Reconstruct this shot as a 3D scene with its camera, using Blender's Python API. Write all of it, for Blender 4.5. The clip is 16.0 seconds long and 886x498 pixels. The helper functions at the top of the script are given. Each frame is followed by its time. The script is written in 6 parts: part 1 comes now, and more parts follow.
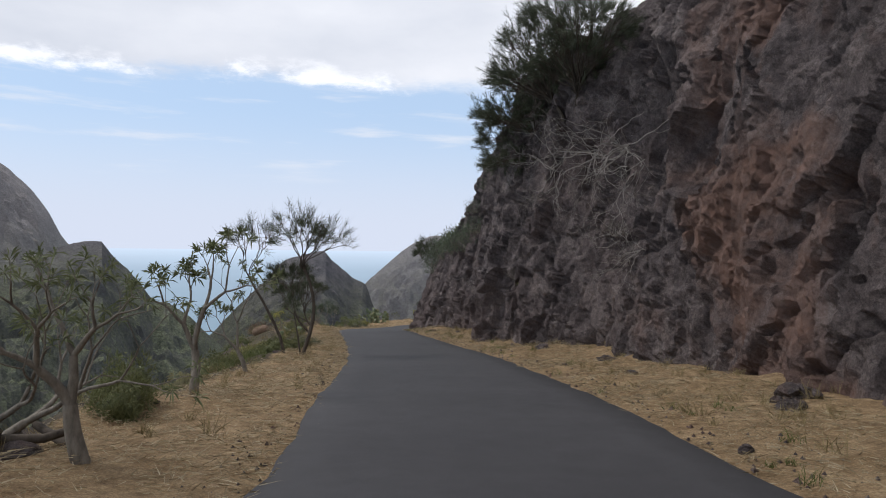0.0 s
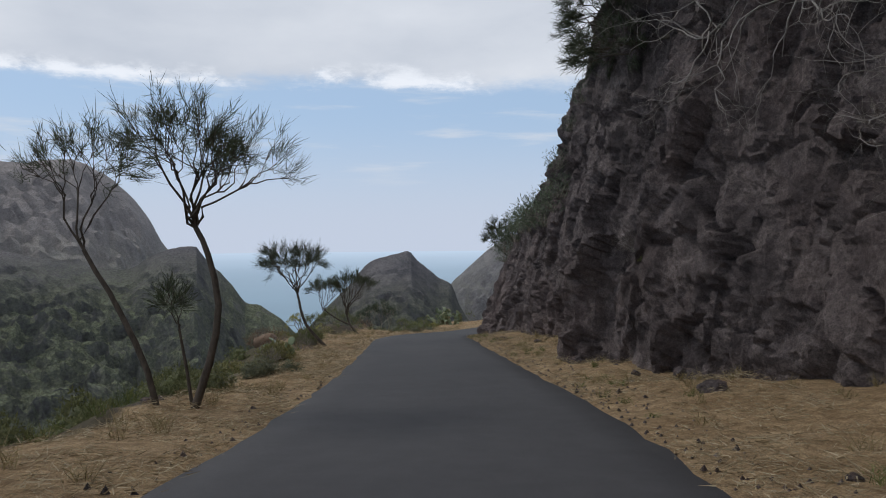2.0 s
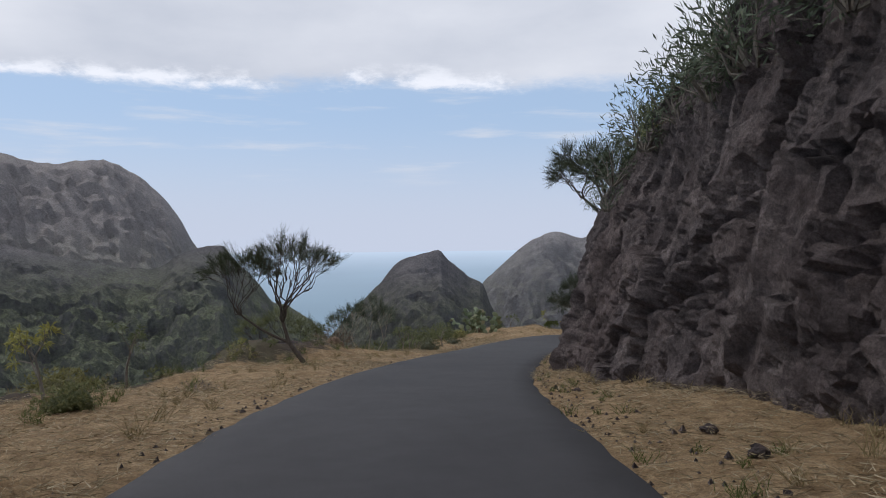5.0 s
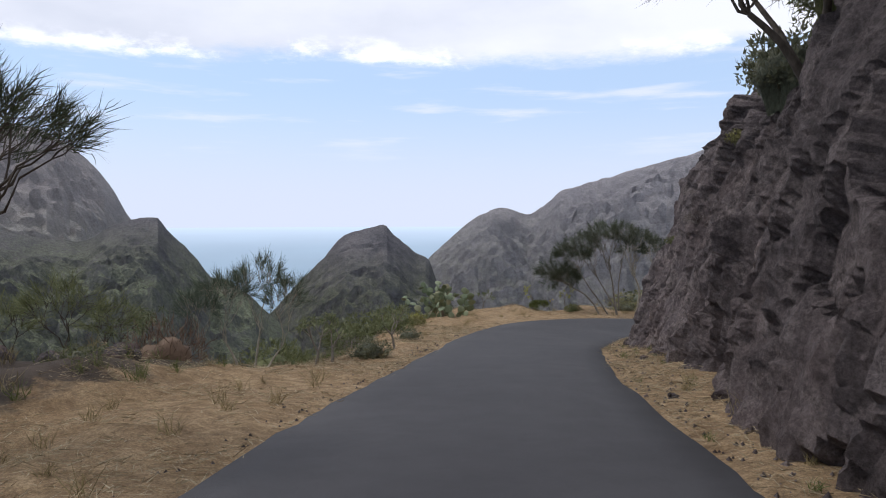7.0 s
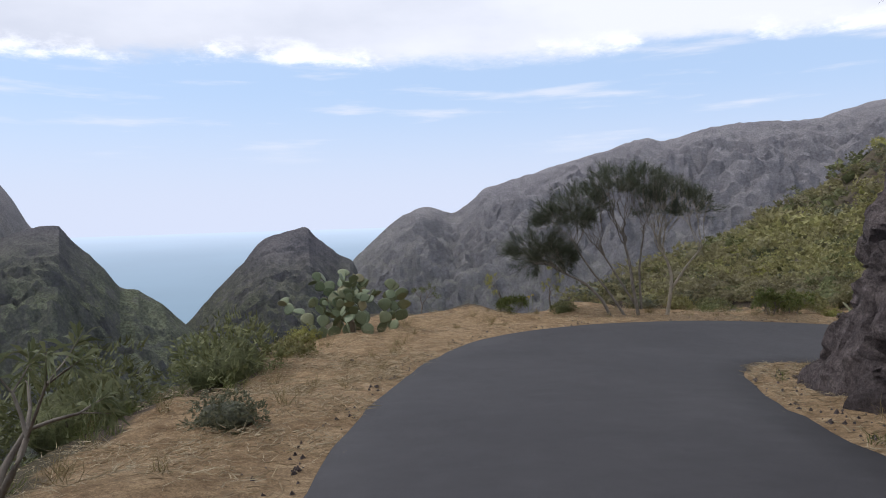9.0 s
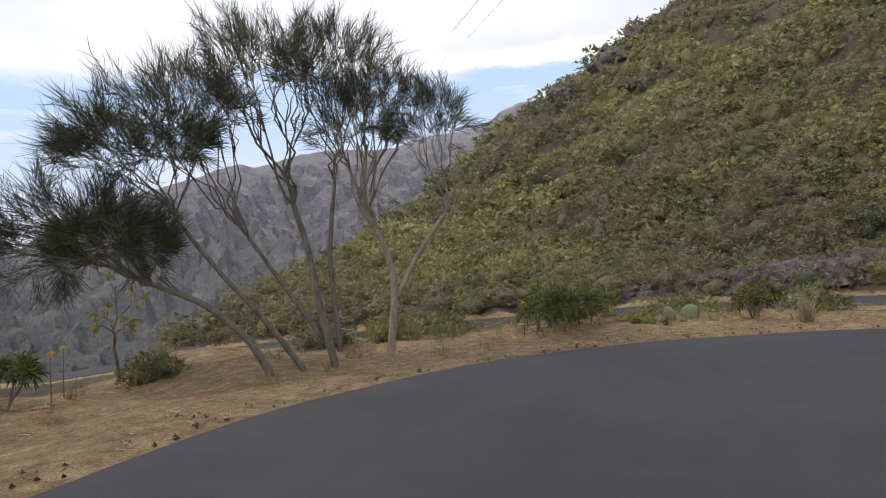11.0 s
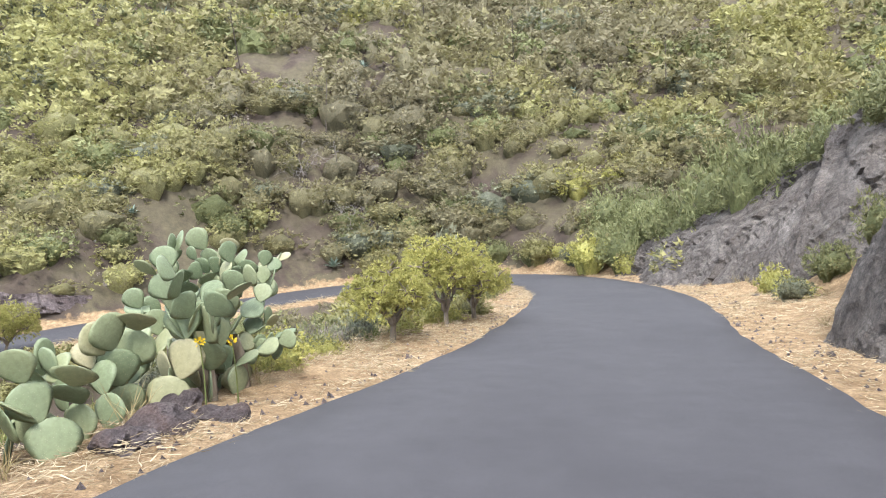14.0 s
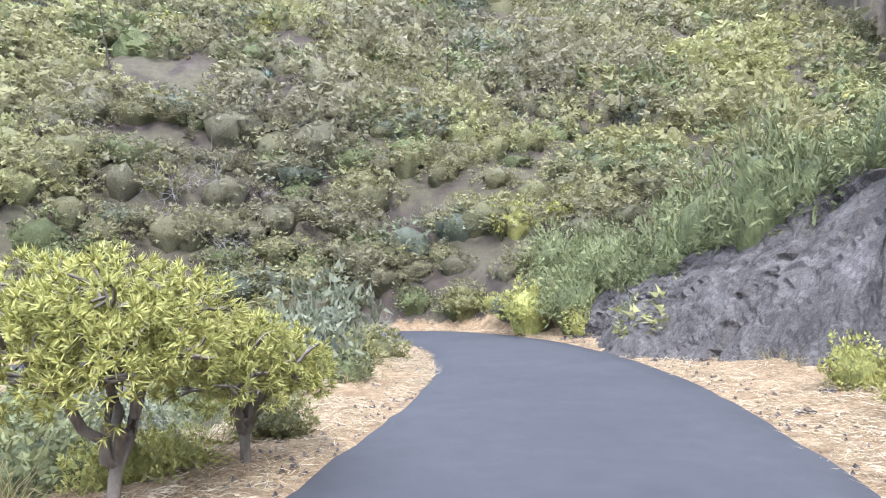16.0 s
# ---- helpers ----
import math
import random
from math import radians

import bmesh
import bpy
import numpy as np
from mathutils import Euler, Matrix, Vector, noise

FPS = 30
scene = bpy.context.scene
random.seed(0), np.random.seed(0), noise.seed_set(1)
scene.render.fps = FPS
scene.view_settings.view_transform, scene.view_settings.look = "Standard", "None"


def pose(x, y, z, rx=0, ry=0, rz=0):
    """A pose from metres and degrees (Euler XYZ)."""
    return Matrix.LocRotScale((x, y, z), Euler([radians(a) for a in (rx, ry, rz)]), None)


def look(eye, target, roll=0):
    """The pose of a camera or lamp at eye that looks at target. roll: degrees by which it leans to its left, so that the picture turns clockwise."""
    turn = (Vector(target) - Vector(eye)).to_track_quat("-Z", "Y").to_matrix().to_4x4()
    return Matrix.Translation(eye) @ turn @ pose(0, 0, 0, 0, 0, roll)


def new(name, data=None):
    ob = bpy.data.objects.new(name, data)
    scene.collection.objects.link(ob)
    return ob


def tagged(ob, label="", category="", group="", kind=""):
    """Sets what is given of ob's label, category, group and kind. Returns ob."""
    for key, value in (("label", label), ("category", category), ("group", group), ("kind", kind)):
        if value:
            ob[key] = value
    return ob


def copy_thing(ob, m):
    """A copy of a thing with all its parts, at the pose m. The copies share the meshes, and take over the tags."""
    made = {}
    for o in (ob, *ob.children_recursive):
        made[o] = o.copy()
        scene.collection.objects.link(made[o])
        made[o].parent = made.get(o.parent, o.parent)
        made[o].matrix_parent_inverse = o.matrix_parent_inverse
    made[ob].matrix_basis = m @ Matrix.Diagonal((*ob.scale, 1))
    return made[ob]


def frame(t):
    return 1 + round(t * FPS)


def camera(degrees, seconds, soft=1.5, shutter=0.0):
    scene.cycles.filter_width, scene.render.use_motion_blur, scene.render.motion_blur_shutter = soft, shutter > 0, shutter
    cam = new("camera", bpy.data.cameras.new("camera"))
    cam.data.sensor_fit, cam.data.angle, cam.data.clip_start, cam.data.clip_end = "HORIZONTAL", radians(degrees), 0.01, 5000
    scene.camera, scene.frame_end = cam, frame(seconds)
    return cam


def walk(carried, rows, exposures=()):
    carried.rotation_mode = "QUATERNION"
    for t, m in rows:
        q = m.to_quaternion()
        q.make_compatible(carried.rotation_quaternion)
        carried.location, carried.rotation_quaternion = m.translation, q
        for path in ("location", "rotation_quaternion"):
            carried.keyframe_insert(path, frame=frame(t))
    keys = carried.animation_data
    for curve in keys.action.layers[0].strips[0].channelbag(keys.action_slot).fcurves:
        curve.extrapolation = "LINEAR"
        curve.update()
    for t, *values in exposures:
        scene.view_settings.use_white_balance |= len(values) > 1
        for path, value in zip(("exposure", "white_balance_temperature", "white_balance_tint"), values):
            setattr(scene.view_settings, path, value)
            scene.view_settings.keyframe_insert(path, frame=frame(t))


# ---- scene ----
cam = camera(63.32, 16.0, soft=1.0)
PATH = [
    (0, (0.000, 0.000, -0.000), (1.736, 9.848, -0.089), 0.86),
    (0.5, (0.851, 2.540, -0.293), (2.427, 12.414, -0.458), 1.82),
    (1, (1.587, 5.356, -0.574), (2.869, 15.272, -0.751), 1.59),
    (1.5, (2.150, 8.341, -0.836), (3.011, 18.302, -0.983), 0.30),
    (2, (2.596, 11.495, -1.095), (3.143, 21.479, -1.198), -0.53),
    (2.5, (2.919, 14.780, -1.415), (3.170, 24.777, -1.442), -0.89),
    (3, (3.215, 18.152, -1.722), (3.378, 28.150, -1.687), -0.23),
    (3.5, (3.521, 21.737, -2.106), (3.643, 31.736, -2.058), -0.28),
    (4, (3.741, 25.475, -2.431), (3.835, 35.475, -2.511), -0.38),
    (4.2, (3.834, 27.017, -2.577), (3.914, 37.016, -2.646), -0.58),
    (6.3, (3.596, 41.735, -3.791), (3.934, 51.723, -4.144), -0.85),
    (6.5, (3.609, 43.207, -3.970), (4.091, 53.187, -4.381), -0.83),
    (7, (3.705, 46.972, -4.433), (4.577, 56.924, -4.869), -0.10),
    (7.5, (3.943, 50.628, -4.872), (5.189, 60.538, -5.357), 0.19),
    (8, (4.370, 54.157, -5.270), (5.711, 64.056, -5.726), -1.39),
    (8.2, (4.557, 55.670, -5.440), (6.041, 65.549, -5.892), -1.61),
    (10.3, (8.189, 71.336, -7.276), (12.272, 80.457, -7.624), -1.95),
    (10.5, (8.808, 72.537, -7.395), (13.623, 81.295, -7.728), -2.25),
    (11, (10.498, 74.953, -7.659), (17.223, 82.346, -7.990), -4.02),
    (11.5, (12.294, 76.572, -7.851), (20.658, 82.029, -8.363), -5.74),
    (12, (14.395, 77.597, -8.009), (23.908, 80.658, -8.373), -5.26),
    (12.5, (16.301, 77.949, -8.150), (26.269, 78.708, -8.404), -5.41),
    (13, (18.227, 77.819, -8.260), (28.161, 76.668, -8.262), -2.74),
    (13.5, (20.298, 77.444, -8.422), (29.944, 74.807, -8.465), -2.69),
    (14, (22.214, 76.592, -8.575), (31.155, 72.139, -9.051), -2.39),
    (14.5, (23.983, 75.469, -8.679), (32.703, 70.576, -8.835), -2.33),
    (15, (25.663, 74.104, -8.790), (34.313, 69.086, -8.828), -2.37),
    (15.5, (27.259, 72.752, -8.942), (35.842, 67.620, -8.807), -2.37),
    (16, (28.856, 71.288, -9.068), (37.427, 66.141, -8.877), -0.95),
]
EXPOSURES = [(0, 0.03, 6400, 12), (1.5, 0.1, 6400, 12), (2, -0.28, 6250, 10), (2.5, -0.34, 6150, 8), (3.4, -0.5, 6150, 9), (4.2, -0.36, 6200, 12), (6.4, -0.04, 6250, 13), (7.5, 0.2, 6200, 15), (8.2, 0.17, 6200, 15),
             (10.3, -0.05, 6250, 13), (11, 0.25, 6500, 14), (11.5, 0.68, 6600, 17), (12, 1.0, 6600, 18), (12.5, 1.27, 6500, 18), (13, 1.58, 6350, 16), (13.5, 1.88, 6250, 14), (14.5, 2.2, 5850, 12),
             (16, 2.32, 5350, 15)]
walk(cam, [(t, look(eye, target, roll)) for t, eye, target, roll in PATH], EXPOSURES)

# ---------------------------------------------------------------- light
SUN_EL, SUN_AZ = 50.0, -65.0      # degrees above the horizon; clockwise from +y
world = bpy.data.worlds.new("sky")
scene.world = world
world.use_nodes = True


def sky_nodes():
    nt = world.node_tree
    nt.nodes.clear()
    N, L = nt.nodes.new, nt.links.new
    out = N("ShaderNodeOutputWorld")
    bg = N("ShaderNodeBackground")
    bg.inputs["Strength"].default_value = 0.11
    sky = N("ShaderNodeTexSky")
    sky.sky_type, sky.sun_disc = "NISHITA", False
    sky.sun_elevation, sky.sun_rotation = radians(SUN_EL), radians(SUN_AZ)
    sky.altitude, sky.air_density, sky.dust_density = 600.0, 1.0, 1.2
    co = N("ShaderNodeTexCoord")
    sep = N("ShaderNodeSeparateXYZ")
    L(co.outputs["Generated"], sep.inputs[0])

    def ramp(src, stops):
        r = N("ShaderNodeValToRGB")
        r.color_ramp.interpolation = "EASE"
        el = r.color_ramp.elements
        while len(el) < len(stops):
            el.new(0.5)
        for e, (p, c) in zip(el, stops):
            e.position, e.color = p, (c, c, c, 1)
        L(src, r.inputs[0])
        return r.outputs[0]

    def math2(op, a, b):
        m = N("ShaderNodeMath")
        m.operation = op
        for k, v in enumerate((a, b)):
            if isinstance(v, (int, float)):
                m.inputs[k].default_value = v
            else:
                L(v, m.inputs[k])
        return m.outputs[0]

    def noise_at(scale, sx, sy, sz, detail, rough=0.55, shift=0.0):
        mp = N("ShaderNodeMapping")
        mp.inputs["Scale"].default_value = (sx, sy, sz)
        mp.inputs["Location"].default_value = (shift, shift * 0.7, 0)
        L(co.outputs["Generated"], mp.inputs[0])
        n = N("ShaderNodeTexNoise")
        n.inputs["Scale"].default_value = scale
        n.inputs["Detail"].default_value = detail
        n.inputs["Roughness"].default_value = rough
        L(mp.outputs[0], n.inputs["Vector"])
        return n.outputs[0]

    z = sep.outputs["Z"]
    # high cloud deck: its ragged lower edge lies about twelve degrees up
    edge = noise_at(3.6, 1, 1, 3.0, 10, 0.70, 4.3)
    lift = math2("ADD", z, math2("MULTIPLY", math2("SUBTRACT", edge, 0.5), 0.07))
    deck = ramp(lift, [(0.202, 0.0), (0.226, 1.0)])
    # thin streaks below it
    streak = ramp(noise_at(5.0, 1, 1, 9.0, 5, 0.55, 1.7), [(0.52, 0.0), (0.74, 0.75)])
    band = ramp(z, [(0.06, 0.0), (0.12, 1.0)])
    haze = ramp(z, [(0.0, 1.0), (0.19, 0.0)])
    lit = noise_at(1.9, 1, 1, 2.6, 6, 0.52, 8.1)
    shade = N("ShaderNodeValToRGB")
    el = shade.color_ramp.elements
    el[0].position, el[0].color = 0.38, (6.1, 6.5, 7.2, 1)
    el[1].position, el[1].color = 0.60, (8.0, 8.25, 8.7, 1)
    L(lit, shade.inputs[0])

    def mix(fac, a, b):
        m = N("ShaderNodeMix")
        m.data_type = "RGBA"
        if isinstance(fac, float):
            m.inputs["Factor"].default_value = fac
        else:
            L(fac, m.inputs["Factor"])
        for k, v in (("A", a), ("B", b)):
            s = [i for i in m.inputs if i.name == k and i.type == "RGBA"][0]
            if isinstance(v, tuple):
                s.default_value = v
            else:
                L(v, s)
        return [o for o in m.outputs if o.type == "RGBA"][0]

    c = mix(0.75, sky.outputs[0], (4.9, 6.5, 8.6, 1))
    c = mix(haze, c, (6.2, 6.8, 7.95, 1))
    c = mix(math2("MULTIPLY", streak, band), c, (7.2, 7.6, 8.2, 1))
    rim = ramp(lift, [(0.204, 0.0), (0.216, 0.95), (0.238, 0.0)])
    c = mix(deck, c, shade.outputs[0])
    c = mix(math2("MULTIPLY", rim, ramp(noise_at(4.3, 1, 1, 2.0, 7, 0.65, 2.2), [(0.44, 0.0), (0.54, 1.0)])), c, (9.8, 10.0, 10.4, 1))
    L(c, bg.inputs["Color"])
    L(bg.outputs[0], out.inputs["Surface"])


sky_nodes()
sun = new("sun", bpy.data.lights.new("sun", "SUN"))
sun.data.energy, sun.data.angle, sun.data.color = 1.5, radians(12), (1.0, 0.95, 0.87)
sa, se = radians(SUN_AZ), radians(SUN_EL)
sun.matrix_world = look((0, 0, 60), (-math.sin(sa) * math.cos(se) * 10, -math.cos(sa) * math.cos(se) * 10, 60 - math.sin(se) * 10))

# ---------------------------------------------------------------- noise on arrays


def rnd(ix, iy, iz, k=0):
    h = (ix * 374761393 + iy * 668265263 + iz * 2147483647 + k * 1274126177) & 0xFFFFFFFF
    h = ((h ^ (h >> 13)) * 1274126177) & 0xFFFFFFFF
    h = ((h ^ (h >> 15)) * 2246822519) & 0xFFFFFFFF
    return ((h ^ (h >> 16)) & 0xFFFFFF) / float(0xFFFFFF)


def vnoise(p, k=0):
    """Smooth noise from 0 to 1 at the rows of p."""
    i = np.floor(p).astype(np.int64)
    f = p - i
    f = f * f * f * (f * (f * 6 - 15) + 10)
    out = 0
    for dx in (0, 1):
        for dy in (0, 1):
            for dz in (0, 1):
                w = (f[:, 0] if dx else 1 - f[:, 0]) * (f[:, 1] if dy else 1 - f[:, 1]) * (f[:, 2] if dz else 1 - f[:, 2])
                out = out + w * rnd(i[:, 0] + dx, i[:, 1] + dy, i[:, 2] + dz, k)
    return out


def fbm(p, octaves=4, gain=0.5, k=0):
    out, a, tot = 0, 1.0, 0
    for o in range(octaves):
        out = out + a * vnoise(p * 2.03 ** o, k + o)
        tot += a
        a *= gain
    return out / tot


def ridged(p, octaves=4, gain=0.5, k=0):
    out, a, tot = 0, 1.0, 0
    for o in range(octaves):
        out = out + a * (1 - np.abs(2 * vnoise(p * 2.03 ** o, k + o) - 1))
        tot += a
        a *= gain
    return out / tot


def cells(p, k=0):
    """Distance to the nearest and second seed, and that seed's own number and offset."""
    i = np.floor(p).astype(np.int64)
    b1 = np.full(len(p), 9.0)
    b2 = np.full(len(p), 9.0)
    num = np.zeros(len(p))
    off = np.zeros((len(p), 3))
    for dx in (-1, 0, 1):
        for dy in (-1, 0, 1):
            for dz in (-1, 0, 1):
                j = i + (dx, dy, dz)
                s = np.stack([rnd(j[:, 0], j[:, 1], j[:, 2], k + q) for q in (1, 2, 3)], 1)
                v = p - (j + s)
                d = (v ** 2).sum(1)
                near = d < b1
                b2 = np.where(near, b1, np.minimum(b2, d))
                num = np.where(near, rnd(j[:, 0], j[:, 1], j[:, 2], k + 7), num)
                off = np.where(near[:, None], v, off)
                b1 = np.where(near, d, b1)
    return np.sqrt(b1), np.sqrt(b2), num, off


# ---------------------------------------------------------------- mesh helpers


def mesh_of(name, verts, faces, mat, smooth=False):
    """A mesh from arrays: faces is an (n, 3 or 4) array or a list of such arrays."""
    verts = np.asarray(verts, np.float32).reshape(-1, 3)
    groups = [np.asarray(f, np.int32) for f in (faces if isinstance(faces, list) else [faces]) if len(f)]
    me = bpy.data.meshes.new(name)
    me.vertices.add(len(verts))
    me.vertices.foreach_set("co", verts.ravel())
    loops = np.concatenate([g.ravel() for g in groups])
    sizes = np.concatenate([np.full(len(g), g.shape[1], np.int32) for g in groups])
    me.loops.add(len(loops))
    me.loops.foreach_set("vertex_index", loops)
    me.polygons.add(len(sizes))
    me.polygons.foreach_set("loop_start", np.r_[0, np.cumsum(sizes)[:-1]].astype(np.int32))
    me.polygons.foreach_set("loop_total", sizes)
    me.polygons.foreach_set("use_smooth", np.full(len(sizes), smooth))
    me.update(calc_edges=True)
    if mat:
        me.materials.append(mat)
    return me


def part(name, me, parent, label=""):
    ob = new(name, me)
    ob.parent = parent
    return tagged(ob, label) if label else ob


def thing(name, at, label, category, group="", turn=0.0, size=1.0):
    ob = new(name)
    ob.empty_display_size = 0.2
    ob.matrix_basis = pose(*at, 0, 0, turn) @ Matrix.Diagonal((size, size, size, 1))
    return tagged(ob, label, category, group)


def sheet_faces(nu, nv):
    a = (np.arange(nu - 1)[:, None] * nv + np.arange(nv - 1)[None]).ravel()
    return np.stack([a, a + nv, a + nv + 1, a + 1], 1)


class Geo:
    """Gathers pieces of geometry into one mesh."""

    def __init__(self):
        self.v, self.q, self.t, self.n = [], [], [], 0

    def add(self, v, quads=(), tris=()):
        v = np.asarray(v, float).reshape(-1, 3)
        self.v.append(v)
        if len(quads):
            self.q.append(np.asarray(quads) + self.n)
        if len(tris):
            self.t.append(np.asarray(tris) + self.n)
        self.n += len(v)

    def tube(self, pts, radii, sides=6):
        pts = np.asarray(pts, float)
        n = len(pts)
        d = np.gradient(pts, axis=0)
        d /= np.linalg.norm(d, axis=1)[:, None] + 1e-9
        ref = np.where(np.abs(d[:, 2:3]) > 0.9, [[1.0, 0, 0]], [[0, 0, 1.0]])
        a = np.cross(d, ref)
        a /= np.linalg.norm(a, axis=1)[:, None] + 1e-9
        b = np.cross(d, a)
        th = np.arange(sides) / sides * 2 * np.pi
        r = np.asarray(radii, float)[:, None, None]
        v = pts[:, None] + r * (np.cos(th)[None, :, None] * a[:, None] + np.sin(th)[None, :, None] * b[:, None])
        k = np.arange(sides)
        q = [np.stack([i * sides + k, i * sides + (k + 1) % sides, (i + 1) * sides + (k + 1) % sides, (i + 1) * sides + k], 1) for i in range(n - 1)]
        self.add(v, np.concatenate(q))

    def blades(self, base, way, length, width, bend, rng):
        """Many thin bent strips at once; arrays of the same length."""
        n = len(base)
        way = way / (np.linalg.norm(way, axis=1)[:, None] + 1e-9)
        side = np.cross(way, rng.normal(size=(n, 3)))
        side /= np.linalg.norm(side, axis=1)[:, None] + 1e-9
        length, width = np.broadcast_to(length, n)[:, None], np.broadcast_to(width, n)[:, None]
        mid = base + way * length * 0.5
        tip = base + way * length + bend
        v = np.stack([base - side * width / 2, base + side * width / 2, mid + side * width / 2, mid - side * width / 2, tip], 1)
        o = np.arange(n)[:, None] * 5
        self.add(v, o + [0, 1, 2, 3], o + [3, 2, 4])

    def leaves(self, base, way, length, width, rng, fold=0.0, face=None):
        """Many small diamond leaves at once."""
        n = len(base)
        way = way / (np.linalg.norm(way, axis=1)[:, None] + 1e-9)
        side = np.cross(way, rng.normal(size=(n, 3)) if face is None else face + rng.normal(size=(n, 3)) * 0.3)
        side /= np.linalg.norm(side, axis=1)[:, None] + 1e-9
        length, width = np.broadcast_to(length, n)[:, None], np.broadcast_to(width, n)[:, None]
        mid = base + way * length * 0.55
        v = np.stack([base, mid - side * width / 2, base + way * length + fold, mid + side * width / 2], 1)
        self.add(v, np.arange(n)[:, None] * 4 + [0, 1, 2, 3])

    def spikes(self, base, way, length, width, rng, face=None):
        """Many single pointed twigs or leaves at once; face: the way that they turn their flat side."""
        n = len(base)
        way = way / (np.linalg.norm(way, axis=1)[:, None] + 1e-9)
        side = np.cross(way, rng.normal(size=(n, 3)) if face is None else face + rng.normal(size=(n, 3)) * 0.28)
        side /= np.linalg.norm(side, axis=1)[:, None] + 1e-9
        length, width = np.broadcast_to(length, n)[:, None], np.broadcast_to(width, n)[:, None]
        v = np.stack([base - side * width / 2, base + side * width / 2, base + way * length], 1)
        self.add(v, tris=np.arange(n)[:, None] * 3 + [0, 1, 2])

    def mesh(self, name, mat, smooth=False):
        f = [np.concatenate(x) for x in (self.q, self.t) if x]
        return mesh_of(name, np.concatenate(self.v), f, mat, smooth)


# ---------------------------------------------------------------- materials


def material(name, rough=0.9, spec=0.3):
    m = bpy.data.materials.new(name)
    m.use_nodes = True
    b = m.node_tree.nodes["Principled BSDF"]
    b.inputs["Roughness"].default_value = rough
    b.inputs["Specular IOR Level"].default_value = spec
    return m, m.node_tree, b


def tex_noise(nt, scale, detail=5, rough=0.6, stretch=None, coords="Object", dist=0.0):
    co = nt.nodes.new("ShaderNodeTexCoord")
    mp = nt.nodes.new("ShaderNodeMapping")
    mp.inputs["Scale"].default_value = stretch or (1, 1, 1)
    nt.links.new(co.outputs[coords], mp.inputs[0])
    n = nt.nodes.new("ShaderNodeTexNoise")
    n.inputs["Scale"].default_value, n.inputs["Detail"].default_value, n.inputs["Roughness"].default_value = scale, detail, rough
    n.inputs["Distortion"].default_value = dist
    nt.links.new(mp.outputs[0], n.inputs["Vector"])
    return n.outputs["Fac"]


def color_ramp(nt, src, stops):
    r = nt.nodes.new("ShaderNodeValToRGB")
    el = r.color_ramp.elements
    while len(el) < len(stops):
        el.new(0.5)
    for e, (p, c) in zip(el, stops):
        e.position = p
        e.color = (*c, 1) if len(c) == 3 else c
    nt.links.new(src, r.inputs[0])
    return r.outputs[0]


def blend(nt, fac, a, b, how="MIX"):
    m = nt.nodes.new("ShaderNodeMix")
    m.data_type, m.blend_type = "RGBA", how
    if isinstance(fac, float):
        m.inputs[0].default_value = fac
    else:
        nt.links.new(fac, m.inputs[0])
    for k, v in ((6, a), (7, b)):
        if isinstance(v, tuple):
            m.inputs[k].default_value = (*v, 1)
        else:
            nt.links.new(v, m.inputs[k])
    return m.outputs[2]


def grey(a):
    return (a, a, a)


def bump(nt, b, src, strength, dist):
    n = nt.nodes.new("ShaderNodeBump")
    n.inputs["Strength"].default_value, n.inputs["Distance"].default_value = strength, dist
    nt.links.new(src, n.inputs["Height"])
    if b.inputs["Normal"].links:
        nt.links.new(b.inputs["Normal"].links[0].from_socket, n.inputs["Normal"])
    nt.links.new(n.outputs[0], b.inputs["Normal"])


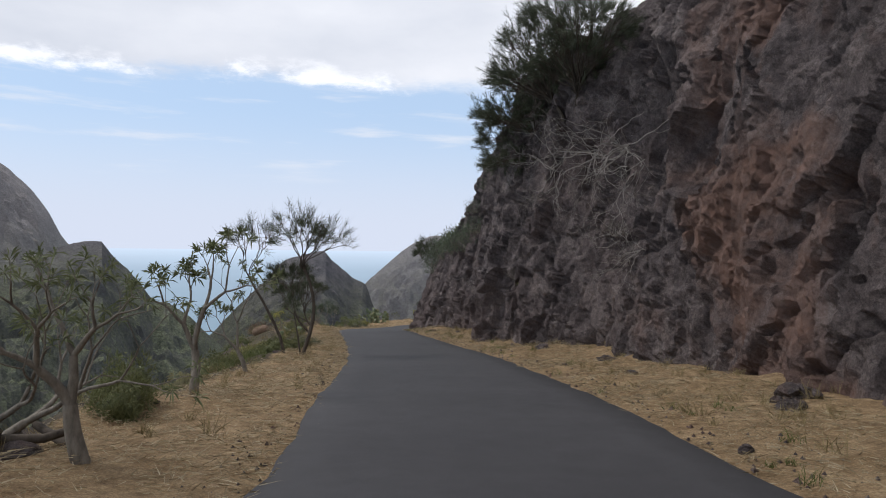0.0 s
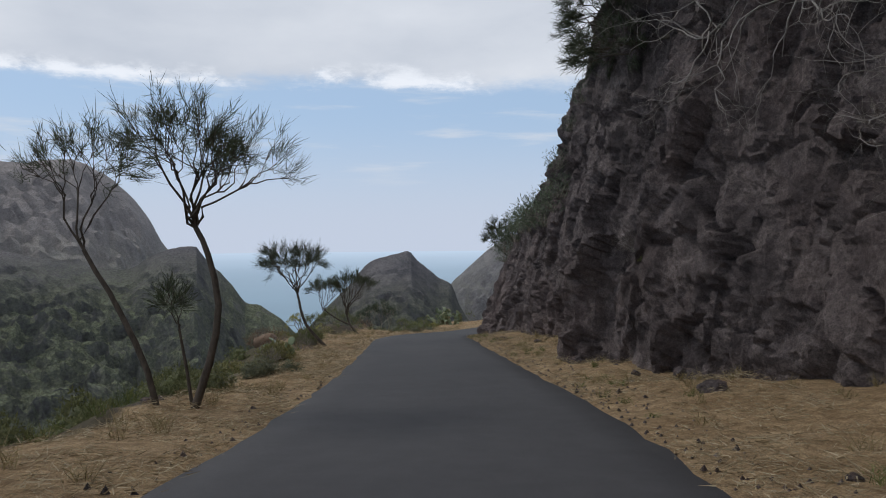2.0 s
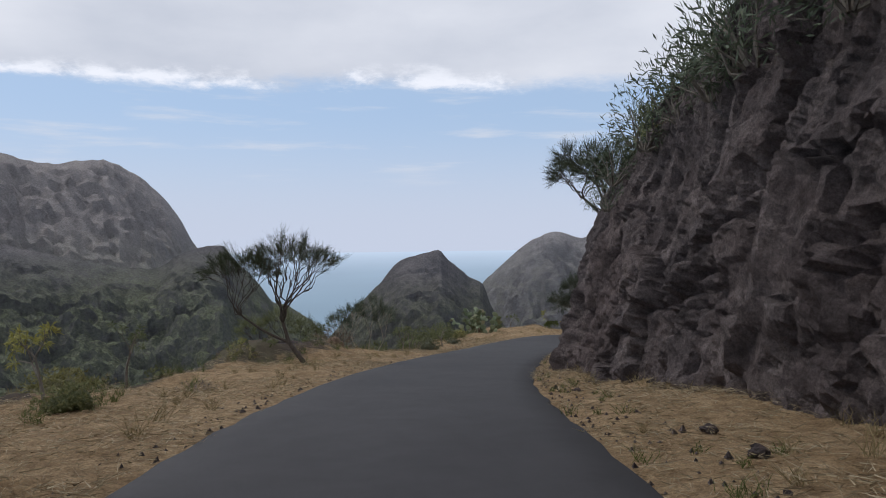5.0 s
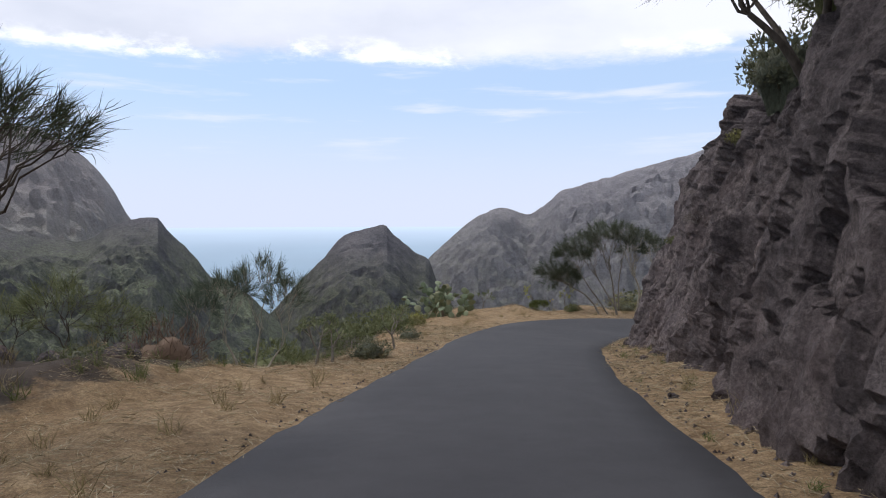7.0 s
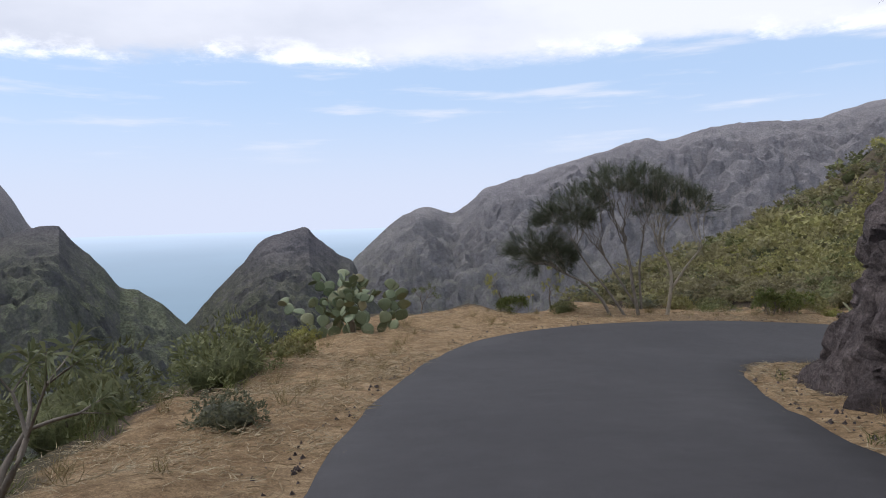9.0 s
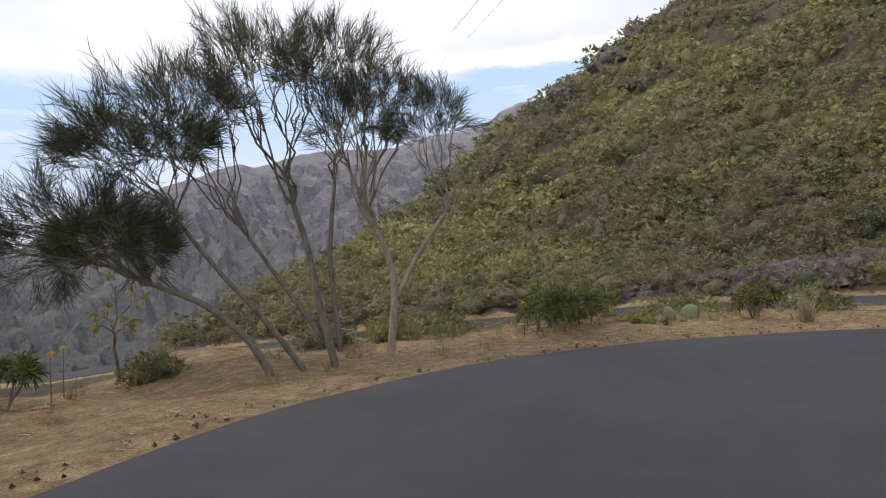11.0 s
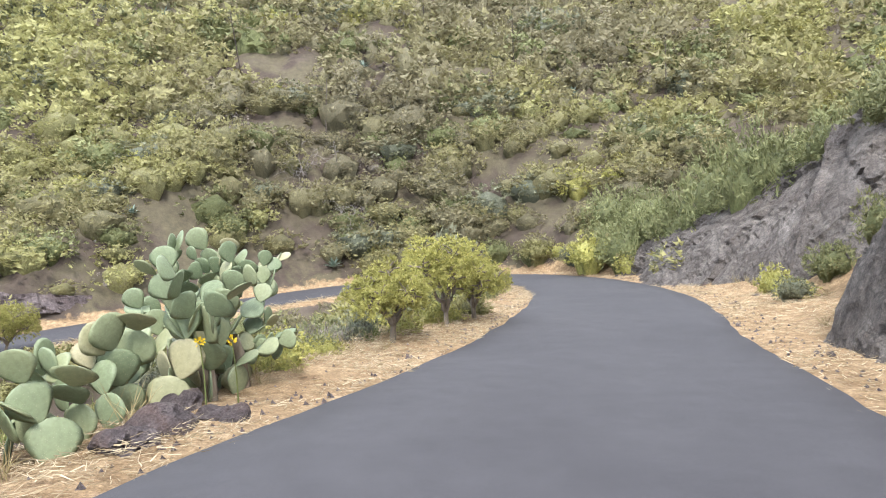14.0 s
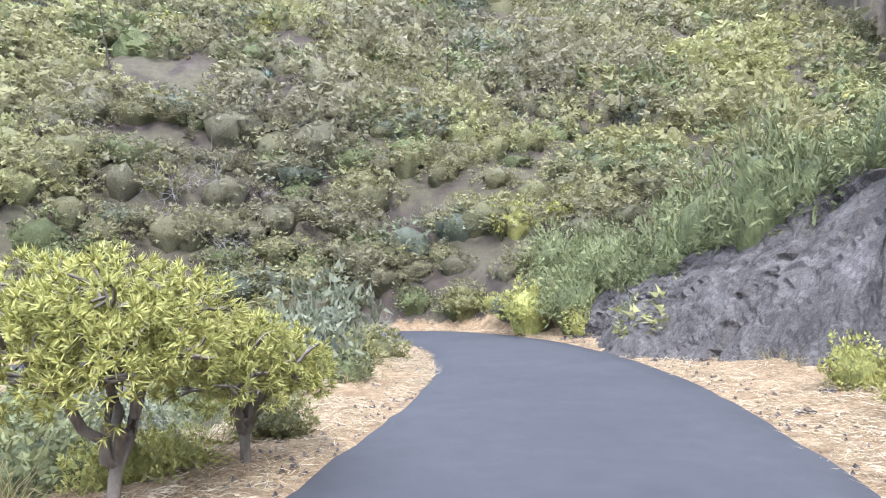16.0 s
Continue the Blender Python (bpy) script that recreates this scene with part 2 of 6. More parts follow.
def rock_material(name, dark, mid, light, red=None, redness=0.6, red_from=20.0, red_to=12.0):
    m, nt, b = material(name, 0.93, 0.2)
    c = color_ramp(nt, tex_noise(nt, 0.9, 9, 0.68, dist=0.6), [(0.30, dark), (0.5, mid), (0.72, light)])
    c = blend(nt, 0.8, c, color_ramp(nt, tex_noise(nt, 9.0, 9, 0.8), [(0.38, grey(0.45)), (0.62, grey(1.1))]), "MULTIPLY")
    c = blend(nt, 0.8, c, color_ramp(nt, tex_noise(nt, 30.0, 6, 0.8), [(0.38, grey(0.5)), (0.60, grey(1.2))]), "MULTIPLY")
    if red:
        f = color_ramp(nt, tex_noise(nt, 0.22, 5, 0.6, dist=1.0), [(redness, grey(0.0)), (redness + 0.14, grey(0.65))])
        co = nt.nodes.new("ShaderNodeTexCoord")
        sep = nt.nodes.new("ShaderNodeSeparateXYZ")
        nt.links.new(co.outputs["Object"], sep.inputs[0])
        mr = nt.nodes.new("ShaderNodeMapRange")
        for k, v in ((1, red_from), (2, red_to), (3, 0.12), (4, 1.0)):
            mr.inputs[k].default_value = v
        nt.links.new(sep.outputs["Y"], mr.inputs[0])
        mu = nt.nodes.new("ShaderNodeMath")
        mu.operation = "MULTIPLY"
        nt.links.new(f, mu.inputs[0])
        nt.links.new(mr.outputs[0], mu.inputs[1])
        f = mu.outputs[0]
        c = blend(nt, f, c, blend(nt, 0.6, red, color_ramp(nt, tex_noise(nt, 3.0, 8, 0.7), [(0.3, dark), (0.7, red)])))
    pale = color_ramp(nt, tex_noise(nt, 2.3, 8, 0.75), [(0.68, grey(0.0)), (0.76, grey(0.5))])
    c = blend(nt, pale, c, tuple(min(1, x * 1.5) for x in light))
    nt.links.new(c, b.inputs["Base Color"])
    vo = nt.nodes.new("ShaderNodeTexVoronoi")
    vo.feature = "DISTANCE_TO_EDGE"
    vo.inputs["Scale"].default_value = 1.7
    wr = nt.nodes.new("ShaderNodeTexCoord")
    add = nt.nodes.new("ShaderNodeVectorMath")
    add.operation = "MULTIPLY_ADD"
    nz = nt.nodes.new("ShaderNodeTexNoise")
    nz.inputs["Scale"].default_value, nz.inputs["Detail"].default_value, nz.inputs["Roughness"].default_value = 1.6, 8, 0.7
    nt.links.new(wr.outputs["Object"], nz.inputs["Vector"])
    nt.links.new(nz.outputs["Color"], add.inputs[0])
    add.inputs[1].default_value = (1.3, 1.3, 1.3)
    nt.links.new(wr.outputs["Object"], add.inputs[2])
    nt.links.new(add.outputs[0], vo.inputs["Vector"])
    crack = color_ramp(nt, vo.outputs["Distance"], [(0.0, grey(0.0)), (0.05, grey(1.0))])
    bump(nt, b, crack, 0.7, 0.05)
    bump(nt, b, tex_noise(nt, 5.0, 12, 0.8), 1.0, 0.12)
    bump(nt, b, tex_noise(nt, 22.0, 6, 0.7), 0.6, 0.02)
    return m


def leaf_material(name, colors, rough=0.6, spread=1.0, glow=0.25, fine=11.0, mass=False, by_plant=False):
    """Foliage: each leaf takes its own tone, and each plant its own. by_plant: the plant's colour comes from the mesh's attribute "tone"."""
    m, nt, b = material(name, rough, 0.2)
    geo = nt.nodes.new("ShaderNodeNewGeometry")
    inf = nt.nodes.new("ShaderNodeObjectInfo")
    n = len(colors)
    if by_plant:
        at = nt.nodes.new("ShaderNodeAttribute")
        at.attribute_name = "tone"
        src = at.outputs["Fac"]
    else:
        src = geo.outputs["Random Per Island"]
    c = color_ramp(nt, src, [(k / (n - 1), col) for k, col in enumerate(colors)])
    if by_plant:
        c = blend(nt, 1.0, c, color_ramp(nt, geo.outputs["Random Per Island"], [(0, grey(0.82)), (1, grey(1.08))]), "MULTIPLY")
    tone = color_ramp(nt, inf.outputs["Random"], [(0, grey(1 - 0.28 * spread)), (1, grey(1.0))])
    c = blend(nt, 1.0, c, tone, "MULTIPLY")
    c = blend(nt, 0.6, c, color_ramp(nt, tex_noise(nt, 1.3, 3, 0.5), [(0.3, grey(0.72)), (0.7, grey(1.0))]), "MULTIPLY")
    if mass:
        c = blend(nt, 1.0, c, color_ramp(nt, tex_noise(nt, fine, 5, 0.75, (1, 1, 0.6)), [(0.34, grey(0.55)), (0.66, grey(1.2))]), "MULTIPLY")
        bump(nt, b, tex_noise(nt, fine * 0.7, 5, 0.75, (1, 1, 0.6)), 1.0, 0.10)
    else:
        c = blend(nt, 0.6, c, color_ramp(nt, tex_noise(nt, fine, 4, 0.7), [(0.34, grey(0.66)), (0.64, grey(1.1))]), "MULTIPLY")
    nt.links.new(c, b.inputs["Base Color"])
    if glow:
        tr = nt.nodes.new("ShaderNodeBsdfTranslucent")
        nt.links.new(c, tr.inputs["Color"])
        mx = nt.nodes.new("ShaderNodeMixShader")
        mx.inputs[0].default_value = glow
        out = [x for x in nt.nodes if x.type == "OUTPUT_MATERIAL"][0]
        nt.links.new(b.outputs[0], mx.inputs[1])
        nt.links.new(tr.outputs[0], mx.inputs[2])
        nt.links.new(mx.outputs[0], out.inputs["Surface"])
    return m


def bark_material(name, dark, light, scale=14.0):
    m, nt, b = material(name, 0.9, 0.2)
    c = color_ramp(nt, tex_noise(nt, scale, 6, 0.7, (1, 1, 0.35)), [(0.3, dark), (0.7, light)])
    nt.links.new(c, b.inputs["Base Color"])
    bump(nt, b, tex_noise(nt, scale * 2.2, 5, 0.7, (1, 1, 0.3)), 0.5, 0.01)
    return m


ROCK = rock_material("volcanic_rock", (0.074, 0.061, 0.061), (0.168, 0.138, 0.135), (0.32, 0.268, 0.252), (0.30, 0.165, 0.115), 0.47, 18.0, 14.5)
BANK_ROCK = rock_material("bank_rock", (0.088, 0.075, 0.066), (0.168, 0.146, 0.128), (0.28, 0.25, 0.222))


def asphalt_material():
    m, nt, b = material("asphalt", 0.82, 0.35)
    c = color_ramp(nt, tex_noise(nt, 0.35, 4, 0.6), [(0.3, (0.039, 0.037, 0.040)), (0.7, (0.054, 0.0515, 0.0545))])
    c = blend(nt, 0.7, c, color_ramp(nt, tex_noise(nt, 60.0, 4, 0.8), [(0.3, grey(0.62)), (0.75, grey(1.15))]), "MULTIPLY")
    c = blend(nt, 0.8, c, color_ramp(nt, tex_noise(nt, 2.6, 7, 0.7), [(0.32, grey(0.78)), (0.68, grey(1.12))]), "MULTIPLY")
    specks = color_ramp(nt, tex_noise(nt, 130.0, 2, 0.6), [(0.70, grey(0.0)), (0.78, grey(0.35))])
    c = blend(nt, specks, c, (0.20, 0.19, 0.18))
    nt.links.new(c, b.inputs["Base Color"])
    bump(nt, b, tex_noise(nt, 110.0, 3, 0.7), 0.5, 0.006)
    return m


def ground_material():
    """Dry straw beside the road, dark earth and scrub litter beyond it."""
    m, nt, b = material("dry_ground", 0.95, 0.15)
    at = nt.nodes.new("ShaderNodeAttribute")
    at.attribute_name = "straw"
    straw = color_ramp(nt, tex_noise(nt, 5.0, 8, 0.72), [(0.28, (0.18, 0.118, 0.066)), (0.5, (0.35, 0.245, 0.138)), (0.72, (0.54, 0.40, 0.24))])
    straw = blend(nt, 0.9, straw, color_ramp(nt, tex_noise(nt, 38.0, 6, 0.8), [(0.34, grey(0.4)), (0.64, grey(1.2))]), "MULTIPLY")
    straw = blend(nt, 0.7, straw, color_ramp(nt, tex_noise(nt, 1.4, 6, 0.7), [(0.34, (0.62, 0.56, 0.50)), (0.58, grey(1.0))]), "MULTIPLY")
    soil = color_ramp(nt, tex_noise(nt, 0.9, 9, 0.7), [(0.3, (0.038, 0.030, 0.024)), (0.52, (0.070, 0.054, 0.042)), (0.75, (0.115, 0.092, 0.072))])
    scrub = color_ramp(nt, tex_noise(nt, 0.35, 7, 0.65, dist=0.5), [(0.42, grey(0.0)), (0.56, grey(0.8))])
    soil = blend(nt, scrub, soil, color_ramp(nt, tex_noise(nt, 2.5, 8, 0.75), [(0.3, (0.06, 0.05, 0.034)), (0.7, (0.135, 0.12, 0.07))]))
    edge = nt.nodes.new("ShaderNodeMath")
    edge.operation = "ADD"
    nt.links.new(at.outputs["Fac"], edge.inputs[0])
    wob = nt.nodes.new("ShaderNodeMath")
    wob.operation = "MULTIPLY_ADD"
    nt.links.new(tex_noise(nt, 1.6, 6, 0.7), wob.inputs[0])
    wob.inputs[1].default_value, wob.inputs[2].default_value = 1.1, -0.55
    nt.links.new(wob.outputs[0], edge.inputs[1])
    f = color_ramp(nt, edge.outputs[0], [(0.40, grey(0.0)), (0.58, grey(1.0))])
    nt.links.new(blend(nt, f, soil, straw), b.inputs["Base Color"])
    bump(nt, b, tex_noise(nt, 14.0, 8, 0.75), 0.9, 0.06)
    return m


def mountain_material(name, rock_a, rock_b, rock_c, green, low, high):
    """Dark crags where the slope is steep, paler scree speckled with scrub where it is gentle; the scrub closes between the heights low and high."""
    m, nt, b = material(name, 0.95, 0.1)
    co = nt.nodes.new("ShaderNodeTexCoord")
    sep = nt.nodes.new("ShaderNodeSeparateXYZ")
    nt.links.new(co.outputs["Object"], sep.inputs[0])

    def product(p, q):
        f = nt.nodes.new("ShaderNodeMath")
        f.operation = "MULTIPLY"
        nt.links.new(p, f.inputs[0])
        nt.links.new(q, f.inputs[1])
        return f.outputs[0]

    rock = color_ramp(nt, tex_noise(nt, 0.02, 10, 0.7, (1, 1, 2.2), dist=0.8), [(0.3, rock_a), (0.7, rock_b)])
    rock = blend(nt, 0.8, rock, color_ramp(nt, tex_noise(nt, 0.25, 9, 0.85), [(0.40, grey(0.45)), (0.58, grey(1.05))]), "MULTIPLY")
    scree = color_ramp(nt, tex_noise(nt, 0.012, 10, 0.7, (1, 1, 2.0), dist=0.8), [(0.32, rock_b), (0.68, rock_c)])
    scree = blend(nt, 0.75, scree, color_ramp(nt, tex_noise(nt, 0.45, 8, 0.85), [(0.42, grey(0.5)), (0.56, grey(1.05))]), "MULTIPLY")
    mr = nt.nodes.new("ShaderNodeMapRange")
    for k, v in ((1, high), (2, low), (3, 0.0), (4, 1.0)):
        mr.inputs[k].default_value = v
    nt.links.new(sep.outputs["Z"], mr.inputs[0])
    scrub = color_ramp(nt, tex_noise(nt, 0.40, 7, 0.8), [(0.40, tuple(x * 0.4 for x in green)), (0.60, green)])
    scrub = blend(nt, 0.6, scrub, color_ramp(nt, tex_noise(nt, 0.03, 5, 0.65), [(0.35, grey(0.6)), (0.65, grey(1.1))]), "MULTIPLY")
    f = product(mr.outputs[0], color_ramp(nt, tex_noise(nt, 0.05, 9, 0.72), [(0.32, grey(0.25)), (0.50, grey(1.0))]))
    c = blend(nt, f, scree, scrub)
    geo = nt.nodes.new("ShaderNodeNewGeometry")
    tilt = nt.nodes.new("ShaderNodeSeparateXYZ")
    nt.links.new(geo.outputs["True Normal"], tilt.inputs[0])
    steep = product(color_ramp(nt, tilt.outputs["Z"], [(0.40, grey(0.85)), (0.84, grey(0.0))]), color_ramp(nt, tex_noise(nt, 0.04, 8, 0.7), [(0.25, grey(0.3)), (0.65, grey(1.0))]))
    nt.links.new(blend(nt, steep, c, rock), b.inputs["Base Color"])
    bump(nt, b, tex_noise(nt, 0.07, 12, 0.82), 1.0, 11.0)
    return m


ASPHALT = asphalt_material()
GROUND = ground_material()

# ---------------------------------------------------------------- the road's line
# x, y and half the width along the asphalt
ROAD_UP = [(-1.6, -16, 2.1), (0.4, -4, 2.15), (1.7, 6, 2.2), (2.3, 11.5, 2.25), (3.05, 20, 2.2), (3.25, 28, 2.1), (3.3, 36, 2.05),
           (3.4, 43, 2.05), (3.9, 49, 2.1), (5.0, 55.3, 2.1), (6.1, 60.5, 2.1), (7.2, 65, 2.2), (8.4, 69.5, 2.5), (10.3, 74.3, 2.9)]
ROAD_BEND = [(12.6, 77.3, 3.3), (15.7, 78.5, 3.4), (18.8, 78.2, 3.4), (22, 76.9, 3.1), (25.2, 74.6, 2.7), (28.3, 71.8, 2.3),
             (31.4, 69.1, 2.1), (34.7, 66.2, 2.15), (38.6, 63.2, 2.2), (43.6, 60.3, 2.2), (48, 58.5, 2.2)]
ROAD_LOW = [(52.3, 58.2, 2.2), (55.6, 60.2, 2.2), (56.9, 64.6, 2.1), (55.8, 70, 2.1), (53.9, 76, 2.0), (51.7, 82, 2.0), (50.4, 88, 2.0), (49.6, 94, 2.0),
            (48.5, 100, 2.0), (46.6, 106, 2.0), (44, 113, 2.0), (40, 121, 2.0), (33, 130, 2.0), (24, 138, 2.0)]
# distance along the road, height
ROAD_Z = [(0, 0.0), (16, -1.35), (21.4, -1.92), (27.8, -2.44), (34.3, -3.07), (41.8, -3.78), (57.9, -5.14), (63.3, -5.78), (70.7, -6.62), (87.9, -8.61),
          (92.1, -9.01), (97, -9.36), (101.3, -9.61), (105.8, -9.93), (109.7, -10.14), (113.9, -10.42), (137, -11.6), (150, -12.1), (162, -12.45),
          (175, -12.95), (187, -13.7), (200, -14.7), (233, -17.5)]


def catmull(pts, step):
    pts = np.asarray(pts, float)
    p = np.vstack([2 * pts[0] - pts[1], pts, 2 * pts[-1] - pts[-2]])
    out = []
    for i in range(1, len(p) - 2):
        n = max(2, int(np.linalg.norm(p[i + 1, :2] - p[i, :2]) / step))
        u = np.linspace(0, 1, n, endpoint=False)[:, None]
        out.append(0.5 * (2 * p[i] + (p[i + 1] - p[i - 1]) * u + (2 * p[i - 1] - 5 * p[i] + 4 * p[i + 1] - p[i + 2]) * u ** 2
                          + (3 * p[i] - p[i - 1] - 3 * p[i + 1] + p[i + 2]) * u ** 3))
    return np.vstack(out + [pts[-1:]])


LINE = catmull(ROAD_UP + ROAD_BEND + ROAD_LOW, 0.5)
ALONG = np.r_[0, np.cumsum(np.linalg.norm(np.diff(LINE[:, :2], axis=0), axis=1))]
HEAD = np.gradient(LINE[:, :2], axis=0)
HEAD /= np.linalg.norm(HEAD, axis=1)[:, None]
RIGHT = np.stack([HEAD[:, 1], -HEAD[:, 0]], 1)
kz = np.array(ROAD_Z)
LINE_Z = np.interp(ALONG, kz[:, 0], kz[:, 1]) - 0.01
LINE_Z = np.convolve(np.r_[np.full(4, LINE_Z[0]), LINE_Z, np.full(4, LINE_Z[-1])], np.ones(9) / 9, "valid")


def along_table(rows):
    """A value that changes along the road: rows of distance and value."""
    t = np.array(rows, float)
    return lambda s: np.interp(s, t[:, 0], t[:, 1])


SHOULDER_L = along_table([(0, 2.6), (28, 2.4), (36, 1.6), (41, 1.0), (46, 1.1), (52, 1.7), (56, 3.4), (72, 4.4), (77, 1.9), (90, 2.1), (95, 5.0), (101, 3.4), (108, 2.0), (115, 1.6), (125, 1.5), (245, 1.4)])
DROP_L = along_table([(0, 0.72), (90, 0.66), (100, 0.55), (125, 0.45), (245, 0.6)])
WALL_R = along_table([(0, 4.4), (40, 4.4), (56, 4.6), (75, 4.6), (88, 4.6), (98, 5.0), (103, 2.4), (110, 2.2), (113, 1.7), (117, 1.8), (120, 2.5), (122, 2.6), (150, 2.2), (160, 1.0), (245, 1.0)])
RISE_R = along_table([(0, 2.2), (52, 2.2), (60, 1.15), (88, 1.1), (112, 0.95), (140, 0.95), (155, 1.0), (245, 0.85)])
TOP_R = along_table([(0, 9.0), (50, 8.0), (60, 6.0), (95, 6.0), (112, 5.0), (140, 6.0), (165, 16.0), (185, 15.0), (200, 9.0), (245, 5.0)])
SLOPE_R = along_table([(0, 0.62), (140, 0.60), (155, 0.46), (190, 0.43), (245, 0.36)])


def road_near(xy):
    """Nearest place on the road: distance along, signed distance from the middle (right is positive), blended height, half width."""
    xy = np.asarray(xy, float)
    idx = np.zeros(len(xy), int)
    zz = np.zeros(len(xy))
    dist = np.zeros(len(xy))
    for a in range(0, len(xy), 20000):
        d2 = ((xy[a:a + 20000, None] - LINE[None, :, :2]) ** 2).sum(2)
        i = d2.argmin(1)
        idx[a:a + 20000] = i
        dist[a:a + 20000] = np.sqrt(d2[np.arange(len(i)), i])
        w = 1 / (d2 + 0.3) ** 3
        zz[a:a + 20000] = (w * LINE_Z).sum(1) / w.sum(1)
    side = ((xy - LINE[idx, :2]) * RIGHT[idx]).sum(1)
    return ALONG[idx], np.where(side > 0, dist, -dist), zz, LINE[idx, 2]


# the spur's crest across the gully, in plan, and the height along it
CREST = np.array([(60, 152, -18), (76, 161, -8), (99, 172, 3), (122, 178, 10), (141, 177, 19), (159, 170, 35), (185, 155, 62), (230, 120, 110)], float)


def ground_at(xy, rough=True):
    """Height of the ground and how much straw lies on it."""
    xy = np.asarray(xy, float)
    s, d, z, hw = road_near(xy)
    p3 = np.c_[xy, np.zeros(len(xy))]
    big = fbm(p3 * 0.09, 4, 0.5, 11) - 0.5
    mid = fbm(p3 * 0.45, 4, 0.55, 23) - 0.5
    small = fbm(p3 * 2.2, 3, 0.6, 31) - 0.5
    e = np.abs(d) - hw
    # left: shoulder and drop
    wl = SHOULDER_L(s) + big * 1.6
    dl = np.maximum(e - wl, 0)
    zl = -0.02 + 0.05 * np.clip(e, 0, 1) - 0.03 * np.maximum(e, 0) - DROP_L(s) * (dl - 1.2 * (1 - np.exp(-dl / 1.2))) + mid * np.clip(e * 0.25, 0, 0.9) + big * np.clip(dl * 0.3, 0, 5)
    # right: shoulder, bank and hillside
    wr = WALL_R(s)
    dr = np.maximum(e - wr, 0)
    rise, top = RISE_R(s), TOP_R(s)
    zr = -0.02 + 0.09 * np.clip(e, 0, wr) + np.minimum(rise * dr, top) + SLOPE_R(s) * np.maximum(dr - top / rise, 0) + mid * np.clip(e * 0.2, 0, 1.2) + big * np.clip(dr * 0.22, 0, 5)
    out = z + np.where(d > 0, zr, zl) + small * np.clip(e * 0.2, 0, 0.16)
    lava = np.exp(-((xy[:, 0] + 2.4) / 2.1) ** 2 - ((xy[:, 1] - 57.8) / 3.2) ** 2) * (e > 1.2)
    out = out + lava * (0.75 + 1.2 * mid + 0.8 * small)
    # under the asphalt
    out = np.where(e < 0, z - 0.07, out)
    # beyond the spur's crest the hill falls away
    c = catmull(CREST, 4.0)
    d2 = ((xy[:, None] - c[None, :, :2]) ** 2).sum(2)
    i = d2.argmin(1)
    t = np.gradient(c[:, :2], axis=0)
    t /= np.linalg.norm(t, axis=1)[:, None]
    far = ((xy - c[i, :2]) * np.stack([-t[i, 1], t[i, 0]], 1)).sum(1)
    lump = fbm(p3 * 0.12, 4, 0.55, 77) - 0.5
    cap = c[i, 2] + lump * 7 + np.where(far > 0, -0.9 * far, 500.0)
    hill = (d > 0) & (s > 125)
    plane = -29.6 + 0.59 * xy[:, 0] - 0.183 * xy[:, 1] + big * 5 + mid * 1.2
    slope = np.minimum(z + 0.09 * np.clip(e, 0, 1) + 1.25 * np.maximum(e - 0.9, 0), np.maximum(plane, z + 0.6 + 0.12 * np.maximum(e, 0) + mid))
    out = np.where((e > 0) & hill, out + (slope - out) * np.clip((s - 125) / 14, 0, 1), out)
    out = np.where(hill, np.minimum(out, np.maximum(cap, z - 60)), out)
    wr = np.where(s > 135, np.interp(s, [135, 145], [1.8, 0.35]), wr)
    wl = np.where(s > 140, 0.9, wl)
    straw = np.clip(np.where(d > 0, 1.0 - (e - wr * 0.82) * 0.9, 1.0 - (e - wl * 0.9) * 0.9), 0, 1) * (1 - np.clip(lava * 2.2, 0, 1))
    fan = np.exp(-((xy[:, 0] - 32.2) / 2.2) ** 2 - ((xy[:, 1] - 62.2) / 3.0) ** 2) * (d > 0)
    return out, np.maximum(straw, np.clip(fan * 1.3, 0, 1))


def build_ground():
    xs = np.r_[np.arange(-70, -12, 1.6), np.arange(-12, 42, 0.48), np.arange(42, 90, 0.8), np.arange(90, 250, 2.5)]
    ys = np.r_[np.arange(-40, -14, 1.6), np.arange(-14, 92, 0.48), np.arange(92, 140, 0.8), np.arange(140, 236, 2.2)]
    X, Y = np.meshgrid(xs, ys, indexing="ij")
    xy = np.c_[X.ravel(), Y.ravel()]
    z, straw = np.zeros(len(xy)), np.zeros(len(xy))
    for a in range(0, len(xy), 30000):
        z[a:a + 30000], straw[a:a + 30000] = ground_at(xy[a:a + 30000])
    me = mesh_of("ground", np.c_[xy, z], sheet_faces(len(xs), len(ys)), GROUND, True)
    at = me.attributes.new("straw", "FLOAT", "POINT")
    at.data.foreach_set("value", straw.astype(np.float32))
    return tagged(new("ground", me), "dry straw verges and dark scrubby mountain slope", "ground", kind="structure")


build_ground()


def build_road():
    cols = np.r_[-1.0, np.linspace(-0.97, 0.97, 9), 1.0]
    n = len(LINE)
    wob = np.stack([fbm(np.c_[ALONG * 1.3, np.full(n, k * 9.0), np.zeros(n)], 4, 0.6, 5) - 0.5 for k in (0, 1)], 1) * 0.2
    v = []
    for k, c in enumerate(cols):
        off = c * LINE[:, 2] + (wob[:, 0] * (c < 0) + wob[:, 1] * (c > 0)) * abs(c) ** 6
        zz = LINE_Z + 0.012 - 0.02 * c * c - (0.09 if abs(c) == 1 else 0)
        v.append(np.c_[LINE[:, :2] + RIGHT * off[:, None], zz])
    v = np.stack(v, 1)
    me = mesh_of("road", v.reshape(-1, 3), sheet_faces(n, len(cols))[:, ::-1], ASPHALT, True)
    return tagged(new("road", me), "narrow dark grey asphalt mountain road", "road", kind="structure")


build_road()

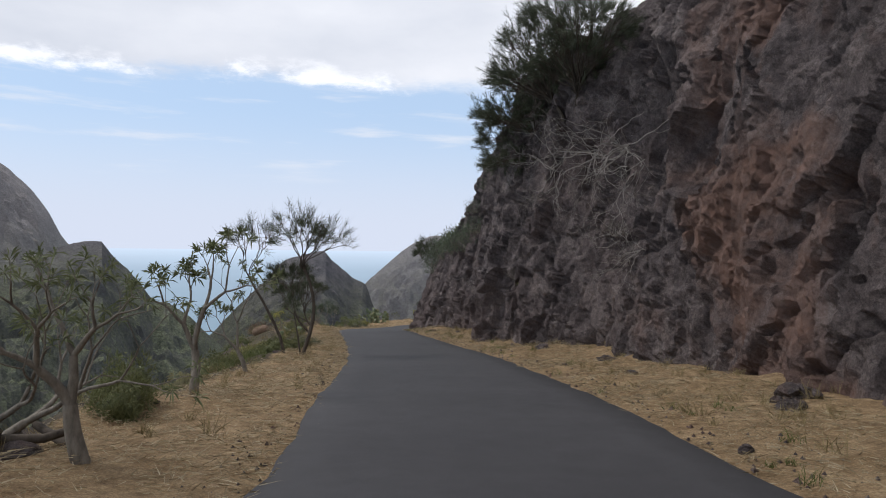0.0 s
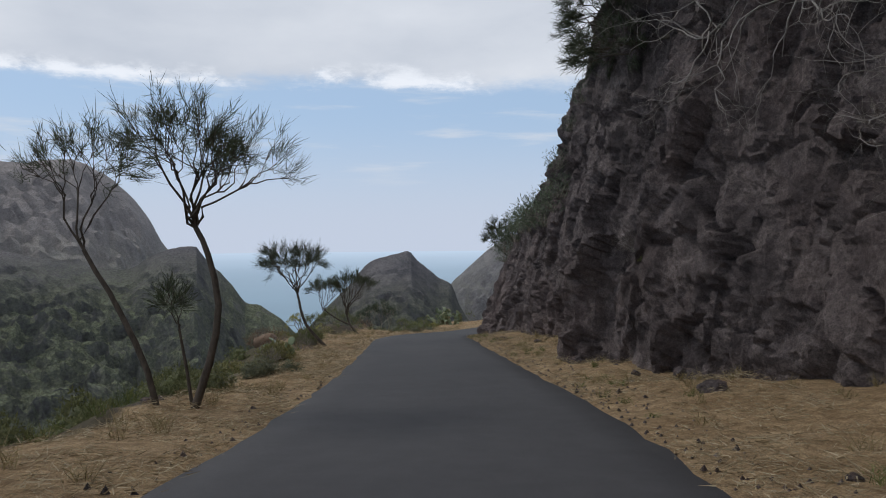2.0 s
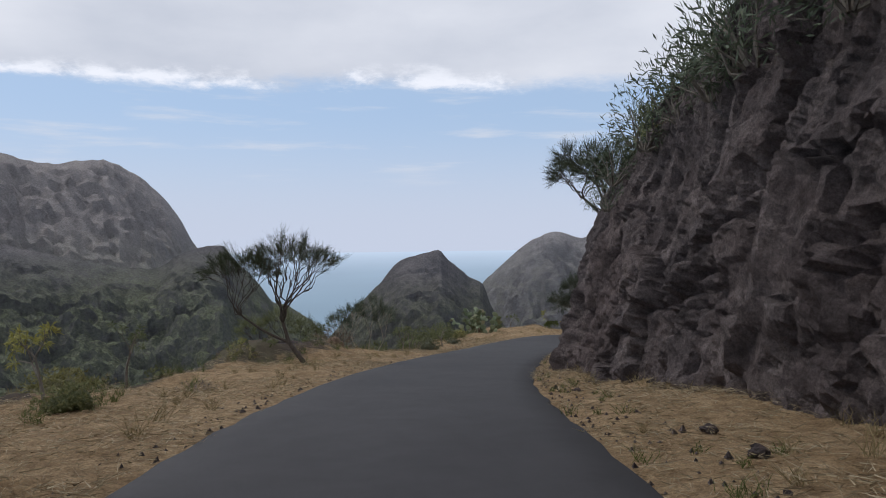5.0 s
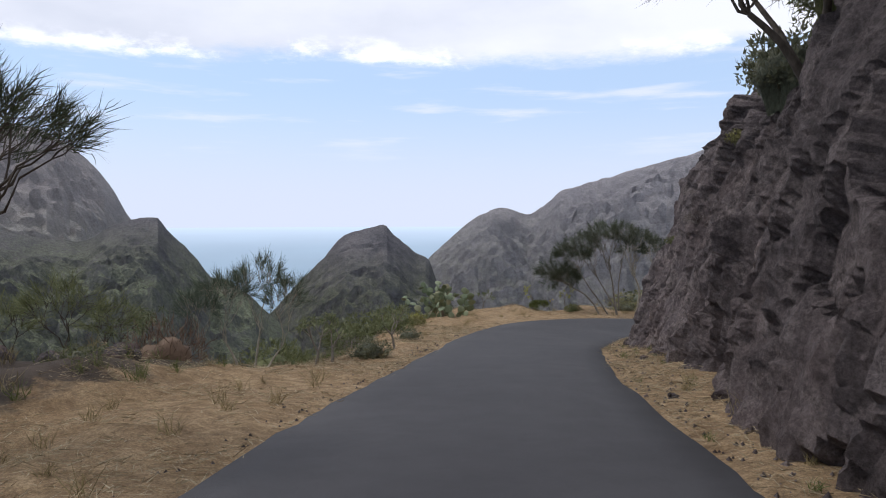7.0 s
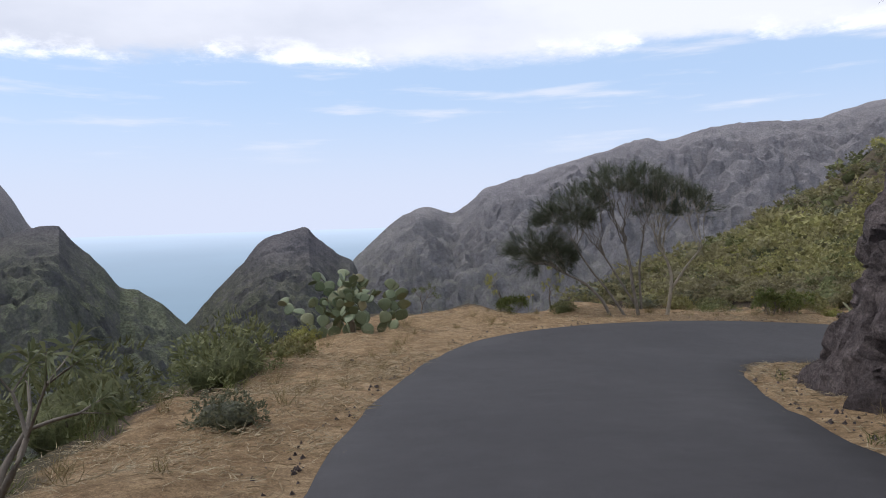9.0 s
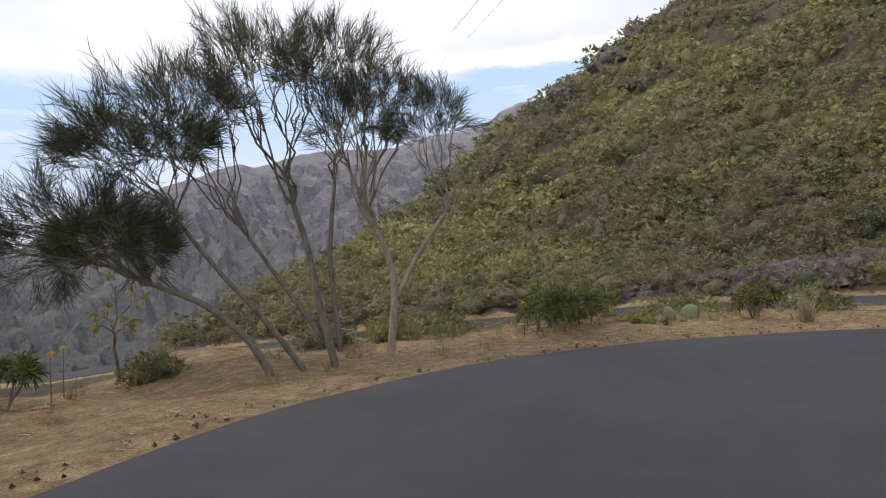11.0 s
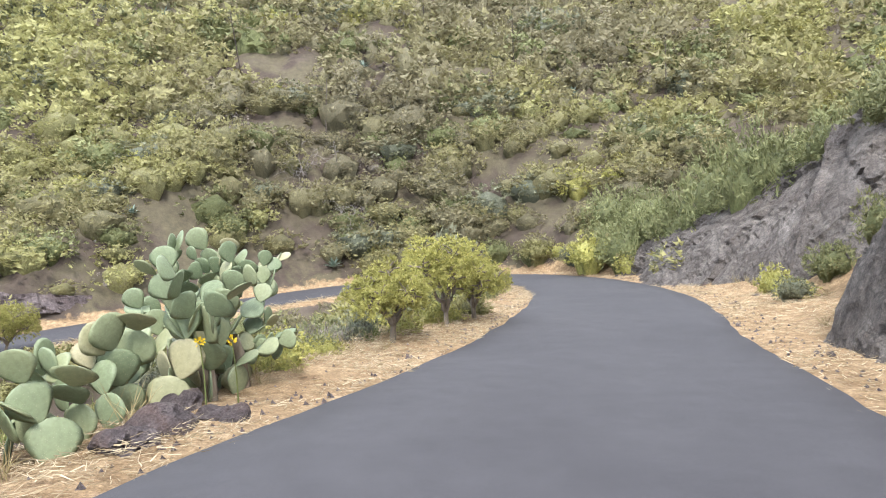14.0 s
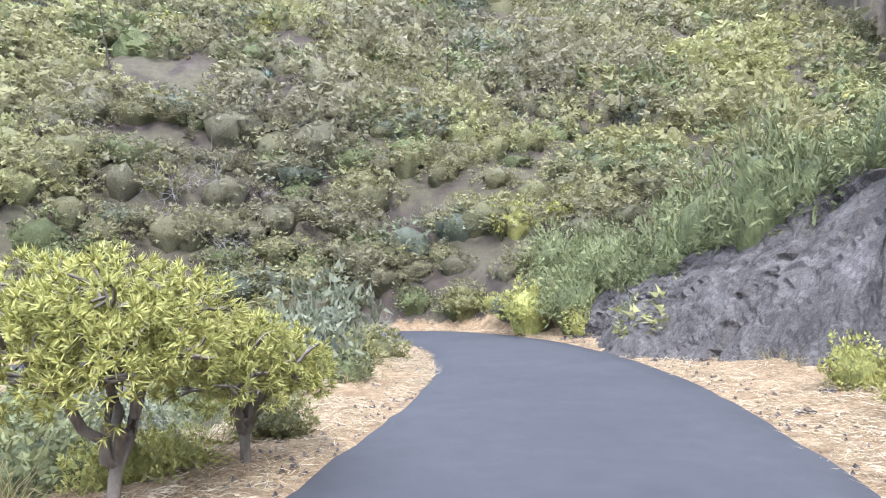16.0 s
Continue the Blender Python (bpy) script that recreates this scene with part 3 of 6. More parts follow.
# ---------------------------------------------------------------- rock faces
CLIFF_FOOT = [(8.9, -16), (8.5, -6), (7.9, 2), (7.5, 7), (7.7, 11), (7.9, 14.5), (7.9, 18), (8.5, 22), (7.6, 26), (7.0, 29), (7.4, 31.5), (8.3, 35),
              (7.9, 38), (7.5, 42), (7.1, 46), (7.2, 50), (7.6, 53), (8.3, 56.3), (9.4, 60.8), (10.6, 65), (11.7, 69.2), (13.4, 71.6),
              (17, 72.0), (21.5, 70.3), (25.5, 67.4)]
BANK_FOOT = [(30.4, 59.4), (32.3, 60.0), (33.8, 60.7), (34.9, 61.1), (36.4, 60.6), (39.0, 59.5), (41.2, 58.6), (44.2, 57.0), (48, 54.6)]
SPUR_FOOT = [(20.4, 71.0), (22.4, 71.6), (24.4, 70.9), (26.2, 69.7), (27.6, 68.5), (28.6, 67.2), (29.4, 65.8), (30.2, 64.2)]



def rock_face(name, foot, height, lean, lean_top, knee, mat, label, res=0.088, depth=1.0, k=0, hollows=()):
    """A broken rock wall: blocks, cracks and ledges stand out of a face that leans back."""
    line = catmull([(*q, 0) for q in foot], res)[:, :2]
    n = len(line)
    along = np.r_[0, np.cumsum(np.linalg.norm(np.diff(line, axis=0), axis=1))]
    u = np.linspace(0, along[-1], int(along[-1] / res))
    line = np.stack([np.interp(u, along, line[:, q]) for q in (0, 1)], 1)
    t = np.gradient(line, axis=0)
    t /= np.linalg.norm(t, axis=1)[:, None]
    for _ in range(30):
        t[1:-1] = (t[:-2] + t[1:-1] + t[2:]) / 3
    t /= np.linalg.norm(t, axis=1)[:, None]
    back = np.stack([t[:, 1], -t[:, 0]], 1)
    zf, _ = ground_at(line)
    H, LE, LT, KN = (f(line[:, 1] if f_axis == 1 else line[:, 0]) for f, f_axis in (height, lean, lean_top, knee))
    rows = np.r_[np.linspace(-0.9, 0, 6)[:-1] / 10, np.linspace(0, 1, int(H.max() / res))]
    h = H[:, None] * rows[None]
    away = LE[:, None] * np.minimum(h, KN[:, None]) + LT[:, None] * np.maximum(h - KN[:, None], 0)
    P = np.stack([line[:, None, 0] + back[:, None, 0] * away, line[:, None, 1] + back[:, None, 1] * away, zf[:, None] + h], 2).reshape(-1, 3)
    q = np.c_[np.repeat(u, len(rows)), h.ravel(), away.ravel()]
    warp = np.stack([fbm(P * 0.8, 3, 0.5, k + 90 + a) - 0.5 for a in (0, 1, 2)], 1)
    big = ridged(np.c_[q[:, 0] * 0.16, q[:, 1] * 0.07, q[:, 2] * 0.16], 3, 0.5, k + 1) - 0.55
    tilt = np.c_[q[:, 0] + 0.22 * q[:, 1], q[:, 1] - 0.1 * q[:, 0], q[:, 2]]
    groove = ridged(np.c_[q[:, 0] * 0.8 + 0.15 * q[:, 1], q[:, 1] * 0.16, q[:, 2] * 0.3] + warp * 0.5, 3, 0.5, k + 61) - 0.5
    calm = np.interp(P[:, 1], [14, 18, 38, 47], [0.6, 0.9, 0.9, 0.65]) if k == 0 else 0.8
    out = 1.5 * big + 0.55 * groove
    # broken planes at three sizes, with open joints between some of them
    for scale, high, gap, deep, n in (((0.40, 0.22, 0.40), 0.62, 0.030, 0.30, 3), ((1.05, 0.62, 1.05), 0.30, 0.045, 0.12, 13), ((2.7, 1.9, 2.7), 0.16, 0.07, 0.05, 17)):
        d1, d2, num, off = cells(tilt * scale + warp * 0.8, k + n)
        plane = 0.75 * (num - 0.5) + off[:, 0] * ((num * 917.3) % 1 - 0.5) * 1.9 + off[:, 1] * ((num * 3571.7) % 1 - 0.5) * 0.8
        joint = np.clip(fbm(P * 0.5, 2, 0.5, k + n + 5) * 4 - 1.4, 0, 1)
        out += calm * high * plane - deep * joint * np.exp(-((d2 - d1) / gap) ** 2)
    out += 0.20 * (fbm(P * (2.2, 2.2, 1.6), 5, 0.62, k + 41) - 0.5) + 0.16 * (ridged(P * (1.1, 1.1, 0.8) + warp, 4, 0.55, k + 81) - 0.5)
    for y0, h0, ry, rh, deep in hollows:
        m = 1 - ((P[:, 1] - y0) / ry) ** 2 - (np.where(h.ravel() > h0, 1.35, 0.8) * (h.ravel() - h0) / rh) ** 2
        out -= deep * np.sqrt(np.clip(m, 0, 1))
    out *= depth
    nrm = np.repeat(np.c_[-back * 0.94, np.full(len(line), 0.25)], len(rows), 0)
    V = P + nrm * out[:, None]
    me = mesh_of(name, V, sheet_faces(len(u), len(rows)), mat, False)
    return tagged(new(name, me), label, "rock face", kind="structure"), (line, back, zf, H, LE, LT, KN)


CLIFF = rock_face("cliff", CLIFF_FOOT,
                  (along_table([(-16, 12), (38, 11), (44, 9.0), (60, 8.5), (75, 8.0)]), 1),
                  (along_table([(-16, 0.22), (20, 0.20), (28, 0.10), (36, 0.16), (42, 0.28), (48, 0.42), (56, 0.36), (64, 0.42), (75, 0.5)]), 1),
                  (along_table([(-16, 0.5), (30, 0.35), (40, 0.6), (46, 1.0), (75, 0.9)]), 1),
                  (along_table([(-16, 9), (38, 8.0), (46, 5.0), (60, 5.5), (75, 4.5)]), 1), ROCK,
                  "steep dark volcanic rock cutting with reddish patches beside the road", k=0, hollows=[(15.4, 5.1, 1.3, 1.1, 1.1), (19.3, 6.0, 2.6, 3.6, 0.8), (27.9, 1.2, 0.5, 1.0, 0.4), (52.5, 3.4, 0.6, 1.1, 0.8)])
BANK = rock_face("rock_bank", BANK_FOOT,
                 (along_table([(30.4, 2.6), (32.3, 3.4), (33.6, 4.0), (35, 4.4), (36.5, 4.4), (38, 3.8), (41, 2.4), (44, 1.8), (48, 1.4)]), 0),
                 (along_table([(30, 0.9), (33, 0.7), (38, 0.75), (48, 0.7)]), 0),
                 (along_table([(33, 1.1), (48, 1.3)]), 0),
                 (along_table([(33, 2.4), (38, 1.8), (48, 1.0)]), 0), BANK_ROCK,
                 "grey weathered rock bank above the road verge", res=0.10, depth=0.5, k=200)
rock_face("rock_spur", SPUR_FOOT,
          (along_table([(20, 5.5), (28, 4.2), (29.4, 2.6), (30.2, 1.2)]), 0),
          (along_table([(20, 0.35), (30, 0.40)]), 0),
          (along_table([(20, 1.0), (30, 1.0)]), 0),
          (along_table([(20, 3.0), (30, 2.8)]), 0), BANK_ROCK,
          "dark rock spur standing close to the asphalt on the inside of the bend", res=0.10, depth=0.45, k=230)

LOWER_FOOT = [(57.6, 75), (56.3, 79), (54.9, 84), (53.6, 89), (52.8, 94), (51.9, 99), (50.6, 104)]
rock_face("rock_cut_low", LOWER_FOOT,
          (along_table([(75, 0.4), (80, 0.9), (86, 1.7), (94, 1.5), (104, 0.7)]), 1),
          (along_table([(75, 0.5), (104, 0.5)]), 1),
          (along_table([(75, 1.2), (104, 1.2)]), 1),
          (along_table([(75, 0.6), (90, 1.2), (104, 0.5)]), 1), ROCK,
          "dark rock cut beside the lower road", res=0.16, depth=0.6, k=260)

# ---------------------------------------------------------------- distance
HUB = Vector((4.0, 50.0, -5.0))


def mountain(name, skyline, dist, face, mat, label, deep=420.0, rough=1.0, k=0, step=7.0, far_slope=0.8, curve=0.0, hub=Vector((4.5, 55.0, -5.4))):
    """A mountain with the crest given as bearing and elevation (degrees), its near face falling at the slope `face`."""
    sk = catmull([(a, e, 0) for a, e in skyline], 0.25)
    az = np.linspace(sk[0, 0], sk[-1, 0], max(30, int(radians(sk[-1, 0] - sk[0, 0]) * dist / step)))
    el = np.interp(az, sk[:, 0], sk[:, 1])
    el = el + 0.22 * (ridged(np.c_[az * 1.1, np.zeros(len(az)), np.zeros(len(az))], 5, 0.6, 360 + k) - 0.55)
    depth = np.r_[np.linspace(-deep, 0, int(deep / step) + 1), np.linspace(0, 160, 12)[1:]]
    A, D = np.meshgrid(np.radians(az), depth, indexing="ij")
    top = hub.z + dist * np.tan(np.radians(el))[:, None]
    r = dist + D
    X, Y = hub.x + r * np.sin(A), hub.y + r * np.cos(A)
    p = np.c_[X.ravel(), Y.ravel(), np.zeros(X.size)]
    gul = (ridged(p * (0.011, 0.011, 1), 5, 0.55, 300 + k) - 0.55).reshape(X.shape)
    fine = (ridged(p * (0.045, 0.045, 1), 4, 0.6, 340 + k) - 0.5).reshape(X.shape)
    away = np.abs(D)
    slope = np.where(D < 0, face, far_slope)
    fade = np.clip(away / 120, 0, 1)
    crag = (ridged(p * (0.10, 0.10, 1), 3, 0.6, 380 + k) - 0.5).reshape(X.shape)
    Z = top - slope * away * (1 - curve * np.clip(away / deep, 0, 1)) + rough * (fade * 72 * gul + (0.2 + fade) * 16 * fine) + rough * (fade * ((away * slope + 30 * gul) % 24) * 0.6 + (0.06 + fade) * 11 * crag)
    me = mesh_of(name, np.c_[X.ravel(), Y.ravel(), Z.ravel()], sheet_faces(len(az), len(depth))[:, ::-1], mat, False)
    return tagged(new(name, me), label, "mountain", kind="structure")


# distance haze goes into these base colours; the far rock is lighter and cooler
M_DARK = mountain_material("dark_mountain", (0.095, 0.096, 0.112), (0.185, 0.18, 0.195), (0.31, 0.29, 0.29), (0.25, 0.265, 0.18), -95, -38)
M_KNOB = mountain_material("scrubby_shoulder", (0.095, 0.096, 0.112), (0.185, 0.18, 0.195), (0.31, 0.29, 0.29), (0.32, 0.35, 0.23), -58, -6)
M_LEFT = mountain_material("hazed_brown_mountain", (0.21, 0.205, 0.215), (0.38, 0.352, 0.35), (0.52, 0.475, 0.455), (0.42, 0.46, 0.32), -150, 30)
M_PALE_HAZE = mountain_material("hazed_mountain", (0.20, 0.198, 0.225), (0.35, 0.335, 0.355), (0.47, 0.445, 0.45), (0.27, 0.28, 0.22), -160, 30)

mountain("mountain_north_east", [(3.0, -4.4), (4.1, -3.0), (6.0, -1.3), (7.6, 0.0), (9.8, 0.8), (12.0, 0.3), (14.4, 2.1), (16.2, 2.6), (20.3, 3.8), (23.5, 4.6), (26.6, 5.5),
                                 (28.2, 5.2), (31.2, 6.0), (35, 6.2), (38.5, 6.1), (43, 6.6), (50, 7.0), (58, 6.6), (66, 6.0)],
         1250, 0.62, M_PALE_HAZE, "grey-brown eroded mountain slope in the distance, paled by haze", deep=640, k=10)
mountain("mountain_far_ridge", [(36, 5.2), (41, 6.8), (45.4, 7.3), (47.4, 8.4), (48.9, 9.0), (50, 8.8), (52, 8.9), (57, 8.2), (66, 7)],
         1900, 0.5, M_PALE_HAZE, "far mountain ridge greyed by haze", deep=500, k=20, step=12)
mountain("mountain_pyramid", [(-12.5, -11.5), (-9.8, -8.6), (-8.9, -7.6), (-6.7, -5.3), (-4.5, -3.1), (-3.4, -1.8), (-2.4, -1.15), (-0.6, -0.75), (0.3, -0.45), (0.9, -1.1),
                              (1.9, -2.0), (2.9, -2.85), (3.8, -3.25), (4.4, -4.8), (5.2, -6.2), (7.5, -9)],
         900, 0.66, M_DARK, "dark pyramid-shaped rock peak above the valley", deep=420, k=30, step=4, rough=0.7, far_slope=1.4)
mountain("mountain_knob", [(-34, 1.0), (-26, -1.0), (-21.1, -1.8), (-18.9, -0.8), (-17.5, -0.25), (-16.1, -0.15), (-15.1, -1.3), (-13.4, -3.1), (-12.3, -4.6), (-11.3, -4.8), (-9.6, -6.0),
                           (-8.6, -7.0), (-6, -9.5)],
         800, 0.46, M_KNOB, "dark rocky knob on the valley's shoulder with green scrub below", deep=520, k=40, step=4, rough=0.7, far_slope=1.2, curve=0.15, hub=Vector((3.0, 15.4, -1.5)))
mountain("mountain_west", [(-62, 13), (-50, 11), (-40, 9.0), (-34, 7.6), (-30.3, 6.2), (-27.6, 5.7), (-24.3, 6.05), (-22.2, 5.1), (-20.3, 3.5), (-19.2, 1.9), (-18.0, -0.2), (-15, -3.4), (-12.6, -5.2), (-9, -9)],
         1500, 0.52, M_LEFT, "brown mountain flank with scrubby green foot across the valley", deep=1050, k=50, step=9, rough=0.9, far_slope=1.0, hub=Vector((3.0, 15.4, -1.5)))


def build_sea():
    m, nt, b = material("hazed_sea_glow", 1.0, 0.0)
    c = color_ramp(nt, tex_noise(nt, 0.002, 4, 0.6), [(0.3, (0.045, 0.095, 0.13)), (0.7, (0.06, 0.12, 0.16))])
    nt.links.new(c, b.inputs["Base Color"])
    # haze painted as glow, paler outward: tens of kilometres of air over the water
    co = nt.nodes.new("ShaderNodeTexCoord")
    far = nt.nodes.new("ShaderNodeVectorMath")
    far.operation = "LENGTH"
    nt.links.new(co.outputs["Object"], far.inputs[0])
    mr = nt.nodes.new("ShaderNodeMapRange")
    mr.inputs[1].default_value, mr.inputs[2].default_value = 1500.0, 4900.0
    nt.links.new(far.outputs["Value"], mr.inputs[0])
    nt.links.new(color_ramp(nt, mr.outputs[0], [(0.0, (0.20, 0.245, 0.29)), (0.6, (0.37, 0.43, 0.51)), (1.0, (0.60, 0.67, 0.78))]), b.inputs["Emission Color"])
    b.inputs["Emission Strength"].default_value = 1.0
    bump(nt, b, tex_noise(nt, 0.05, 6, 0.7), 0.04, 1.0)
    r = np.r_[np.linspace(60, 1400, 12), np.linspace(1500, 4900, 30)]
    z = np.r_[np.full(12, -260.0), np.interp(np.linspace(1500, 4900, 30), [1500, 4900], [-260, -66])]
    a = np.linspace(0, 2 * np.pi, 121)
    R, A = np.meshgrid(r, a, indexing="ij")
    Z = np.repeat(z[:, None], len(a), 1)
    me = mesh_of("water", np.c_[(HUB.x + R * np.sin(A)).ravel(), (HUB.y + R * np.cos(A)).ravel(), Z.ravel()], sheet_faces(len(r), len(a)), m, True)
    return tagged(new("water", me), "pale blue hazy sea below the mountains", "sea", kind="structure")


build_sea()

# ---------------------------------------------------------------- plants: materials
BARK_GREY = bark_material("grey_bark", (0.10, 0.085, 0.07), (0.26, 0.23, 0.19))
BARK_DARK = bark_material("dark_bark", (0.045, 0.036, 0.028), (0.12, 0.098, 0.078))
BARK_BROWN = bark_material("brown_bark", (0.10, 0.08, 0.06), (0.22, 0.185, 0.145))
BARK_TWIG = bark_material("scrub_twigs", (0.07, 0.062, 0.040), (0.19, 0.17, 0.11), 9.0)
BARK_PALE = bark_material("pale_bark", (0.20, 0.17, 0.125), (0.42, 0.37, 0.29))
DEADWOOD = bark_material("dead_wood", (0.16, 0.142, 0.128), (0.35, 0.32, 0.29))
TWIG_DARK = leaf_material("broom_twigs_dark", [(0.045, 0.056, 0.028), (0.075, 0.09, 0.044), (0.11, 0.125, 0.064)], glow=0.1)
TWIG_MID = leaf_material("broom_twigs_mid", [(0.07, 0.083, 0.052), (0.11, 0.126, 0.080), (0.16, 0.178, 0.115)], glow=0.12)
TWIG_GREEN = leaf_material("broom_twigs_green", [(0.15, 0.162, 0.07), (0.21, 0.222, 0.095), (0.27, 0.28, 0.125)], glow=0.15)
TWIG_GREY = leaf_material("broom_twigs_grey", [(0.09, 0.115, 0.075), (0.14, 0.17, 0.11), (0.20, 0.23, 0.15)], glow=0.15)
LEAF_OLIVE = leaf_material("olive_foliage", [(0.19, 0.175, 0.07), (0.28, 0.262, 0.105), (0.37, 0.345, 0.145)])
LEAF_GREEN = leaf_material("green_foliage", [(0.15, 0.158, 0.075), (0.22, 0.225, 0.10), (0.285, 0.285, 0.13)], glow=0.3)
LEAF_YELLOW = leaf_material("yellow_green_foliage", [(0.30, 0.295, 0.085), (0.42, 0.40, 0.115), (0.53, 0.49, 0.16)])
LEAF_BLUE = leaf_material("blue_green_foliage", [(0.16, 0.165, 0.095), (0.225, 0.23, 0.14), (0.30, 0.30, 0.195)])
LEAF_KLEINIA = leaf_material("narrow_leaves", [(0.13, 0.15, 0.07), (0.20, 0.225, 0.11), (0.29, 0.305, 0.16)])
DRY_SHRUB = leaf_material("dry_twigs", [(0.15, 0.125, 0.105), (0.25, 0.215, 0.185), (0.35, 0.31, 0.27)], glow=0.05)
REDDISH = leaf_material("reddish_dry_twigs", [(0.16, 0.10, 0.065), (0.24, 0.155, 0.10), (0.32, 0.22, 0.15)], glow=0.05)
STRAW = leaf_material("straw", [(0.27, 0.20, 0.12), (0.45, 0.36, 0.22), (0.63, 0.53, 0.36)], rough=0.75, glow=0.1)
DRY_GRASS = leaf_material("dry_grass", [(0.20, 0.155, 0.075), (0.34, 0.27, 0.13), (0.46, 0.38, 0.20)], glow=0.2)
GRASS = leaf_material("green_grass", [(0.10, 0.13, 0.035), (0.17, 0.20, 0.06), (0.26, 0.27, 0.10)], glow=0.25)
FLOWER = leaf_material("yellow_flowers", [(0.70, 0.48, 0.02), (0.85, 0.62, 0.03)], glow=0.2)
AGAVE = leaf_material("agave_leaf", [(0.16, 0.22, 0.17), (0.24, 0.31, 0.25), (0.33, 0.40, 0.34)], rough=0.5, glow=0.05)


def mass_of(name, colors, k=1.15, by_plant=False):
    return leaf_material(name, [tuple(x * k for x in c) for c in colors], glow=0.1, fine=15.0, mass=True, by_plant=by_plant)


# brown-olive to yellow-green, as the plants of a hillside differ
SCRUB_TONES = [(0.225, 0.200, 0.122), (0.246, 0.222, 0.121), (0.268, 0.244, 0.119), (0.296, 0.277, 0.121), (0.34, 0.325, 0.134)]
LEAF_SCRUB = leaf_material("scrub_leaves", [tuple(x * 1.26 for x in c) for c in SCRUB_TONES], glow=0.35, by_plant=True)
# shade inside the plants put into the colour: the leaves' tones again, dimmed
SHADED_SCRUB = mass_of("scrub_canopy", SCRUB_TONES, 0.95, by_plant=True)


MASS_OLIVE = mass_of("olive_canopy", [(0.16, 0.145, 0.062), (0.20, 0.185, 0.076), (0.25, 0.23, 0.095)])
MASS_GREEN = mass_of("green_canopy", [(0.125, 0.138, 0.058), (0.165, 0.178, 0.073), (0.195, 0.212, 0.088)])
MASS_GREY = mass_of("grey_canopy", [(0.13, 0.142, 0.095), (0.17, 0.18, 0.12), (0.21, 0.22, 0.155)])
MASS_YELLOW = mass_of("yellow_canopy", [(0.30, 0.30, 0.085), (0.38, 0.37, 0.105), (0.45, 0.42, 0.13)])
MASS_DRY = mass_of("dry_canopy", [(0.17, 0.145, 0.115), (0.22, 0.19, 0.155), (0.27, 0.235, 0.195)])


def pad_material():
    m, nt, b = material("cactus_pad", 0.55, 0.35)
    inf = nt.nodes.new("ShaderNodeObjectInfo")
    c = color_ramp(nt, inf.outputs["Random"], [(0.0, (0.13, 0.165, 0.088)), (0.55, (0.185, 0.22, 0.122)), (0.85, (0.23, 0.25, 0.135)), (1.0, (0.28, 0.25, 0.14))])
    c = blend(nt, 0.8, c, color_ramp(nt, tex_noise(nt, 7.0, 6, 0.65), [(0.3, grey(0.68)), (0.7, grey(1.12))]), "MULTIPLY")
    vo = nt.nodes.new("ShaderNodeTexVoronoi")
    vo.inputs["Scale"].default_value = 26.0
    co = nt.nodes.new("ShaderNodeTexCoord")
    nt.links.new(co.outputs["Object"], vo.inputs["Vector"])
    spots = color_ramp(nt, vo.outputs["Distance"], [(0.10, grey(0.75)), (0.17, grey(0.0))])
    c = blend(nt, spots, c, (0.40, 0.37, 0.25))
    nt.links.new(c, b.inputs["Base Color"])
    bump(nt, b, tex_noise(nt, 9.0, 5, 0.6), 0.3, 0.01)
    return m


PAD = pad_material()


def ground_z(x, y):
    z, _ = ground_at(np.array([[x, y]]))
    return float(z[0])


def unit(v):
    return v / (np.linalg.norm(v) + 1e-9)


def grow(rng, start, way, length, radius, level, wood, tips, spread, split, up, shrink=0.72, wiggle=0.12, sides=6):
    """One limb and, from its end, the limbs that it splits into; tips gathers the ends."""
    n = 5 if level > 1 else 3
    pts, d = [np.array(start, float)], unit(np.array(way, float))
    for _ in range(n - 1):
        d = unit(d + rng.normal(size=3) * wiggle + np.array([0, 0, up * 0.25]))
        pts.append(pts[-1] + d * length / (n - 1))
    r1 = radius * (0.72 if level else 0.5)
    wood.tube(pts, np.linspace(radius, r1, n), sides if level > 1 else 4 if level else 3)
    if level == 0:
        tips.append((pts[-1], d, pts[0]))
        return
    k = split if isinstance(split, int) else int(rng.integers(split[0], split[1] + 1))
    turn = rng.uniform(0, 2 * np.pi)
    a = unit(np.cross(d, [0.3, 0.2, 1.0]))
    b = np.cross(d, a)
    for i in range(k):
        th = turn + 2 * np.pi * i / k + rng.normal() * 0.4
        w = spread * rng.uniform(0.65, 1.25)
        nd = unit(d + w * (np.cos(th) * a + np.sin(th) * b) + np.array([0, 0, up]))
        grow(rng, pts[-1], nd, length * shrink * rng.uniform(0.75, 1.2), r1 * 0.8, level - 1, wood, tips, spread, split, up, shrink, wiggle, sides)


def bough(wood, rng, a, b, r0, r1, first, sides=5, wiggle=0.05):
    """A limb that leaves a along the way `first` and bends towards b."""
    L = np.linalg.norm(b - a)
    m = a + first * L * 0.38
    k = np.linspace(0, 1, 5)[:, None]
    p = a * (1 - k) ** 2 + 2 * m * k * (1 - k) + b * k ** 2
    p[1:-1] += rng.normal(size=(3, 3)) * wiggle * L
    wood.tube(p, np.linspace(r0, r1, 5), sides)
    return unit(p[-1] - p[-2])


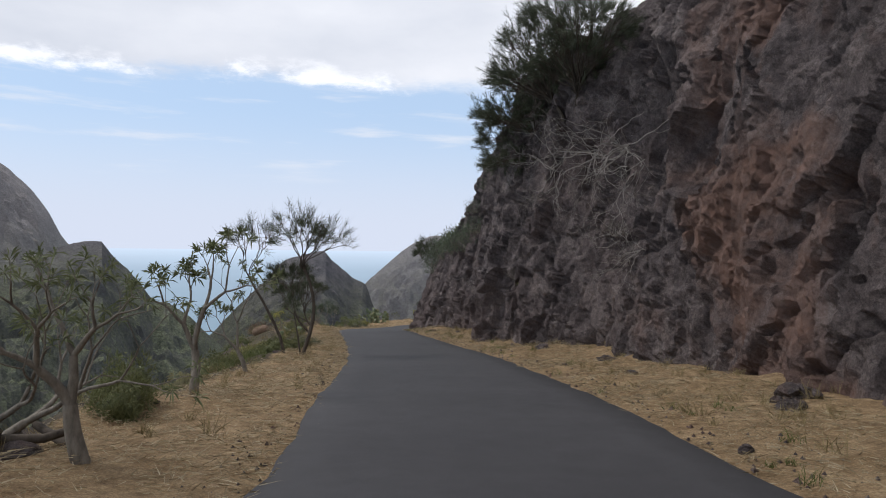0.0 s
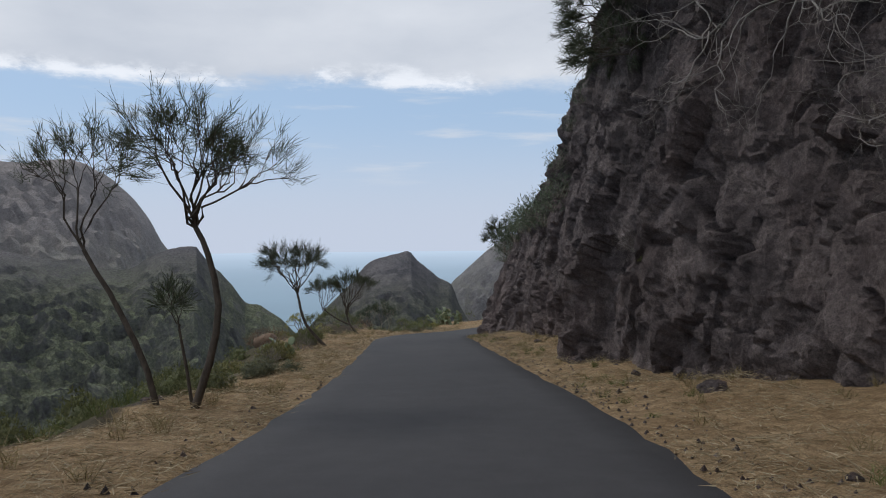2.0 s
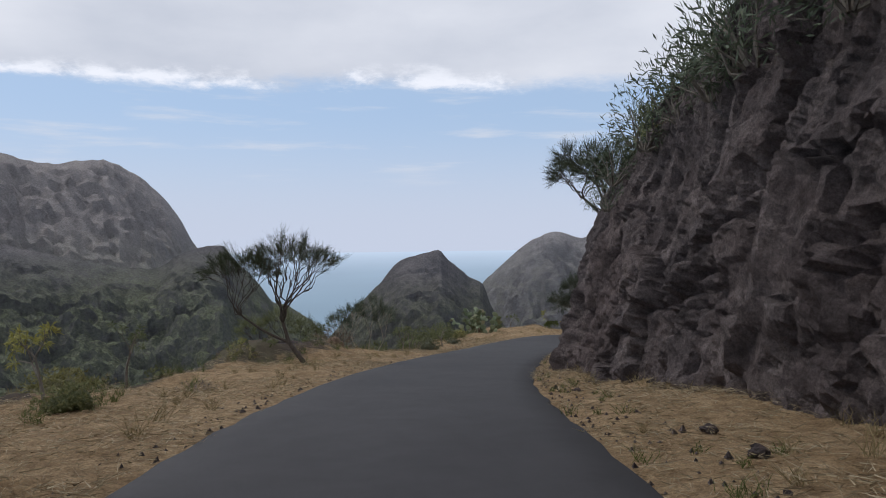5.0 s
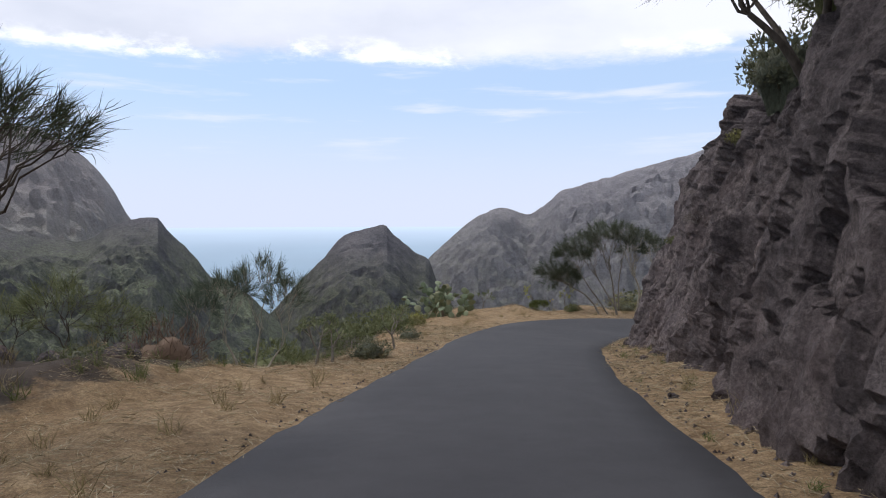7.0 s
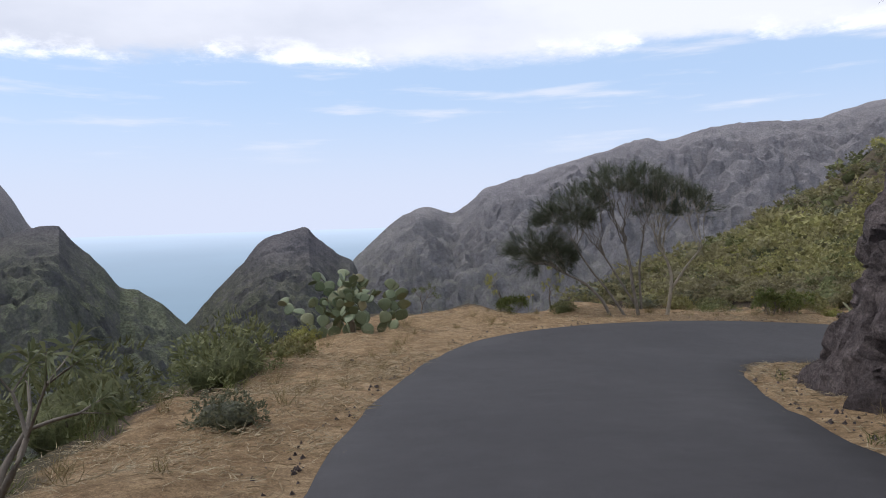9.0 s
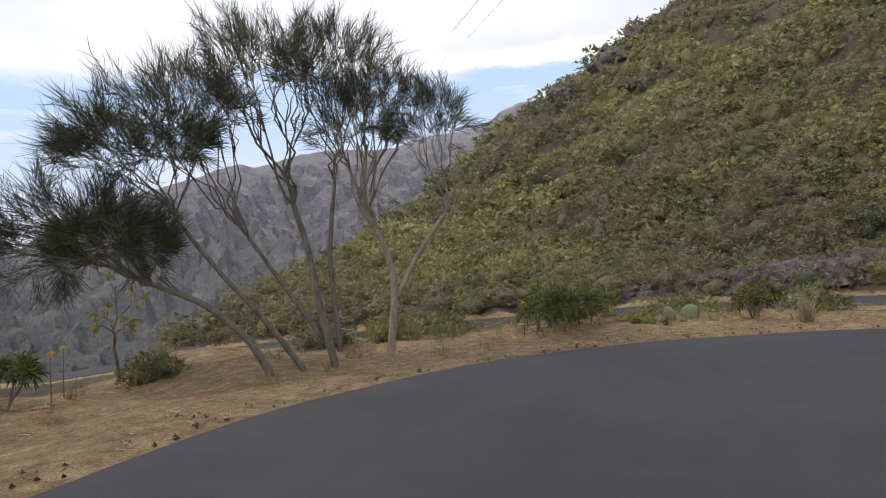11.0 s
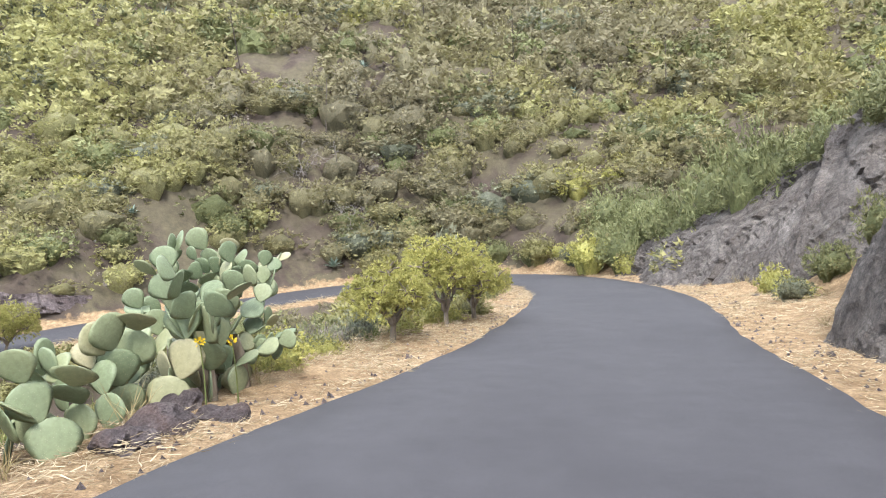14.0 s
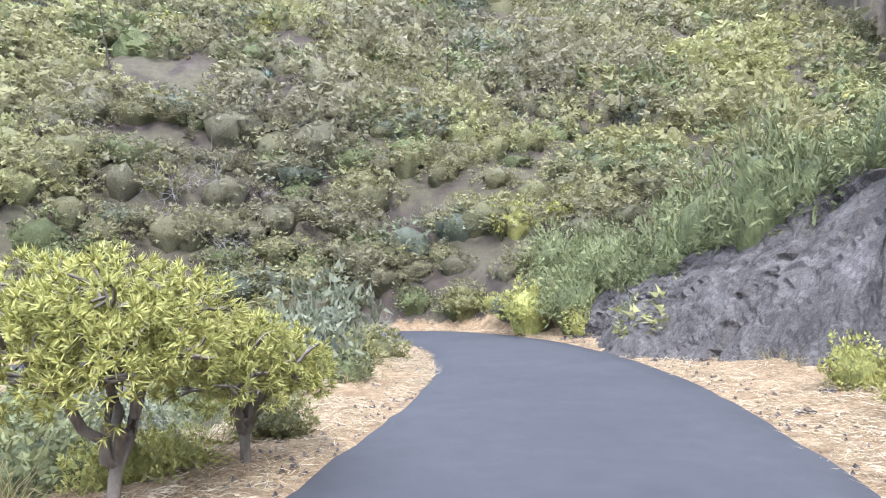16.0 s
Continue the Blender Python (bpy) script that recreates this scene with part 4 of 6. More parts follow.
def broom_tree(name, at, trunks, crowns, label, seed, turn=0.0, per_tip=26, tips=46, twig=0.30, twigs=TWIG_DARK, bark=BARK_DARK, group="", droop=0.0, width=0.007, under=0.0):
    """Slender broom: bare curved trunks that fork into fans of fine twigs. crowns: number of its trunk, centre, half width, half height."""
    rng = np.random.default_rng(seed)
    top = thing(name, at, label, "tree", group, turn)
    ends = []
    for line, r in trunks:
        p = catmull([(*q,) for q in line], 0.15)
        p = p + np.cumsum(rng.normal(size=p.shape) * 0.006, 0)
        trunk = Geo()
        trunk.tube(p, np.linspace(r, r * 0.6, len(p)), 8)
        part("trunk", trunk.mesh("trunk", bark, True), top)
        ends.append((p[-1], unit(p[-1] - p[-3]), r * 0.6))
    g = Geo()
    for which, centre, rx, rz in crowns:
        a, d0, r0 = ends[which]
        c = np.array(centre, float)
        n = int(tips * (0.4 + rx * rx * 0.55 + rx * rz * 0.5))
        q = rng.normal(size=(n, 3))
        q[:, 2] = np.abs(q[:, 2]) * (1 - under) - under * rng.uniform(0, 1.3, n) - 0.1
        q /= np.linalg.norm(q, axis=1)[:, None]
        ends_at = c + q * (rx, rx, rz) * rng.uniform(0.62, 1.0, n)[:, None] * (1 + 0.18 * (vnoise(q * 1.7 + seed, 5) - 0.5)[:, None] * 2)
        mains = max(3, n // 13)
        order = np.argsort(np.arctan2(q[:, 1], q[:, 0]) + rng.normal(size=n) * 0.35)
        for sector in np.array_split(order, mains):
            wood = Geo()
            e1 = a + (ends_at[sector].mean(0) - a) * rng.uniform(0.42, 0.58)
            d1 = bough(wood, rng, a, e1, r0 * 0.62, r0 * 0.36, d0, 6)
            rank = sector[np.argsort(ends_at[sector] @ rng.normal(size=3))]
            for few in np.array_split(rank, max(2, len(sector) // 4)):
                e2 = e1 + (ends_at[few].mean(0) - e1) * rng.uniform(0.5, 0.7)
                d2 = bough(wood, rng, e1, e2, r0 * 0.36, r0 * 0.17, d1, 4)
                for j in few:
                    d3 = bough(wood, rng, e2, ends_at[j], max(r0 * 0.15, 0.006), 0.004, d2, 3, 0.04)
                    out = unit(unit(ends_at[j] - c) * 0.7 + d3 * 0.6 + np.array([0, 0, 0.35 - droop]))
                    f = rng.uniform(-0.75, 0.05, per_tip)[:, None]
                    base = ends_at[j] + (ends_at[j] - e2) * f * 0.7 + rng.normal(size=(per_tip, 3)) * 0.03
                    g.blades(base, out + rng.normal(size=(per_tip, 3)) * 0.42, twig * rng.uniform(0.4, 1.15, per_tip), width, rng.normal(size=(per_tip, 3)) * 0.02 - np.array([0, 0, droop * 0.08]), rng)
            part("limb", wood.mesh("limb", bark, True), top)
    part("crown", g.mesh("crown", twigs), top, "fan of fine twigs")
    return top


def candelabra(name, at, height, label, seed, leaves=LEAF_KLEINIA, bark=BARK_GREY, levels=4, spread=0.55, trunk=0.07, lean=(0, 0, 1), leaf=0.13, leaf_w=0.018, per_tip=13, split=(2, 3), group="", up=0.10, fall=0.0, shrink=0.74, stems=1, category="shrub", flowers=0):
    """Forking succulent shrub: smooth stems, a tuft of narrow leaves at every tip."""
    rng = np.random.default_rng(seed)
    top = thing(name, at, label, category, group)
    tips, wood = [], Geo()
    tot = sum(shrink ** k for k in range(levels + 1))
    for i in range(stems):
        w = np.array(lean, float) + (np.array([np.cos(i * 2.1 + seed), np.sin(i * 2.1 + seed), 0]) * 0.62 + rng.normal(size=3) * (0.15, 0.15, 0.1) if stems > 1 else 0)
        grow(rng, (rng.normal() * 0.08 * (stems > 1), rng.normal() * 0.08 * (stems > 1), -0.12), w, height / tot * 1.2, trunk, levels, wood, tips, spread, split, up, shrink=shrink, wiggle=0.09, sides=7)
    part("stem", wood.mesh("stem", bark, True), top)
    g = Geo()
    e = np.array([t[0] for t in tips])
    d = np.array([t[1] for t in tips])
    idx = np.repeat(np.arange(len(tips)), per_tip)
    way = d[idx] * 0.55 + rng.normal(size=(len(idx), 3)) * 0.75 + np.array([0, 0, 0.15 - fall])
    g.leaves(e[idx] - d[idx] * rng.uniform(0, 0.07, len(idx))[:, None], way, leaf * rng.uniform(0.6, 1.2, len(idx)), leaf_w, rng, np.array([0, 0, -0.03 - fall * 0.05]))
    part("foliage", g.mesh("foliage", leaves), top, "tufts of narrow leaves")
    return top


def lobes(rng, k=11, flat=0.75, big=(0.30, 0.46)):
    """The rounded masses that make up a shrub about two metres across: centres and radii."""
    th = np.arange(k) * 2.4 + rng.normal(size=k) * 0.35
    ph = np.arccos(np.clip(np.linspace(0.95, 0.05, k) + rng.normal(size=k) * 0.06, 0, 1))
    rad = rng.uniform(0.42, 0.66, k)
    c = np.c_[np.cos(th) * np.sin(ph) * rad, np.sin(th) * np.sin(ph) * rad, 0.1 + np.cos(ph) * rad * flat]
    return c, rng.uniform(*big, k)


def outer(dirs, c, r):
    """Where rays from the foot leave the masses, and the way the surface faces there."""
    b = dirs @ c.T
    disc = b * b - (c * c).sum(1) + r * r
    t = np.where(disc > 0, b + np.sqrt(np.maximum(disc, 0)), 0.0)
    i = t.argmax(1)
    R = np.maximum(t.max(1), 0.25)
    p = dirs * R[:, None]
    nrm = p - c[i]
    return p, nrm / (np.linalg.norm(nrm, axis=1)[:, None] + 1e-9)


def dome_core(g, c, r, nu=12, nv=5, shrink=0.72, skirt=0.6, ragged=None):
    a = np.arange(nu) / nu * 2 * np.pi
    e = np.r_[-0.4, np.linspace(-0.15, 1.3, nv - 1)]
    d = np.array([(np.cos(x) * np.cos(y), np.sin(x) * np.cos(y), np.sin(y)) for y in e for x in a] + [(0, 0, 1.0)])
    p, _ = outer(d, c, r)
    p[:nu] = p[nu:2 * nu] * (0.6, 0.6, 1) - (0, 0, skirt)
    if ragged is not None:
        p = p * (1 + ragged.normal(size=(len(p), 1)) * 0.06)
    k = np.arange(nu)
    q = np.concatenate([np.stack([j * nu + k, j * nu + (k + 1) % nu, (j + 1) * nu + (k + 1) % nu, (j + 1) * nu + k], 1) for j in range(nv - 1)])
    g.add(p * shrink, q, np.stack([(nv - 1) * nu + k, (nv - 1) * nu + (k + 1) % nu, np.full(nu, nv * nu)], 1))


def dome_leaves(g, rng, c, r, n, leaf, leaf_w, upright=0.6, blades=False, deep=0.74):
    d = rng.normal(size=(n, 3))
    d[:, 2] = np.abs(d[:, 2]) - 0.12
    d /= np.linalg.norm(d, axis=1)[:, None]
    p, nrm = outer(d, c, r)
    p = p * rng.uniform(deep, 1.04, n)[:, None]
    way = nrm * (1 - upright) + np.array([0, 0, upright]) + rng.normal(size=(n, 3)) * 0.45
    if blades == "tufts":
        k = 5
        each = np.repeat(np.arange(n), k)
        fan = way[each] + rng.normal(size=(n * k, 3)) * 0.42
        g.spikes(p[each] + rng.normal(size=(n * k, 3)) * leaf * 0.30, fan, leaf * rng.uniform(0.5, 1.3, n * k), leaf_w * rng.uniform(0.7, 1.3, n * k), rng, face=nrm[each])
    elif blades:
        g.blades(p, way, leaf * rng.uniform(0.5, 1.4, n), leaf_w * rng.uniform(0.7, 1.3, n), rng.normal(size=(n, 3)) * 0.02, rng)
    else:
        g.leaves(p, way, leaf * rng.uniform(0.6, 1.4, n), leaf_w * rng.uniform(0.7, 1.3, n), rng, face=nrm)


def bush_parts(seed, leaves, stems, n_leaf=520, leaf=0.16, leaf_w=0.05, flat=0.75, upright=0.5, blades=False, core=True, inner=None):
    """The meshes of a rounded shrub about two metres across: foliage and stems."""
    rng = np.random.default_rng(seed)
    g, w, k = Geo(), Geo(), Geo()
    c, r = lobes(rng, 11, flat)
    for q in c:
        foot = np.array([q[0] * 0.12, q[1] * 0.12, -0.15])
        w.tube([foot, (q + foot) / 2 + rng.normal(size=3) * 0.06, q * 1.1], [0.024, 0.017, 0.008], 4)
    if core:
        dome_core(k, c, r, 14, 7, shrink=0.66, ragged=rng)
    dome_leaves(g, rng, c, r, n_leaf, leaf, leaf_w, upright, blades, 0.72 if core else 0.5)
    return g, w, k, leaves, stems, inner


def bush(name, at, size, kit, label, group="", turn=0.0, tall=1.0, category="shrub"):
    g, w, k, leaves, stems, inner = kit
    top = thing(name, at, label, category, group, turn)
    top.scale = (size, size, size * tall)
    part("stem", w.mesh("stem", stems), top)
    part("foliage", g.mesh("foliage", leaves, True), top)
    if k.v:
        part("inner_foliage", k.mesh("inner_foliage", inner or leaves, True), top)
    return top


# ---------------------------------------------------------------- trees beside the road
broom_tree("broom_tree", (-0.42, 21.8, ground_z(-0.42, 21.8)),
           [([(0, 0, -0.2), (0.25, 0.0, 0.6), (0.37, 0.1, 1.4), (0.25, 0.1, 2.1), (0.08, 0.1, 2.5)], 0.062),
            ([(-0.45, 0, -0.2), (-0.6, 0.0, 0.5), (-1.0, 0.1, 1.3), (-1.5, 0.1, 2.2)], 0.052),
            ([(0, 0.1, -0.2), (-0.1, 0.1, 0.5), (-0.2, 0.1, 1.1)], 0.03)],
           [(0, (0.95, 0.2, 3.25), 0.85, 0.8), (0, (-0.2, 0.0, 3.6), 0.95, 0.95), (0, (0.3, -0.7, 3.4), 0.8, 0.8), (1, (-1.5, 0.1, 3.2), 1.0, 0.9), (2, (-0.3, 0.1, 1.4), 0.3, 0.35)],
           "slender broom tree with two dark curved trunks on the straw verge", 101, tips=44, per_tip=20)
broom_tree("broom_tree", (-0.14, 37.18, ground_z(-0.14, 37.18)),
           [([(0.1, 0, -0.2), (-0.35, 0.0, 0.3), (-0.75, -0.05, 0.8), (-0.95, -0.1, 1.4), (-1.05, -0.1, 1.9)], 0.065)],
           [(0, (-1.05, -0.1, 2.85), 1.35, 0.95)],
           "leaning broom tree with a dense domed crown", 102, tips=70, per_tip=34, twig=0.34)
broom_tree("broom_tree", (-0.11, 54.56, ground_z(-0.11, 54.56)),
           [([(0.2, -0.6, -0.2), (-0.15, -0.6, 0.3), (-0.5, -0.4, 0.75), (-0.7, -0.3, 1.3)], 0.085), ([(-0.5, -0.4, 0.7), (-1.2, -0.4, 1.0), (-1.9, -0.4, 1.5)], 0.045)],
           [(0, (-0.35, -0.3, 3.05), 1.5, 0.95), (1, (-2.0, -0.3, 2.75), 1.3, 0.9)],
           "broad umbrella-shaped broom tree leaning over the verge", 103, tips=64, per_tip=32)
broom_tree("broom_tree", (0.7, 63.5, ground_z(0.7, 63.5)),
           [([(0, 0, -0.2), (-0.25, 0.1, 0.6), (-0.5, 0.1, 1.1)], 0.035), ([(0.05, 0, -0.2), (0.15, 0.1, 0.6), (0.2, 0.2, 1.2)], 0.035),
            ([(0.1, 0, -0.2), (0.45, -0.1, 0.6), (0.7, 0, 1.0)], 0.03), ([(-0.05, 0, -0.2), (-0.6, -0.2, 0.5), (-0.9, -0.2, 0.9)], 0.03)],
           [(0, (-0.5, 0.1, 2.2), 0.75, 0.7), (1, (0.25, 0.2, 2.5), 0.75, 0.7), (2, (0.9, 0, 2.1), 0.65, 0.65), (3, (-1.1, -0.2, 1.9), 0.6, 0.6)],
           "pale many-stemmed broom below the verge", 104, tips=60, per_tip=22, bark=BARK_PALE, twigs=TWIG_GREY)
broom_tree("broom_tree", (-2.4, 61.0, ground_z(-2.4, 61.0)),
           [([(0, 0, -0.2), (-0.2, 0.1, 0.9), (0.1, 0.1, 1.5)], 0.05), ([(0, 0, -0.2), (0.4, 0.1, 0.8), (0.8, 0.2, 1.3)], 0.05), ([(0, 0, -0.2), (-0.6, 0.1, 0.8), (-0.9, 0.2, 1.3)], 0.045)],
           [(0, (0.1, 0.1, 2.4), 0.8, 0.7), (1, (1.0, 0.2, 2.0), 0.7, 0.7), (2, (-1.1, 0.2, 2.0), 0.8, 0.7)],
           "dense dark green broom below the verge", 105, twigs=TWIG_GREEN)
# the group of trees on the outside of the bend
broom_tree("broom_tree", (15.15, 83.4, ground_z(15.15, 83.4)),
           [([(0, 0, -0.25), (-0.35, 0, 0.5), (-0.9, 0.05, 1.05), (-1.5, 0.1, 1.35)], 0.055), ([(0.45, 0.2, -0.2), (-0.1, 0.15, 0.7), (-0.7, 0.15, 1.5), (-1.1, 0.2, 2.1)], 0.045)],
           [(0, (-2.45, 0.1, 2.2), 1.1, 1.0), (0, (-2.0, 0.5, 1.9), 0.9, 0.85), (1, (-1.6, 0.2, 3.2), 1.1, 0.75)],
           "leaning grey broom tree with a dense dark crown", 106, turn=-29, tips=90, per_tip=34, twig=0.40, bark=BARK_GREY, twigs=TWIG_MID, group="trees at the bend", under=0.45)
broom_tree("broom_tree", (16.05, 83.4, ground_z(16.05, 83.4)),
           [([(0, 0, -0.25), (-0.2, 0, 0.9), (-0.3, 0.1, 1.7), (-0.45, 0.1, 2.3)], 0.06), ([(-0.1, 0.05, 0.3), (-0.6, 0.1, 1.1), (-1.1, 0.1, 1.9)], 0.042), ([(0.05, 0.05, 0.2), (0.0, 0.1, 1.5), (0.15, 0.1, 2.6)], 0.042)],
           [(0, (-0.8, 0.1, 4.05), 1.15, 1.0), (1, (-1.9, 0.1, 3.5), 1.15, 1.0), (2, (0.2, 0.1, 4.1), 0.95, 0.95)],
           "tall grey broom tree with an open crown beside the bend", 107, turn=-29, tips=66, per_tip=30, bark=BARK_GREY, twigs=TWIG_MID, group="trees at the bend")
broom_tree("broom_tree", (17.05, 83.6, ground_z(17.05, 83.6)),
           [([(0, 0, -0.25), (0.2, 0.0, 0.9), (0.15, 0.1, 1.5), (-0.05, 0.1, 2.0)], 0.065), ([(0.22, 0.0, 0.9), (0.6, 0.1, 1.5), (1.05, 0.1, 2.1)], 0.046)],
           [(0, (-0.35, 0.1, 3.4), 0.9, 1.0), (1, (0.95, 0.1, 3.4), 0.8, 0.95), (0, (0.3, 0.4, 3.9), 0.75, 0.75)],
           "pale-barked broom tree forked low beside the bend", 108, turn=-29, tips=66, per_tip=30, bark=BARK_PALE, twigs=TWIG_MID, group="trees at the bend")

# ---------------------------------------------------------------- forking shrubs on the verge
candelabra("candelabra_shrub", (-1.92, 6.54, ground_z(-1.92, 6.54)), 1.9, "grey forking succulent shrub with sparse leaf tufts on the verge", 201, levels=5, spread=0.62, trunk=0.085, split=2, lean=(-0.15, 0.1, 1), shrink=0.80, group="forking shrubs")
candelabra("candelabra_shrub", (-3.3, 7.6, ground_z(-3.3, 7.6)), 2.2, "dense grey-green forking shrub below the verge", 202, levels=5, spread=0.6, trunk=0.06, split=2, shrink=0.8, stems=3, per_tip=15, group="forking shrubs")
candelabra("candelabra_shrub", (-1.93, 12.3, ground_z(-1.93, 12.3)), 2.5, "tall forking shrub with a bare leaning trunk", 203, levels=5, spread=0.72, trunk=0.09, split=(2, 2), lean=(-0.22, 0.1, 1), shrink=0.78, up=0.14, per_tip=26, leaf=0.17, leaf_w=0.028, group="forking shrubs")
candelabra("candelabra_shrub", (-1.5, 16.5, ground_z(-1.5, 16.5)), 1.9, "slim forking shrub leaning away from the road", 204, levels=5, spread=0.62, trunk=0.06, split=(2, 2), lean=(-0.45, 0.2, 1), shrink=0.78, up=0.12, per_tip=24, leaf=0.15, leaf_w=0.025, group="forking shrubs")
for x, y, h, sd in ((-0.5, 60.6, 1.2, 211), (2.63, 62.8, 1.0, 212), (4.06, 65.6, 1.0, 213), (2.4, 61.4, 0.9, 214), (-1.9, 43.2, 1.1, 215), (-2.6, 47.5, 1.3, 216), (12.1, 85.8, 1.5, 217), (13.9, 85.9, 1.4, 218), (9.2, 85.2, 1.0, 219)):
    candelabra("spurge", (x, y, ground_z(x, y)), h, "small forking spurge with pale leaf rosettes beside the verge", sd, leaves=LEAF_YELLOW if sd in (217, 218, 215) else LEAF_KLEINIA, levels=3, spread=0.75, trunk=0.035, split=(2, 3), per_tip=22, leaf=0.14, leaf_w=0.022, fall=0.1, group="small spurges")

# yellow-green domed spurges on the inner verge


def domed_spurge(x, y, width, height, label, seed, stems=5):
    """Spurge with bare forking stems under a close umbrella of small leaves."""
    rng = np.random.default_rng(seed)
    top = thing("yellow_spurge", (x, y, ground_z(x, y)), label, "shrub", "yellow spurges", seed * 40)
    c, r = lobes(rng, 20, 0.8, (0.24, 0.36))
    k = width / 2
    lift = np.array([0, 0, height - 1.05 * k])
    w = Geo()
    fork = np.array([rng.normal() * 0.06, rng.normal() * 0.06, height * 0.16])
    w.tube([(0, 0, -0.15), fork * 0.5, fork], [0.052, 0.046, 0.044], 8)
    part("trunk", w.mesh("trunk", BARK_BROWN, True), top)
    for few in np.array_split(np.argsort(np.arctan2(c[:, 1], c[:, 0])), stems):
        w = Geo()
        e1 = fork + (c[few].mean(0) * k + lift - fork) * 0.55
        d1 = bough(w, rng, fork, e1, 0.048, 0.034, unit(np.array([*(c[few].mean(0)[:2]) * 1.2, 1.0])), 6)
        for q in few:
            d2 = bough(w, rng, e1, c[q] * k + lift, 0.028, 0.018, d1, 5)
            for _ in range(4):
                o = unit(rng.normal(size=3) * (1, 1, 0.4) + (0, 0, 0.5))
                bough(w, rng, c[q] * k + lift, c[q] * k * 1.02 + lift + o * r[q] * k * 0.85, 0.015, 0.009, d2, 4)
        part("limb", w.mesh("limb", BARK_BROWN, True), top)
    # whorls of narrow leaves round the stem ends
    g = Geo()
    m = int(430 * width * width)
    v = rng.normal(size=(m, 3))
    v[:, 2] = np.abs(v[:, 2]) - 0.5
    v /= np.linalg.norm(v, axis=1)[:, None]
    which = rng.integers(len(c), size=m)
    tip = (c[which] + v * r[which][:, None] * rng.uniform(0.8, 1.0, m)[:, None]) * k + lift
    each = np.repeat(np.arange(m), 14)
    way = v[each] * 0.6 + rng.normal(size=(len(each), 3)) * 0.55 + (0, 0, 0.15)
    g.spikes(tip[each], way, 0.075 * rng.uniform(0.6, 1.25, len(each)), 0.017, rng, face=v[each])
    part("foliage", g.mesh("foliage", LEAF_YELLOW), top, "whorls of narrow yellow-green leaves")
    return top


for x, y, wide, h, sd, lab in ((32.4, 72.45, 1.85, 1.4, 221, "yellow-green domed spurge bush with brown forking stems"), (33.95, 70.75, 2.2, 1.95, 222, "bright yellow spurge bush with an umbrella crown"),
                               (34.95, 69.6, 1.85, 1.5, 223, "yellow spurge bush with a rounded crown at the straw edge"), (50.0, 79.2, 3.0, 2.1, 224, "solitary umbrella-shaped yellow spurge above the lower road")):
    domed_spurge(x, y, wide, h, lab, sd)

# ---------------------------------------------------------------- shrubs
KITS = {
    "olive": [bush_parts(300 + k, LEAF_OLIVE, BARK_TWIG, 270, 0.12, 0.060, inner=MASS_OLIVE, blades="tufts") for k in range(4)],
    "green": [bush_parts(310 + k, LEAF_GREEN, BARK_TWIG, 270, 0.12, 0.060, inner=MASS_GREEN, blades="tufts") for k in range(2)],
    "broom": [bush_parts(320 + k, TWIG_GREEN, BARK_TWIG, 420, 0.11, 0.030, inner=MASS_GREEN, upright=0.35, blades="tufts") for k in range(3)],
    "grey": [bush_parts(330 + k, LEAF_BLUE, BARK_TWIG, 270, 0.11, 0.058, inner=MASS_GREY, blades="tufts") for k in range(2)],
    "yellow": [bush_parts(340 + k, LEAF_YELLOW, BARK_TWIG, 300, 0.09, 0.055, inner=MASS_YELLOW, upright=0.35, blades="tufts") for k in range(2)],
    "dry": [bush_parts(350 + k, DRY_SHRUB, DEADWOOD, 520, 0.26, 0.012, upright=0.4, blades=True, core=False) for k in range(2)],
    "reddish": [bush_parts(360, REDDISH, BARK_DARK, 900, 0.22, 0.012, upright=0.5, blades=True)],
    "open": [bush_parts(370 + k, TWIG_GREY, BARK_GREY, 900, 0.14, 0.024, flat=1.0, upright=0.25, core=False) for k in range(3)],
}
BASES = {}
LABELS = {"olive": "olive green rounded scrub bush", "green": "dark green leafy bush", "broom": "fine-twigged green broom bush", "grey": "grey-green soft-leaved shrub",
          "yellow": "yellow-green rounded spurge cushion", "dry": "dry leafless grey shrub", "reddish": "reddish dry twiggy shrub", "open": "open grey-green twiggy shrub"}


def place_bush(kind, x, y, size, tall=1.0, turn=0.0, z=None, which=0, group="", name="shrub", where="on the slope"):
    """A shrub of one of the kinds; those that look alike share their meshes."""
    key = (kind, which % len(KITS[kind]))
    m = pose(x, y, ground_z(x, y) if z is None else z, 0, 0, turn)
    if key not in BASES:
        BASES[key] = bush(name, (0, 0, 0), 1.0, KITS[kind][key[1]], LABELS[kind] + " " + where, group)
        ob = BASES[key]
        ob.matrix_basis = m @ Matrix.Diagonal((size, size, size * tall, 1))
        return ob
    ob = copy_thing(BASES[key], m)
    ob.scale = (size, size, size * tall)
    ob["label"] = LABELS[kind] + " " + where
    if group:
        ob["group"] = group
    return ob


